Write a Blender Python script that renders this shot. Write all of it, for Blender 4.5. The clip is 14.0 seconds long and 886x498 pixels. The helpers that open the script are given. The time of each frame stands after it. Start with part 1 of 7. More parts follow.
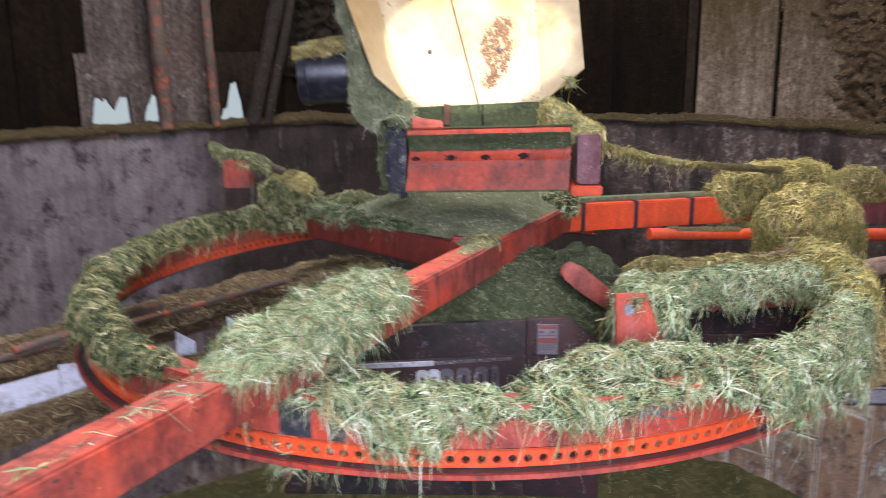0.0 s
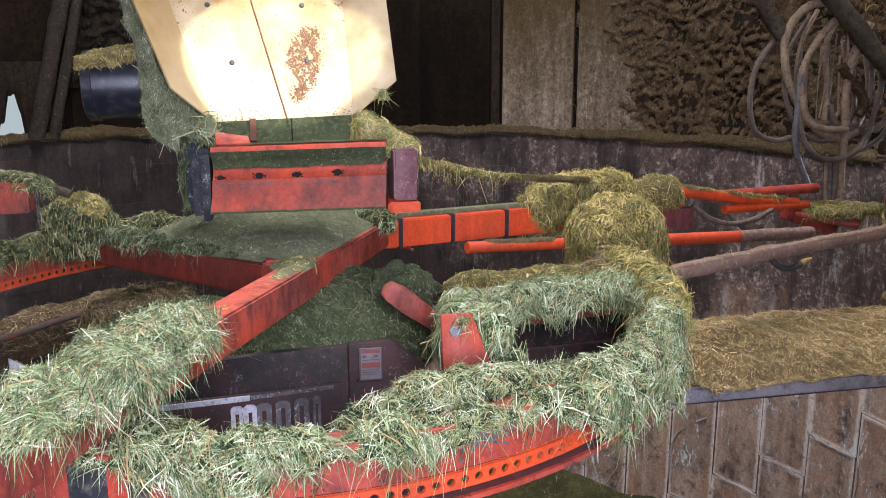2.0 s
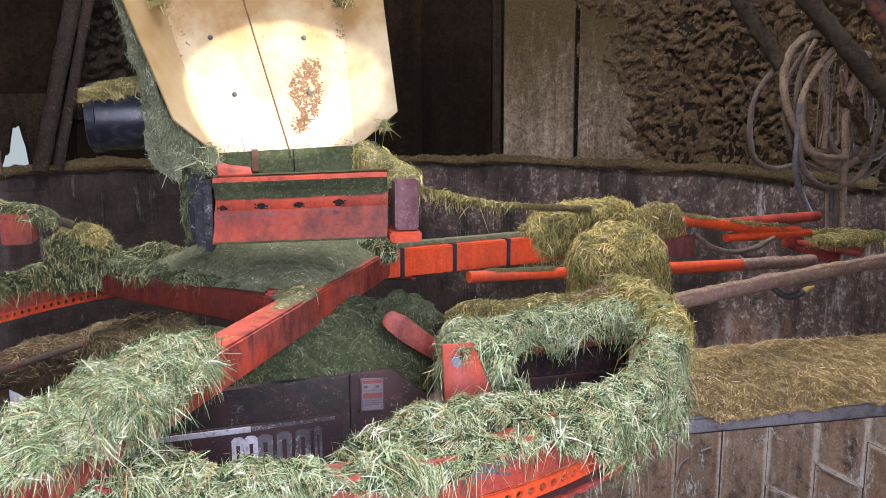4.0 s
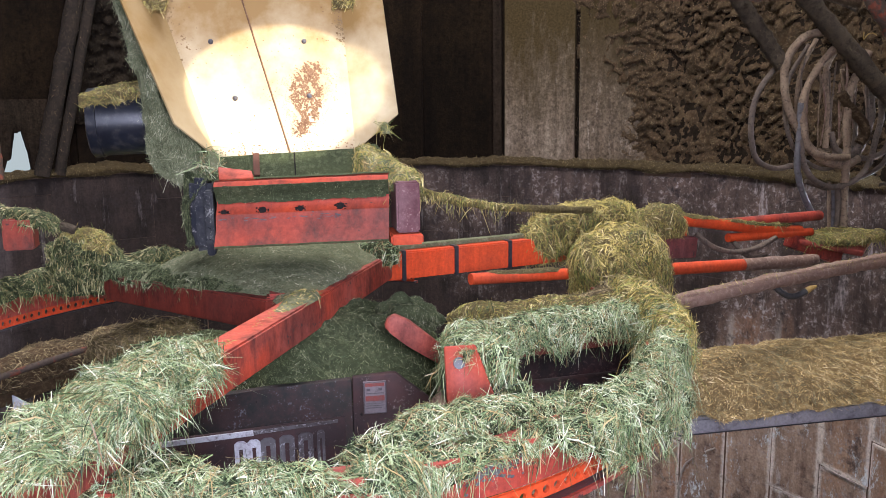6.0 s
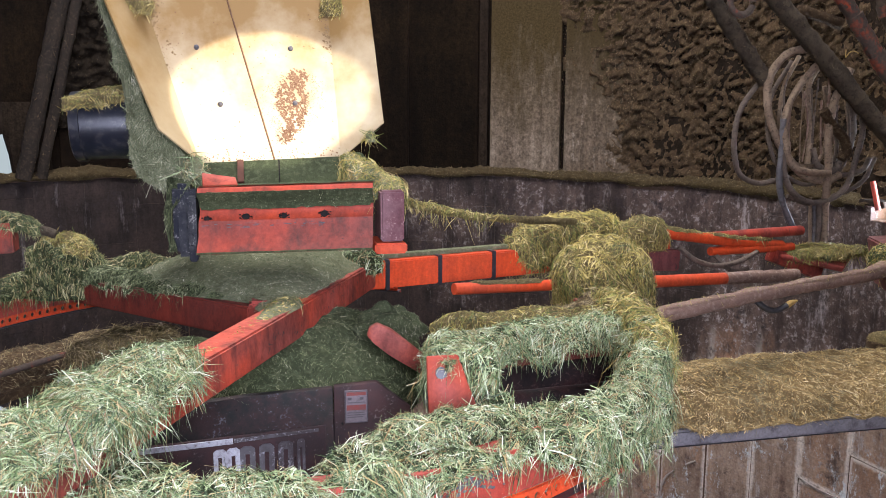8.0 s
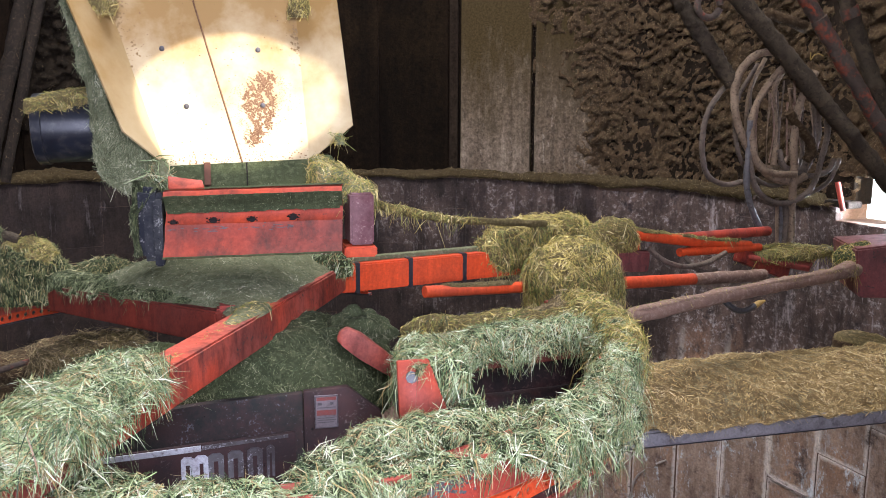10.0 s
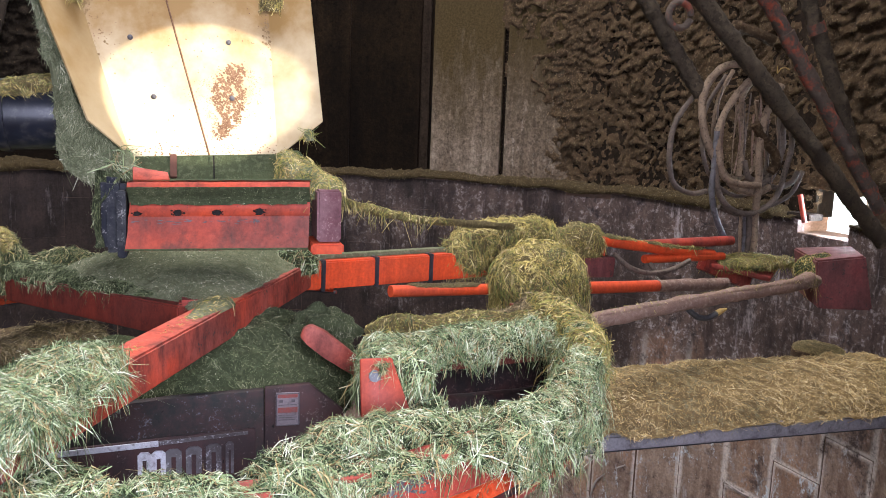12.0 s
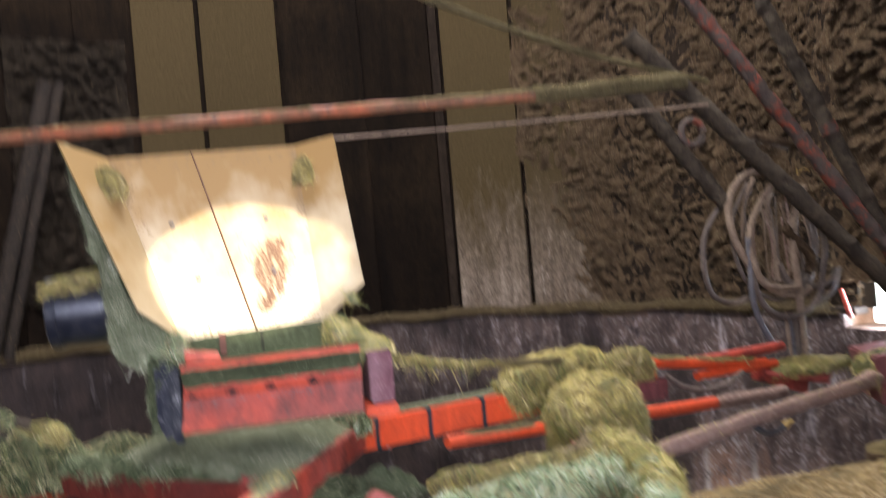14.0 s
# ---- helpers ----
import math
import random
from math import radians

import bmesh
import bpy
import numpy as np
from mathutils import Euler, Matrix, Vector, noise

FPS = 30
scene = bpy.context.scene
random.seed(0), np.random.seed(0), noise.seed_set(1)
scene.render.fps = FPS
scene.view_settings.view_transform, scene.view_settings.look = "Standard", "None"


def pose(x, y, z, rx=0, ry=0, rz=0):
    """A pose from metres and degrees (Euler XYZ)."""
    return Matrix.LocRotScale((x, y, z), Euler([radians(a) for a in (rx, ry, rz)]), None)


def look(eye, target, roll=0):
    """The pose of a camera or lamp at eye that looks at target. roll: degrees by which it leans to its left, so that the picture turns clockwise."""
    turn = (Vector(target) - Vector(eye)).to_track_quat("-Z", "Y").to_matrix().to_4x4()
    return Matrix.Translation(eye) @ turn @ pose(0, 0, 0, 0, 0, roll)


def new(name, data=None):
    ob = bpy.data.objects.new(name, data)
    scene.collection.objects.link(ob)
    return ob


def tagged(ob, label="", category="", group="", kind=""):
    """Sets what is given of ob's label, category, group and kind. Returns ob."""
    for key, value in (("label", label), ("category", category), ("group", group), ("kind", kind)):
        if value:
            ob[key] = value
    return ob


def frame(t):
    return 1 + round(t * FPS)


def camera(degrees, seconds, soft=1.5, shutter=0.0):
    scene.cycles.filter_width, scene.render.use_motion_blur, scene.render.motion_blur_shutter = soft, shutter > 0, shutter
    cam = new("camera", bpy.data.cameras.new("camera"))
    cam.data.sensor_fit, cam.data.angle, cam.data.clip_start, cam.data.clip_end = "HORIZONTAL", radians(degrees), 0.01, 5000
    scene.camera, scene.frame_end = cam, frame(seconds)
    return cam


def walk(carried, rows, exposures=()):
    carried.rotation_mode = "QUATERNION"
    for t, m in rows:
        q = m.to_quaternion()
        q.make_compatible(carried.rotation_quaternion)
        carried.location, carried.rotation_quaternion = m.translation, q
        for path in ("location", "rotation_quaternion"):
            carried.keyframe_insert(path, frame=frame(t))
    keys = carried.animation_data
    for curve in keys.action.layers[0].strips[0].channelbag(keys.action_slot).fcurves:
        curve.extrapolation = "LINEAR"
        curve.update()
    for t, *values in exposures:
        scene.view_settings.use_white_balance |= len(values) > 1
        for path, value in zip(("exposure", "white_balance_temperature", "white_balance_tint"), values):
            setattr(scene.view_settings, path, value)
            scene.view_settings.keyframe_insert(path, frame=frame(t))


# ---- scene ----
cam = camera(55.19, 14.0, soft=0.75, shutter=0.8)
# rows: seconds, place, yaw, pitch, roll (degrees)
ROWS = (
    (0.0, -0.0028, -1.9910, 2.4992, 1.384, -13.208, -0.572),
    (0.5, -0.0136, -1.9194, 2.4906, -3.697, -14.208, 2.946),
    (1.0, -0.0058, -1.9020, 2.4909, -9.863, -14.736, 1.689),
    (1.5, -0.0013, -1.8946, 2.4961, -11.298, -13.473, 0.024),
    (2.0, -0.0026, -1.8987, 2.4974, -11.438, -12.488, -0.086),
    (2.5, -0.0006, -1.8986, 2.4976, -11.406, -11.688, -0.360),
    (3.0, -0.0004, -1.9001, 2.4989, -11.353, -11.124, -0.191),
    (5.5, -0.0001, -1.9003, 2.4987, -11.073, -10.298, -0.638),
    (6.0, 0.0007, -1.8998, 2.4991, -11.131, -10.384, -0.775),
    (6.5, 0.0000, -1.9000, 2.5000, -11.266, -10.300, -0.800),
    (7.0, 0.0019, -1.8985, 2.5004, -11.541, -10.023, -0.688),
    (7.5, 0.0015, -1.8992, 2.5010, -11.913, -9.831, -0.278),
    (8.0, 0.0012, -1.8983, 2.4982, -12.240, -9.724, 0.225),
    (10.5, 0.0069, -1.8880, 2.4992, -14.612, -9.507, 0.087),
    (11.0, 0.0071, -1.8856, 2.4990, -15.143, -9.266, 0.334),
    (11.5, 0.0094, -1.8807, 2.4959, -16.183, -9.214, 1.707),
    (12.0, 0.0072, -1.8874, 2.4956, -16.439, -9.456, 2.218),
    (12.5, 0.0029, -1.8937, 2.5011, -15.774, -8.434, 0.901),
    (13.0, 0.0071, -1.8852, 2.4998, -14.952, -6.915, 0.093),
    (13.5, 0.0059, -1.8864, 2.5001, -15.611, -6.025, -0.078),
    (14.0, -0.0296, -1.8776, 2.5343, -14.720, -0.527, -4.819),
)

walk(cam, [(t, pose(x, y, z, 0, 0, yaw) @ pose(0, 0, 0, 90 + pitch) @ pose(0, 0, 0, 0, 0, roll))
           for t, x, y, z, yaw, pitch, roll in ROWS],
     exposures=((0.0, 0.98), (0.5, 0.82), (1.0, 0.9), (1.6, 0.9), (2.5, 0.93), (5.5, 0.97), (13.4, 1.0), (14.0, 1.12)))

# ---- light: daylight from the open silo door, an added top light, a sunbeam cut round by an unseen plate ----
SILO_Y, R_LOW, R_UP = 0.95, 2.75, 2.85
SUN_MASK = Vector((1.294, -1.589, 3.23))
SPOT = Vector((0.012, 0.15, 2.505))
world = bpy.data.worlds.new("sky")
scene.world = world
world.use_nodes = True
sky = world.node_tree.nodes.new("ShaderNodeTexSky")
sky.sky_type, sky.sun_disc = "NISHITA", False
beam_dir = (SPOT - SUN_MASK).normalized()
sky.sun_elevation = math.asin(-beam_dir.z)
sky.sun_rotation = math.atan2(-beam_dir.x, -beam_dir.y)
world.node_tree.links.new(sky.outputs[0], world.node_tree.nodes["Background"].inputs[0])
world.node_tree.nodes["Background"].inputs[1].default_value = 0.08

sun_data = bpy.data.lights.new("sun", "SUN")
sun_data.energy, sun_data.angle, sun_data.color = 5.0, radians(0.53), (1.0, 0.96, 0.90)
sun = new("sun", sun_data)
sun.matrix_world = look(SUN_MASK, SPOT)

door_data = bpy.data.lights.new("door_daylight", "AREA")
door_data.shape, door_data.size, door_data.size_y = "RECTANGLE", 1.6, 1.9
door_data.energy, door_data.color = 104.0, (0.93, 0.97, 1.30)
door_light = new("door_daylight", door_data)
door_light.matrix_world = look((0.18, -3.2, 3.0), (0.65, 0.5, 1.8))

# Overhead lamp added to brighten the walls and the hay tops.
top_data = bpy.data.lights.new("added_top_light", "AREA")
top_data.shape, top_data.size = "DISK", 2.6
top_data.energy, top_data.color = 255.0, (0.97, 0.97, 1.06)
top_light = new("added_top_light", top_data)
top_light.matrix_world = look((0.0, SILO_Y, 6.45), (0.0, SILO_Y + 0.001, 0.0))

gap_data = bpy.data.lights.new("gap_daylight", "AREA")
gap_data.shape, gap_data.size, gap_data.size_y = "RECTANGLE", 0.2, 0.3
gap_data.energy, gap_data.color = 62.0, (0.74, 0.87, 1.08)
gap_light = new("gap_daylight", gap_data)
gap_light.matrix_world = look((2.90, 1.15, 2.12), (1.9, 1.0, 2.6))


# ---- materials ----
def nodes_of(name, rough=0.8, metal=0.0):
    m = bpy.data.materials.new(name)
    m.use_nodes = True
    nt = m.node_tree
    b = nt.nodes["Principled BSDF"]
    b.inputs["Roughness"].default_value, b.inputs["Metallic"].default_value = rough, metal
    return m, nt, b


def add(nt, kind, **values):
    n = nt.nodes.new(kind)
    for k, v in values.items():
        n.inputs[k.replace("_", " ")].default_value = v
    return n


def coords(nt, scale=(1, 1, 1)):
    tc, mp = nt.nodes.new("ShaderNodeTexCoord"), nt.nodes.new("ShaderNodeMapping")
    mp.inputs["Scale"].default_value = scale
    nt.links.new(tc.outputs["Object"], mp.inputs["Vector"])
    return mp.outputs["Vector"]


def ramp(nt, source, stops):
    r = nt.nodes.new("ShaderNodeValToRGB")
    while len(r.color_ramp.elements) < len(stops):
        r.color_ramp.elements.new(0.5)
    for e, (p, c) in zip(r.color_ramp.elements, stops):
        e.position, e.color = p, (*c, 1) if len(c) == 3 else c
    nt.links.new(source, r.inputs[0])
    return r.outputs[0]


def mix(nt, fac, a, b, mode="MIX"):
    n = nt.nodes.new("ShaderNodeMix")
    n.data_type, n.blend_type = "RGBA", mode
    for sock, v in ((n.inputs[0], fac), (n.inputs[6], a), (n.inputs[7], b)):
        if isinstance(v, (int, float)):
            sock.default_value = v
        elif isinstance(v, tuple):
            sock.default_value = (*v, 1)
        else:
            nt.links.new(v, sock)
    return n.outputs[2]


def noise_at(nt, vec, scale, detail=6.0, rough=0.6):
    n = add(nt, "ShaderNodeTexNoise", Scale=scale, Detail=detail, Roughness=rough)
    nt.links.new(vec, n.inputs["Vector"])
    return n.outputs["Fac"]


def bump(nt, b, height, strength=0.3, dist=0.01):
    n = add(nt, "ShaderNodeBump", Strength=strength, Distance=dist)
    nt.links.new(height, n.inputs["Height"])
    nt.links.new(n.outputs["Normal"], b.inputs["Normal"])


BW = lambda a, b: [(a, (0, 0, 0)), (b, (1, 1, 1))]


def paint(name, base, faded, grime, rough=0.55, wear=0.62, dirt=0.55):
    """Worn machine paint: faded patches, chips down to rust, brown smears."""
    m, nt, b = nodes_of(name, rough)
    b.inputs["Specular IOR Level"].default_value = 0.3
    v = coords(nt)
    big, mid, fine = noise_at(nt, v, 5), noise_at(nt, coords(nt, (1, 1, 0.55)), 15, 8, 0.7), noise_at(nt, v, 110, 5, 0.7)
    runs = noise_at(nt, coords(nt, (1, 1, 0.12)), 55, 5, 0.7)
    col = mix(nt, ramp(nt, big, BW(0.36, 0.66)), base, faded)
    col = mix(nt, ramp(nt, mix(nt, 0.5, big, mid), [(0.40, (0, 0, 0)), (0.72, (0.75, 0.75, 0.75))]), col, grime)
    col = mix(nt, ramp(nt, mid, BW(dirt, dirt + 0.2)), col, grime)
    col = mix(nt, 0.5, col, ramp(nt, runs, [(0.3, (0.62, 0.58, 0.55)), (0.7, (1.2, 1.2, 1.2))]), "MULTIPLY")
    col = mix(nt, 0.45, col, ramp(nt, fine, [(0.32, (0.5, 0.48, 0.46)), (0.68, (1.28, 1.28, 1.28))]), "MULTIPLY")
    chips = ramp(nt, mix(nt, 0.45, noise_at(nt, v, 22, 8, 0.7), fine), BW(wear, wear + 0.03))
    col = mix(nt, chips, col, (0.055, 0.03, 0.025))
    nt.links.new(col, b.inputs["Base Color"])
    nt.links.new(ramp(nt, mid, [(0.3, (rough,) * 3), (0.8, (0.85,) * 3)]), b.inputs["Roughness"])
    bump(nt, b, mix(nt, 0.5, mid, fine), 0.18, 0.004)
    return m


def blotch(name, a, b_col, c, scale=4.0, rough=0.9, depth=0.006, stretch=(1, 1, 1), metal=0.0, strength=0.5):
    """A dull surface of three tones at two scales with fine relief."""
    m, nt, b = nodes_of(name, rough, metal)
    if rough > 0.84:
        b.inputs["Specular IOR Level"].default_value = 0.15
    v = coords(nt, stretch)
    big, mid, fine = noise_at(nt, v, scale), noise_at(nt, v, scale * 5, 8, 0.65), noise_at(nt, v, scale * 28, 5)
    col = mix(nt, ramp(nt, big, BW(0.38, 0.66)), a, b_col)
    col = mix(nt, ramp(nt, mid, BW(0.5, 0.72)), col, c)
    col = mix(nt, 0.35, col, ramp(nt, fine, [(0.3, (0.25, 0.25, 0.25)), (0.75, (1.3, 1.3, 1.3))]), "MULTIPLY")
    nt.links.new(col, b.inputs["Base Color"])
    bump(nt, b, mix(nt, 0.5, mid, fine), strength, depth)
    return m


def corroded(name, a, b_col, bare, speck=0.6, rough=0.62):
    """Old sheet paint: two tones in ragged patches, grey corroded specks, dark pits."""
    m, nt, b = nodes_of(name, rough)
    b.inputs["Specular IOR Level"].default_value = 0.25
    v = coords(nt)
    big, mid, fine = noise_at(nt, v, 9, 6, 0.65), noise_at(nt, v, 34, 8, 0.7), noise_at(nt, v, 190, 5, 0.7)
    col = mix(nt, ramp(nt, mix(nt, 0.35, big, mid), BW(0.44, 0.56)), a, b_col)
    col = mix(nt, 0.6, col, ramp(nt, mid, [(0.3, (0.55, 0.55, 0.55)), (0.7, (1.35, 1.35, 1.35))]), "MULTIPLY")
    col = mix(nt, ramp(nt, mix(nt, 0.5, mid, fine), BW(speck, speck + 0.06)), col, bare)
    col = mix(nt, ramp(nt, noise_at(nt, coords(nt, (1.3, 1, 0.8)), 85, 4, 0.6), BW(0.68, 0.72)), col, (0.008, 0.006, 0.005))
    nt.links.new(col, b.inputs["Base Color"])
    nt.links.new(ramp(nt, mid, [(0.35, (rough,) * 3), (0.7, (0.9,) * 3)]), b.inputs["Roughness"])
    bump(nt, b, mix(nt, 0.5, mid, fine), 0.4, 0.003)
    return m


def stave_mat(name, base, stain, pale, rust, pale_amount=0.6, streak=1.0, spread=0.12, film_shade=None):
    """Old silo concrete: vertical run marks, pale bloom in streaks, rusty juice stains, each stave a little different."""
    m, nt, b = nodes_of(name, 0.9)
    b.inputs["Specular IOR Level"].default_value = 0.05
    info, geo = nt.nodes.new("ShaderNodeObjectInfo"), nt.nodes.new("ShaderNodeNewGeometry")

    def world_at(scale):
        wp = nt.nodes.new("ShaderNodeMapping")
        wp.inputs["Scale"].default_value = scale
        nt.links.new(geo.outputs["Position"], wp.inputs["Vector"])
        return wp.outputs["Vector"]

    pos = geo.outputs["Position"]
    runs = noise_at(nt, world_at((9, 9, 0.7 / streak)), 1.5, 8, 0.7)
    thin = noise_at(nt, world_at((34, 34, 1.6)), 1.3, 6, 0.7)
    blot = noise_at(nt, pos, 1.6, 8, 0.7)
    spots = noise_at(nt, pos, 9.0, 9, 0.75)
    fine = noise_at(nt, pos, 80, 5)
    col = mix(nt, ramp(nt, runs, BW(0.38, 0.64)), base, stain)
    col = mix(nt, ramp(nt, blot, BW(0.48, 0.7)), col, rust)
    col = mix(nt, ramp(nt, mix(nt, 0.5, runs, spots), BW(pale_amount, pale_amount + 0.09)), col, pale)
    col = mix(nt, 0.4, col, ramp(nt, thin, [(0.3, (0.55, 0.55, 0.55)), (0.72, (1.3, 1.3, 1.3))]), "MULTIPLY")
    grit = noise_at(nt, pos, 32, 7, 0.8)
    col = mix(nt, 0.8, col, ramp(nt, grit, [(0.36, (0.28, 0.26, 0.23)), (0.66, (1.45, 1.42, 1.38))]), "MULTIPLY")
    if film_shade:
        # silage film and upper-wall shade painted together, darker upward, with an uneven border
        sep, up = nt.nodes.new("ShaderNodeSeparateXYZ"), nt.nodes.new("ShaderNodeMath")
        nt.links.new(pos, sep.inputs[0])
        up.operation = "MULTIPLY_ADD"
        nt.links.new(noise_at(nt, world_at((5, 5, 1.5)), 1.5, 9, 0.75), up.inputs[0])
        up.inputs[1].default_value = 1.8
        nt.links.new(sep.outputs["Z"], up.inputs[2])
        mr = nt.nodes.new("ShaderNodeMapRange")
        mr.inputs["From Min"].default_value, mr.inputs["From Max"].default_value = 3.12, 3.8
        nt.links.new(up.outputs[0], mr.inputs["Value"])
        col = mix(nt, mr.outputs[0], col, film_shade)
    tone = ramp(nt, info.outputs["Random"], [(0.0, (1 - spread,) * 3), (1.0, (1 + spread,) * 3)])
    col = mix(nt, 1.0, col, tone, "MULTIPLY")
    col = mix(nt, 0.55, col, ramp(nt, fine, [(0.3, (0.4, 0.4, 0.4)), (0.7, (1.3, 1.3, 1.3))]), "MULTIPLY")
    nt.links.new(col, b.inputs["Base Color"])
    bump(nt, b, mix(nt, 0.5, spots, fine), 0.6, 0.01)
    return m


def lower_wall_mat():
    """Dark juice-stained concrete, painted lighter to the right for the daylight there; low down on that side it is
    washed to rusty brown with pale bloom.
    """
    m, nt, b = nodes_of("lower_wall", 0.9)
    b.inputs["Specular IOR Level"].default_value = 0.2
    info, geo = nt.nodes.new("ShaderNodeObjectInfo"), nt.nodes.new("ShaderNodeNewGeometry")

    def world_at(scale):
        wp = nt.nodes.new("ShaderNodeMapping")
        wp.inputs["Scale"].default_value = scale
        nt.links.new(geo.outputs["Position"], wp.inputs["Vector"])
        return wp.outputs["Vector"]

    def math_node(op, a, b_):
        n = nt.nodes.new("ShaderNodeMath")
        n.operation = op
        for s, v in zip(n.inputs, (a, b_)):
            if isinstance(v, (int, float)):
                s.default_value = v
            else:
                nt.links.new(v, s)
        return n.outputs[0]

    pos = geo.outputs["Position"]
    sep = nt.nodes.new("ShaderNodeSeparateXYZ")
    nt.links.new(pos, sep.inputs[0])
    runs = noise_at(nt, world_at((9, 9, 0.6)), 1.5, 9, 0.72)
    wide = noise_at(nt, world_at((2.2, 2.2, 0.9)), 1.4, 6, 0.6)
    spots = noise_at(nt, pos, 7.0, 10, 0.78)
    bloom = noise_at(nt, world_at((4, 4, 1.6)), 1.8, 10, 0.8)
    fine = noise_at(nt, pos, 80, 5)
    # how far washed: to the right and well below the ledge, with an uneven border
    side = math_node("MULTIPLY", sep.outputs["X"], 0.3)
    low = math_node("MULTIPLY", sep.outputs["Z"], -0.9)
    edge = math_node("ADD", math_node("ADD", side, low), math_node("MULTIPLY", wide, 0.9))
    washed = ramp(nt, edge, BW(0.06, 0.36))
    mott = mix(nt, 0.6, runs, noise_at(nt, world_at((2.6, 2.6, 1.9)), 2.2, 10, 0.75))
    dark = mix(nt, ramp(nt, mott, BW(0.42, 0.58)), (0.042, 0.0285, 0.0235), (0.017, 0.012, 0.0105))
    # Wall colour lightened rightward in place of light; also masks the bloom and specks.
    right_lit = ramp(nt, math_node("ADD", math_node("MULTIPLY", sep.outputs["X"], 0.16), wide), BW(0.66, 1.0))
    dark = mix(nt, right_lit, dark, mix(nt, ramp(nt, mott, BW(0.42, 0.58)), (0.15, 0.102, 0.084), (0.055, 0.037, 0.03)))
    rusty = mix(nt, ramp(nt, mott, BW(0.41, 0.61)), (0.45, 0.32, 0.24), (0.165, 0.10, 0.072))
    rusty = mix(nt, ramp(nt, wide, BW(0.5, 0.66)), rusty, (0.36, 0.19, 0.108))
    # pale bloom along the joints of the washed staves
    tc, loc, bend = nt.nodes.new("ShaderNodeTexCoord"), nt.nodes.new("ShaderNodeSeparateXYZ"), noise_at(nt, pos, 14, 6, 0.7)
    nt.links.new(tc.outputs["Object"], loc.inputs[0])
    to_side = math_node("SUBTRACT", math_node("ABSOLUTE", loc.outputs["X"], 0.0), 0.1435)
    to_end = math_node("SUBTRACT", math_node("ABSOLUTE", loc.outputs["Z"], 0.0), 0.39)
    rim = math_node("ADD", math_node("MAXIMUM", to_side, to_end), math_node("MULTIPLY", bend, 0.05))
    rusty = mix(nt, mix(nt, 1.0, ramp(nt, rim, [(0.0, (0, 0, 0)), (0.014, (0.85, 0.85, 0.85))]), ramp(nt, wide, BW(0.3, 0.4)), "MULTIPLY"), rusty, (0.72, 0.63, 0.55))
    # the far left of the wall is bleached grey-violet
    left = ramp(nt, math_node("ADD", math_node("MULTIPLY", sep.outputs["X"], -0.5), math_node("MULTIPLY", wide, 0.2)), BW(0.84, 0.98))
    dark = mix(nt, left, dark, mix(nt, ramp(nt, mott, BW(0.40, 0.62)), (0.19, 0.158, 0.158), (0.075, 0.056, 0.056)))
    col = mix(nt, washed, dark, rusty)
    pale = ramp(nt, mix(nt, 0.5, runs, bloom), BW(0.555, 0.615))
    pale = mix(nt, 1.0, pale, mix(nt, 0.75, (1.0, 1.0, 1.0), right_lit), "MULTIPLY")
    col = mix(nt, pale, col, mix(nt, washed, (0.34, 0.29, 0.28), (0.60, 0.57, 0.56)))
    speck = mix(nt, 1.0, ramp(nt, noise_at(nt, pos, 30, 9, 0.8), BW(0.525, 0.60)), ramp(nt, mott, [(0.50, (1, 1, 1)), (0.56, (0, 0, 0))]), "MULTIPLY")
    col = mix(nt, mix(nt, 1.0, speck, right_lit, "MULTIPLY"), col, (0.36, 0.315, 0.30))
    flake = noise_at(nt, world_at((3.2, 3.2, 1.5)), 2.3, 11, 0.85)
    col = mix(nt, mix(nt, 1.0, ramp(nt, flake, BW(0.57, 0.59)), washed, "MULTIPLY"), col, (0.62, 0.64, 0.65))
    col = mix(nt, ramp(nt, spots, BW(0.52, 0.64)), col, mix(nt, washed, (0.03, 0.022, 0.021), (0.09, 0.062, 0.052)))
    tone = ramp(nt, info.outputs["Random"], [(0.0, (0.93, 0.93, 0.93)), (1.0, (1.07, 1.06, 1.05))])
    col = mix(nt, 1.0, col, tone, "MULTIPLY")
    col = mix(nt, 0.5, col, ramp(nt, fine, [(0.3, (0.45, 0.45, 0.45)), (0.7, (1.3, 1.3, 1.3))]), "MULTIPLY")
    nt.links.new(col, b.inputs["Base Color"])
    bump(nt, b, mix(nt, 0.5, spots, fine), 0.6, 0.01)
    return m


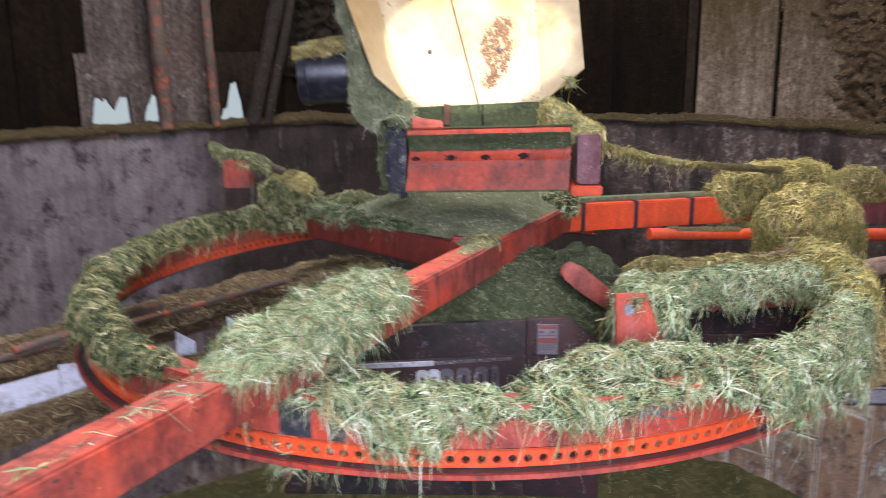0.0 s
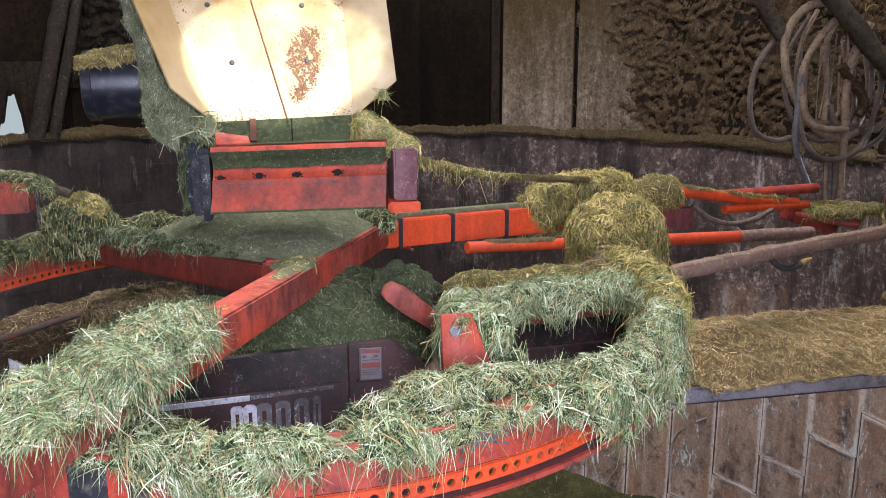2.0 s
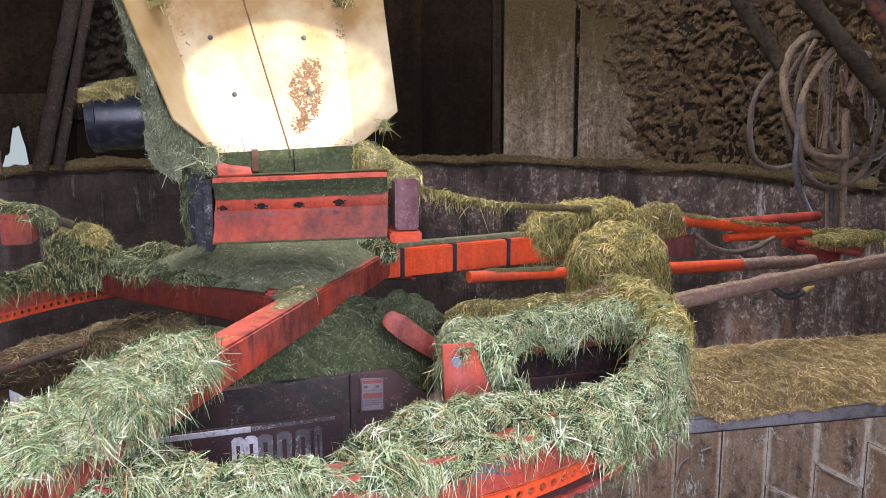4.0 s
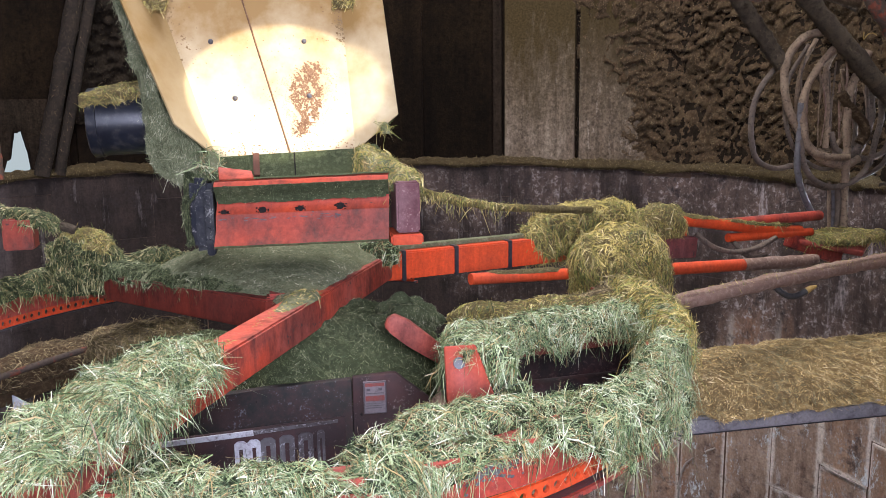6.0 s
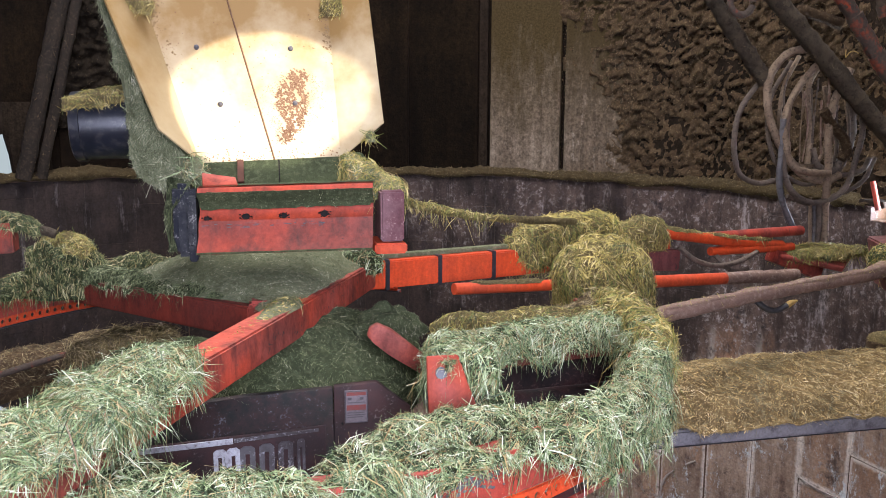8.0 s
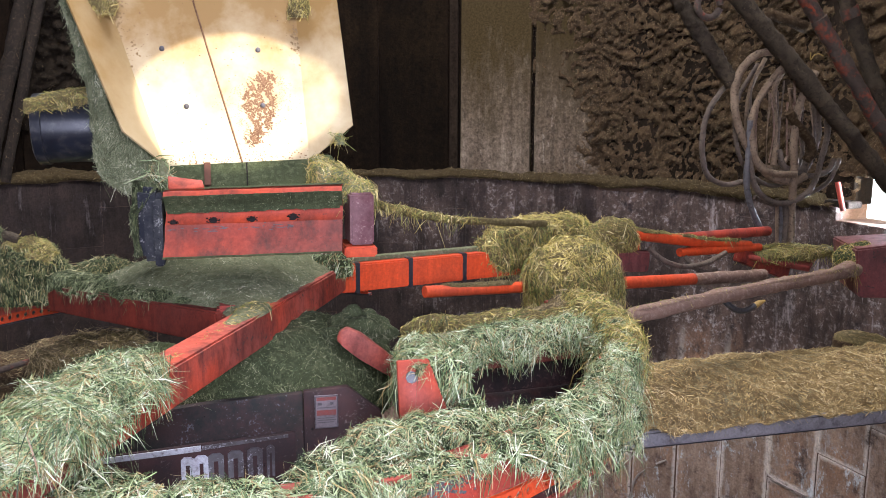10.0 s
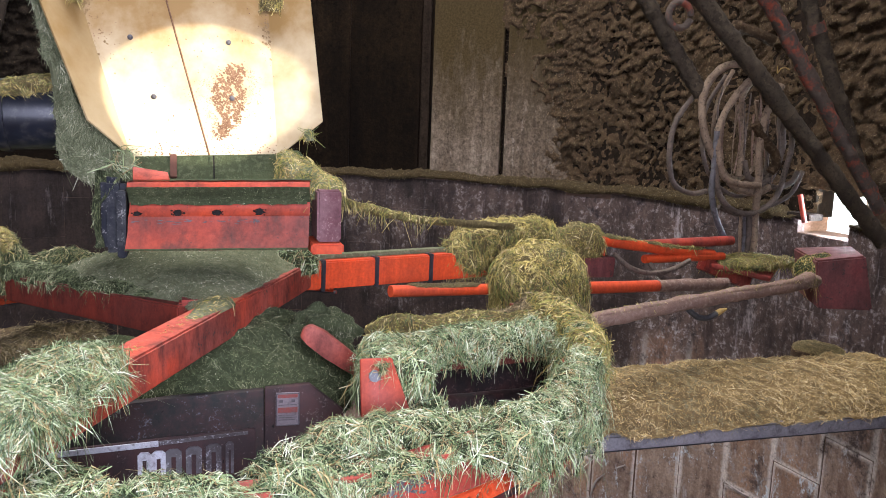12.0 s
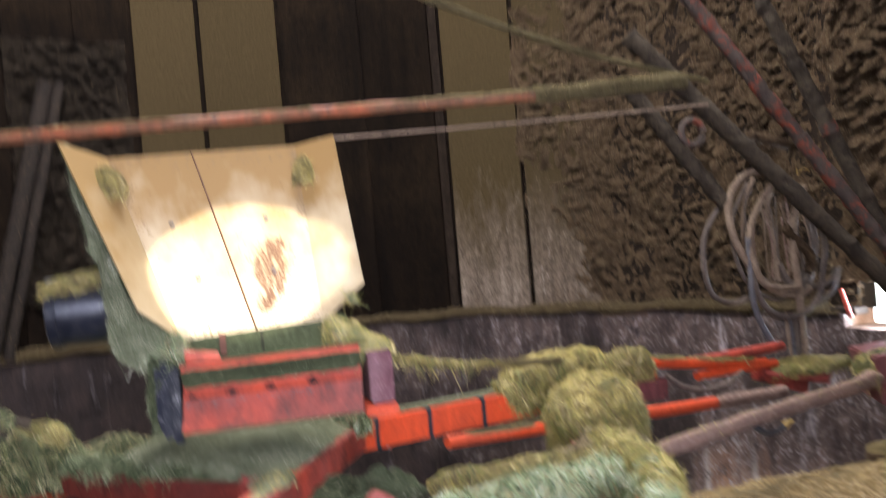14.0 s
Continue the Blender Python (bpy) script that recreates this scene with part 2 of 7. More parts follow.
def straw(name, stops, rough=0.75, patchy=1.1, size=15, dry=0.0):
    """Cut grass: each blade its own tone from green to straw."""
    m, nt, b = nodes_of(name, rough)
    geo = nt.nodes.new("ShaderNodeNewGeometry")
    v = coords(nt)
    patch = noise_at(nt, v, size, 4)
    mixv = nt.nodes.new("ShaderNodeMath")
    mixv.operation = "MULTIPLY_ADD"
    nt.links.new(geo.outputs["Random Per Island"], mixv.inputs[0])
    mixv.inputs[1].default_value = 0.92
    sh = nt.nodes.new("ShaderNodeMath")
    sh.operation = "MULTIPLY_ADD"
    sh.inputs[1].default_value, sh.inputs[2].default_value = patchy, 0.035 - 0.5 * patchy
    nt.links.new(patch, sh.inputs[0])
    nt.links.new(sh.outputs[0], mixv.inputs[2])
    # some blades are bleached straw or brown stalks
    hash_ = nt.nodes.new("ShaderNodeMath")
    hash_.operation = "MULTIPLY"
    nt.links.new(geo.outputs["Random Per Island"], hash_.inputs[0])
    hash_.inputs[1].default_value = 37.7
    fract = nt.nodes.new("ShaderNodeMath")
    fract.operation = "FRACT"
    nt.links.new(hash_.outputs[0], fract.inputs[0])
    col = ramp(nt, mixv.outputs[0], stops)
    stalk = ramp(nt, fract.outputs[0], [(0.0, (0.17, 0.105, 0.045)), (0.5, (0.17, 0.105, 0.045)), (0.84, (0.17, 0.105, 0.045)), (0.94, (0.36, 0.26, 0.10)), (1.0, (0.56, 0.46, 0.25))])
    col = mix(nt, ramp(nt, fract.outputs[0], BW(1.0 - dry, 1.01 - dry)), col, stalk)
    nt.links.new(col, b.inputs["Base Color"])
    b.inputs["Specular IOR Level"].default_value = 0.35
    return m


M = {}
M["orange"] = paint("orange_paint", (0.66, 0.068, 0.012), (0.56, 0.075, 0.022), (0.24, 0.035, 0.016), dirt=0.6)
M["red"] = paint("faded_red_paint", (0.42, 0.046, 0.02), (0.34, 0.075, 0.055), (0.11, 0.025, 0.02), wear=0.58, dirt=0.5)
M["dull_red"] = paint("dull_red_paint", (0.17, 0.038, 0.034), (0.18, 0.07, 0.066), (0.10, 0.035, 0.03), wear=0.56, dirt=0.42)
M["black_steel"] = blotch("black_steel", (0.018, 0.018, 0.022), (0.035, 0.032, 0.035), (0.075, 0.06, 0.06), 5, 0.42, 0.003, strength=0.25)
M["blue_black"] = blotch("blue_black_enamel", (0.008, 0.009, 0.013), (0.012, 0.014, 0.020), (0.05, 0.045, 0.042), 9, 0.3, 0.001, strength=0.1)
M["panel_brown"] = corroded("brown_panel_paint", (0.060, 0.028, 0.026), (0.034, 0.022, 0.021), (0.15, 0.115, 0.105), 0.575)
M["grey_steel"] = blotch("grey_steel", (0.09, 0.083, 0.085), (0.15, 0.135, 0.13), (0.045, 0.034, 0.03), 12, 0.75, 0.006, metal=0.2)
M["rusty_pipe"] = blotch("rusty_pipe", (0.25, 0.145, 0.10), (0.15, 0.085, 0.058), (0.38, 0.27, 0.20), 11, 0.8, 0.008, strength=0.9)
M["crusted_pipe"] = blotch("crusted_pipe", (0.060, 0.045, 0.030), (0.12, 0.09, 0.057), (0.034, 0.026, 0.018), 12, 0.9, 0.014, strength=1.0)
M["white_flap"] = blotch("white_flap", (0.62, 0.62, 0.68), (0.5, 0.5, 0.55), (0.25, 0.22, 0.2), 6, 0.6, 0.003, strength=0.2)
M["cable"] = blotch("muddy_cable", (0.19, 0.13, 0.085), (0.29, 0.205, 0.135), (0.05, 0.037, 0.028), 18, 0.85, 0.006, strength=0.8)
M["dark_cable"] = blotch("dark_cable", (0.10, 0.075, 0.058), (0.16, 0.12, 0.09), (0.045, 0.036, 0.03), 18, 0.9, 0.005, strength=0.6)
M["dark_hose"] = blotch("black_hose", (0.02, 0.018, 0.017), (0.035, 0.03, 0.028), (0.07, 0.06, 0.05), 14, 0.6, 0.003, strength=0.3)
M["straw_twine"] = blotch("yellow_twine", (0.34, 0.21, 0.05), (0.28, 0.17, 0.045), (0.18, 0.115, 0.04), 20, 0.7, 0.002, strength=0.3)
M["lower_wall"] = lower_wall_mat()
M["lower_wall_joint"] = blotch("lower_wall_joint", (0.15, 0.09, 0.062), (0.09, 0.056, 0.04), (0.22, 0.155, 0.12), 3)
M["upper_pale"] = stave_mat("upper_pale", (0.215, 0.168, 0.125), (0.10, 0.072, 0.049), (0.38, 0.32, 0.26), (0.12, 0.085, 0.055), 0.55, 1.4, film_shade=(0.05, 0.034, 0.015))
M["upper_dark"] = stave_mat("upper_dark", (0.011, 0.0068, 0.004), (0.0055, 0.0036, 0.0024), (0.034, 0.022, 0.013), (0.018, 0.011, 0.006), 0.66)
M["upper_mid"] = stave_mat("upper_mid", (0.032, 0.022, 0.015), (0.014, 0.010, 0.007), (0.10, 0.078, 0.062), (0.024, 0.016, 0.011), 0.62)
M["upper_grey"] = stave_mat("upper_grey", (0.115, 0.092, 0.08), (0.058, 0.043, 0.036), (0.30, 0.255, 0.235), (0.08, 0.055, 0.042), 0.56)
M["crust"] = blotch("silage_crust", (0.058, 0.034, 0.017), (0.100, 0.062, 0.031), (0.19, 0.128, 0.068), 14, 0.95, 0.02, strength=1.0)
# Darker copy of the crust, for the left wall that gets less light.
M["dark_crust"] = blotch("shaded_silage_crust", (0.014, 0.009, 0.005), (0.024, 0.016, 0.009), (0.05, 0.035, 0.02), 12, 0.95, 0.02, strength=1.0)
M["caked"] = blotch("caked_chaff", (0.13, 0.135, 0.072), (0.175, 0.178, 0.098), (0.27, 0.27, 0.16), 9, 0.95, 0.012, strength=1.0)
M["deck_steel"] = blotch("dusty_deck_steel", (0.17, 0.158, 0.16), (0.24, 0.215, 0.205), (0.08, 0.066, 0.06), 6, 0.92, 0.006)
M["ledge"] = blotch("ledge_silage", (0.062, 0.041, 0.018), (0.09, 0.062, 0.027), (0.135, 0.098, 0.045), 24, 0.95, 0.02, strength=1.0)
M["mortar"] = blotch("pale_mortar", (0.46, 0.40, 0.35), (0.36, 0.30, 0.26), (0.25, 0.2, 0.17), 12)
M["grimy_orange"] = paint("grimy_orange_paint", (0.46, 0.056, 0.018), (0.33, 0.052, 0.03), (0.11, 0.027, 0.016), wear=0.6, dirt=0.52)
M["beam"] = paint("faded_orange_paint", (0.48, 0.06, 0.026), (0.36, 0.095, 0.068), (0.12, 0.026, 0.018), wear=0.585, dirt=0.46)
# Worn red paint in a darker copy, for the beams that lie in shadow.
M["deep_red"] = paint("shaded_red_paint", (0.21, 0.032, 0.018), (0.15, 0.036, 0.026), (0.06, 0.018, 0.012), wear=0.6, dirt=0.5)
M["crusted_red"] = blotch("crusted_red_pipe", (0.075, 0.055, 0.042), (0.12, 0.09, 0.068), (0.42, 0.075, 0.03), 4, 0.85, 0.01, strength=0.9)
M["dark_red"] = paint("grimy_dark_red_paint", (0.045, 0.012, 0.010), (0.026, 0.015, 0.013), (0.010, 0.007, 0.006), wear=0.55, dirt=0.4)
M["gear_grime"] = blotch("grimy_gearbox", (0.012, 0.013, 0.018), (0.032, 0.028, 0.028), (0.13, 0.11, 0.09), 12, 0.6, 0.005, strength=0.5)
M["housing_black"] = corroded("scuffed_black_housing", (0.020, 0.021, 0.018), (0.044, 0.026, 0.023), (0.13, 0.135, 0.15), 0.565)
M["dusty_orange"] = paint("dusty_orange_paint", (0.34, 0.050, 0.024), (0.24, 0.052, 0.034), (0.085, 0.038, 0.028), wear=0.6, dirt=0.5)
M["hole_black"] = blotch("black_hole_and_grime", (0.012, 0.010, 0.009), (0.02, 0.016, 0.014), (0.035, 0.025, 0.02), 20, 0.95, 0.002)
M["sooty_pipe"] = blotch("sooty_pipe", (0.02, 0.015, 0.012), (0.035, 0.025, 0.018), (0.06, 0.043, 0.03), 10, 0.9, 0.012, strength=1.0)
M["rusty_orange"] = paint("rusty_orange_paint", (0.36, 0.075, 0.02), (0.26, 0.10, 0.04), (0.12, 0.06, 0.028), wear=0.58, dirt=0.42)
M["floor"] = blotch("floor_silage", (0.05, 0.047, 0.02), (0.085, 0.075, 0.03), (0.14, 0.12, 0.05), 4, 0.95, 0.03, strength=1.0)
M["roof"] = blotch("roof_steel", (0.10, 0.09, 0.08), (0.14, 0.13, 0.12), (0.06, 0.05, 0.04), 3, 0.7, 0.004)
M["label"] = blotch("label_paper", (0.27, 0.23, 0.23), (0.22, 0.18, 0.18), (0.13, 0.10, 0.10), 20, 0.5, 0.001, strength=0.1)
M["label_red"] = blotch("label_red", (0.30, 0.065, 0.05), (0.25, 0.07, 0.055), (0.2, 0.11, 0.10), 20, 0.5, 0.001, strength=0.1)
M["bar_ink"] = blotch("label_ink", (0.09, 0.08, 0.085), (0.12, 0.1, 0.1), (0.2, 0.18, 0.18), 20, 0.5, 0.001, strength=0.1)
M["side_purple"] = corroded("dusty_purple_paint", (0.105, 0.040, 0.042), (0.15, 0.075, 0.075), (0.26, 0.17, 0.15), 0.56, 0.75)
M["gear_blue"] = corroded("grimy_blue_black_steel", (0.010, 0.011, 0.016), (0.034, 0.034, 0.034), (0.24, 0.23, 0.21), 0.56, 0.75)
M["rusty_brown"] = corroded("rust_brown_steel", (0.085, 0.034, 0.02), (0.05, 0.026, 0.018), (0.14, 0.08, 0.05), 0.6, 0.8)
M["letter"] = blotch("worn_white_lettering", (0.62, 0.62, 0.65), (0.5, 0.48, 0.5), (0.22, 0.18, 0.18), 22, 0.5, 0.001, strength=0.1)
M["letter_worn"] = corroded("worn_grey_lettering", (0.13, 0.12, 0.12), (0.06, 0.048, 0.048), (0.30, 0.29, 0.30), 0.54)
# Mat under fresh hay, coloured dark to stand for shade between blades.
M["hay_base"] = blotch("shade_dark_hay_mat", (0.03, 0.038, 0.016), (0.055, 0.065, 0.027), (0.12, 0.13, 0.06), 30, 0.95, 0.02, strength=1.0)
M["hay_base_old"] = blotch("old_hay_mat", (0.13, 0.098, 0.042), (0.19, 0.145, 0.06), (0.30, 0.235, 0.11), 30, 0.95, 0.02, strength=1.0)
# Deck mat is darkened too, for the shade in its gaps.
M["deck_mat"] = blotch("golden_hay_mat", (0.15, 0.10, 0.042), (0.23, 0.15, 0.06), (0.34, 0.23, 0.10), 12, 0.95, 0.02, strength=1.0)
# The many dark green stops make up for weak self-shadowing in the hay.
M["straw_green"] = straw("fresh_haylage", [(0.0, (0.020, 0.036, 0.013)), (0.22, (0.062, 0.100, 0.036)), (0.42, (0.145, 0.200, 0.080)), (0.60, (0.25, 0.312, 0.136)), (0.76, (0.36, 0.42, 0.215)), (0.89, (0.47, 0.51, 0.315)), (1.0, (0.66, 0.65, 0.48))], 0.46, 1.2, 28, 0.21)
M["straw_olive"] = straw("olive_haylage", [(0.0, (0.020, 0.030, 0.010)), (0.3, (0.058, 0.083, 0.028)), (0.55, (0.12, 0.145, 0.05)), (0.72, (0.19, 0.18, 0.064)), (0.86, (0.33, 0.30, 0.125)), (1.0, (0.52, 0.47, 0.25))], 0.55, 1.2, 22, 0.13)
M["straw_mixed"] = straw("drying_haylage", [(0.0, (0.04, 0.05, 0.014)), (0.26, (0.12, 0.135, 0.030)), (0.50, (0.31, 0.285, 0.068)), (0.66, (0.25, 0.165, 0.045)), (0.84, (0.49, 0.37, 0.095)), (1.0, (0.66, 0.54, 0.24))], 0.6, 1.2, 22, 0.15)
M["straw_gold"] = straw("golden_haylage", [(0.0, (0.12, 0.11, 0.034)), (0.3, (0.32, 0.265, 0.064)), (0.55, (0.52, 0.40, 0.098)), (0.8, (0.62, 0.47, 0.135)), (1.0, (0.78, 0.65, 0.30))], 0.6, 1.2, 22, 0.15)
M["straw_old"] = straw("old_haylage", [(0.0, (0.20, 0.14, 0.055)), (0.3, (0.28, 0.205, 0.08)), (0.55, (0.37, 0.26, 0.098)), (0.8, (0.46, 0.33, 0.135)), (1.0, (0.62, 0.48, 0.25))])
M["straw_deck"] = straw("deck_haylage", [(0.0, (0.19, 0.17, 0.10)), (0.22, (0.27, 0.225, 0.115)), (0.42, (0.37, 0.265, 0.11)), (0.62, (0.48, 0.32, 0.118)), (0.82, (0.58, 0.40, 0.16)), (1.0, (0.78, 0.62, 0.36))], 0.8, 1.7, 5)
M["straw_brown"] = straw("brown_haylage", [(0.0, (0.05, 0.036, 0.017)), (0.4, (0.13, 0.095, 0.045)), (0.7, (0.25, 0.18, 0.085)), (1.0, (0.42, 0.33, 0.17))])
M["straw_crust"] = straw("crust_crumbs", [(0.0, (0.02, 0.013, 0.007)), (0.45, (0.062, 0.043, 0.022)), (0.75, (0.135, 0.092, 0.045)), (1.0, (0.34, 0.25, 0.14))], 0.9)
M["chaff"] = straw("fine_chaff", [(0.0, (0.055, 0.065, 0.028)), (0.4, (0.125, 0.135, 0.068)), (0.75, (0.21, 0.218, 0.12)), (0.92, (0.34, 0.335, 0.20)), (1.0, (0.58, 0.56, 0.40))])
M["chaff_dark"] = straw("dark_green_chaff", [(0.0, (0.04, 0.052, 0.020)), (0.4, (0.085, 0.105, 0.042)), (0.7, (0.155, 0.175, 0.078)), (0.88, (0.26, 0.27, 0.14)), (1.0, (0.46, 0.45, 0.29))])
M["caked_dark"] = blotch("dark_chaff_mat", (0.045, 0.055, 0.025), (0.068, 0.080, 0.036), (0.12, 0.13, 0.065), 14, 0.95, 0.012, strength=1.0)


def chute_paint(name, clean, dusty):
    """Cream sheet metal, gold towards the edges and top from dust and painted-in dimness, one ragged rust patch and
    speckles.
    """
    m, nt, b = nodes_of(name, 0.6)
    b.inputs["Specular IOR Level"].default_value = 0.25
    v = coords(nt)
    dust, fine, mid = noise_at(nt, v, 6), noise_at(nt, v, 120, 4), noise_at(nt, v, 30, 8, 0.7)
    # Gold grows with height: dust, plus the unlit upper sheet put into the colour.
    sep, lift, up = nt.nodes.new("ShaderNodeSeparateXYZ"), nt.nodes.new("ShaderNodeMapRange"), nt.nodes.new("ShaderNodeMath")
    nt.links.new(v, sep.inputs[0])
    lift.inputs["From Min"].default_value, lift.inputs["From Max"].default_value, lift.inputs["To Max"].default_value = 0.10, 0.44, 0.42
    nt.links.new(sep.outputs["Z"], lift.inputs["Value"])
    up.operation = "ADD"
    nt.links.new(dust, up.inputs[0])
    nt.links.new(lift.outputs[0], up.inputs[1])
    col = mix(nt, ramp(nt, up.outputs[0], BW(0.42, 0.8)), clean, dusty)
    col = mix(nt, ramp(nt, fine, BW(0.74, 0.8)), col, (0.3, 0.2, 0.1))
    col = mix(nt, ramp(nt, mid, BW(0.66, 0.8)), col, (0.33, 0.17, 0.08))
    nt.links.new(col, b.inputs["Base Color"])
    bump(nt, b, mid, 0.08, 0.003)
    return m


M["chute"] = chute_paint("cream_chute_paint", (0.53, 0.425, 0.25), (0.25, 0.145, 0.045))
# Dusty wing paint, also darkened for the weaker light the wing catches.
M["chute_wing"] = chute_paint("dusty_shaded_wing", (0.38, 0.285, 0.15), (0.24, 0.145, 0.05))
M["dust_scab"] = blotch("dried_dust", (0.20, 0.125, 0.055), (0.26, 0.165, 0.075), (0.34, 0.23, 0.12), 70, 0.95, 0.002)
M["rust"] = blotch("rust_patch", (0.15, 0.075, 0.038), (0.22, 0.12, 0.062), (0.34, 0.22, 0.13), 60, 0.85, 0.003)


def glow(name, color, strength):
    m, nt, b = nodes_of(name)
    e = add(nt, "ShaderNodeEmission", Color=(*color, 1), Strength=strength)
    nt.links.new(e.outputs[0], nt.nodes["Material Output"].inputs[0])
    return m


M["day_dim"] = glow("grey_sky", (0.80, 0.93, 1.0), 0.3)
M["day"] = glow("daylight_sky", (0.92, 0.97, 1.0), 2.6)


# ---- building helpers ----
def base_of(ob):
    p = Vector((0, 0, 0))
    while ob:
        p += ob.location
        ob = ob.parent
    return p


def thing(name, at, label, category, group="", kind=""):
    ob = new(name)
    ob.location = at
    ob.empty_display_size = 0.05
    return tagged(ob, label, category, group, kind)


def smooth(me, degrees=46):
    me.polygons.foreach_set("use_smooth", [True] * len(me.polygons))
    me.set_sharp_from_angle(angle=radians(degrees))


def part(name, bm, material, parent=None, label="", soft=True):
    """One bmesh, given in world places, as one mesh object under a thing or a part."""
    off = base_of(parent) if parent else Vector((0, 0, 0))
    bmesh.ops.translate(bm, verts=bm.verts, vec=-off)
    bmesh.ops.recalc_face_normals(bm, faces=bm.faces)
    me = bpy.data.meshes.new(name)
    bm.to_mesh(me)
    bm.free()
    for mat in material if isinstance(material, (list, tuple)) else (material,):
        me.materials.append(M[mat])
    if soft:
        smooth(me)
    ob = new(name, me)
    ob.parent = parent
    if label:
        tagged(ob, label)
    return ob


def hexa(bm, corners, bevel=0.0):
    """A box from eight corners: four below, four above, in the same order."""
    vs = [bm.verts.new(c) for c in corners]
    fs = [bm.faces.new([vs[i] for i in q]) for q in ((3, 2, 1, 0), (4, 5, 6, 7), (0, 1, 5, 4), (1, 2, 6, 5), (2, 3, 7, 6), (3, 0, 4, 7))]
    if bevel:
        es = list({e for f in fs for e in f.edges})
        bmesh.ops.bevel(bm, geom=es, offset=bevel, segments=2, affect="EDGES")


def bar(bm, p0, p1, w, h, bevel=0.004):
    """A straight square bar; p0 and p1 are the ends of its middle line."""
    p0, p1 = Vector(p0), Vector(p1)
    d = (p1 - p0).normalized()
    s = d.cross(Vector((0, 0, 1)))
    s = (Vector((1, 0, 0)) if s.length < 1e-3 else s.normalized()) * w / 2
    u = s.normalized().cross(d) * h / 2
    hexa(bm, [p0 - s - u, p0 + s - u, p1 + s - u, p1 - s - u, p0 - s + u, p0 + s + u, p1 + s + u, p1 - s + u], bevel)


def block(bm, lo, hi, bevel=0.004):
    (a, b, c), (d, e, f) = lo, hi
    hexa(bm, [(a, b, c), (d, b, c), (d, e, c), (a, e, c), (a, b, f), (d, b, f), (d, e, f), (a, e, f)], bevel)


def plate(bm, outline, thick, bevel=0.0):
    """A flat plate: its outline, thickened away along its normal."""
    pts = [Vector(p) for p in outline]
    n = Vector((0, 0, 0))
    for a, b in zip(pts, pts[1:] + pts[:1]):
        n += a.cross(b)
    n = n.normalized() * thick
    lo, hi = [bm.verts.new(p) for p in pts], [bm.verts.new(p - n) for p in pts]
    bm.faces.new(lo)
    bm.faces.new(hi[::-1])
    k = len(pts)
    for i in range(k):
        bm.faces.new((lo[i], hi[i], hi[(i + 1) % k], lo[(i + 1) % k]))
    if bevel:
        bmesh.ops.bevel(bm, geom=list(bm.edges), offset=bevel, segments=1, affect="EDGES")


def curve_pts(pts, n):
    """n points on a smooth curve through pts (Catmull-Rom)."""
    p = [np.array(q, float) for q in pts]
    p = [2 * p[0] - p[1], *p, 2 * p[-1] - p[-2]]
    out = []
    for u in np.linspace(0, len(pts) - 1, n):
        i = min(int(u), len(pts) - 2)
        t = u - i
        a, b, c, d = p[i:i + 4]
        out.append(0.5 * (2 * b + (c - a) * t + (2 * a - 5 * b + 4 * c - d) * t * t + (3 * b - a - 3 * c + d) * t**3))
    return np.array(out)


def tube(bm, pts, r, sides=10, rough=0.0, cap=True, seed=0.0):
    """A round tube along points; r is one radius or one for each point; rough makes it crusted."""
    pts = [Vector(p) for p in pts]
    rs = [r] * len(pts) if isinstance(r, (int, float)) else list(r)
    rings, side = [], None
    for i, p in enumerate(pts):
        d = (pts[min(i + 1, len(pts) - 1)] - pts[max(i - 1, 0)]).normalized()
        if side is None:
            side = d.orthogonal().normalized()
        side = (side - d * side.dot(d)).normalized()
        up = d.cross(side)
        ring = []
        for k in range(sides):
            a = 2 * math.pi * k / sides
            q = side * math.cos(a) + up * math.sin(a)
            w = p + q * rs[i] + Vector((seed, 0, 0))
            rr = rs[i] * (1 + rough * (noise.noise(w * (0.7 / rs[i])) + 0.7 * noise.noise(w * (2.3 / rs[i])))) if rough else rs[i]
            ring.append(bm.verts.new(p + q * rr))
        rings.append(ring)
    for a, b in zip(rings, rings[1:]):
        for k in range(sides):
            bm.faces.new((a[k], a[(k + 1) % sides], b[(k + 1) % sides], b[k]))
    if cap:
        bm.faces.new(rings[0][::-1])
        bm.faces.new(rings[-1])


def straight(p0, p1, n):
    return [Vector(p0).lerp(Vector(p1), k / (n - 1)) for k in range(n)]


def disc(bm, at, axis, r, thick, sides=12):
    axis = Vector(axis).normalized() * thick / 2
    tube(bm, [Vector(at) - axis, Vector(at) + axis], r, sides)


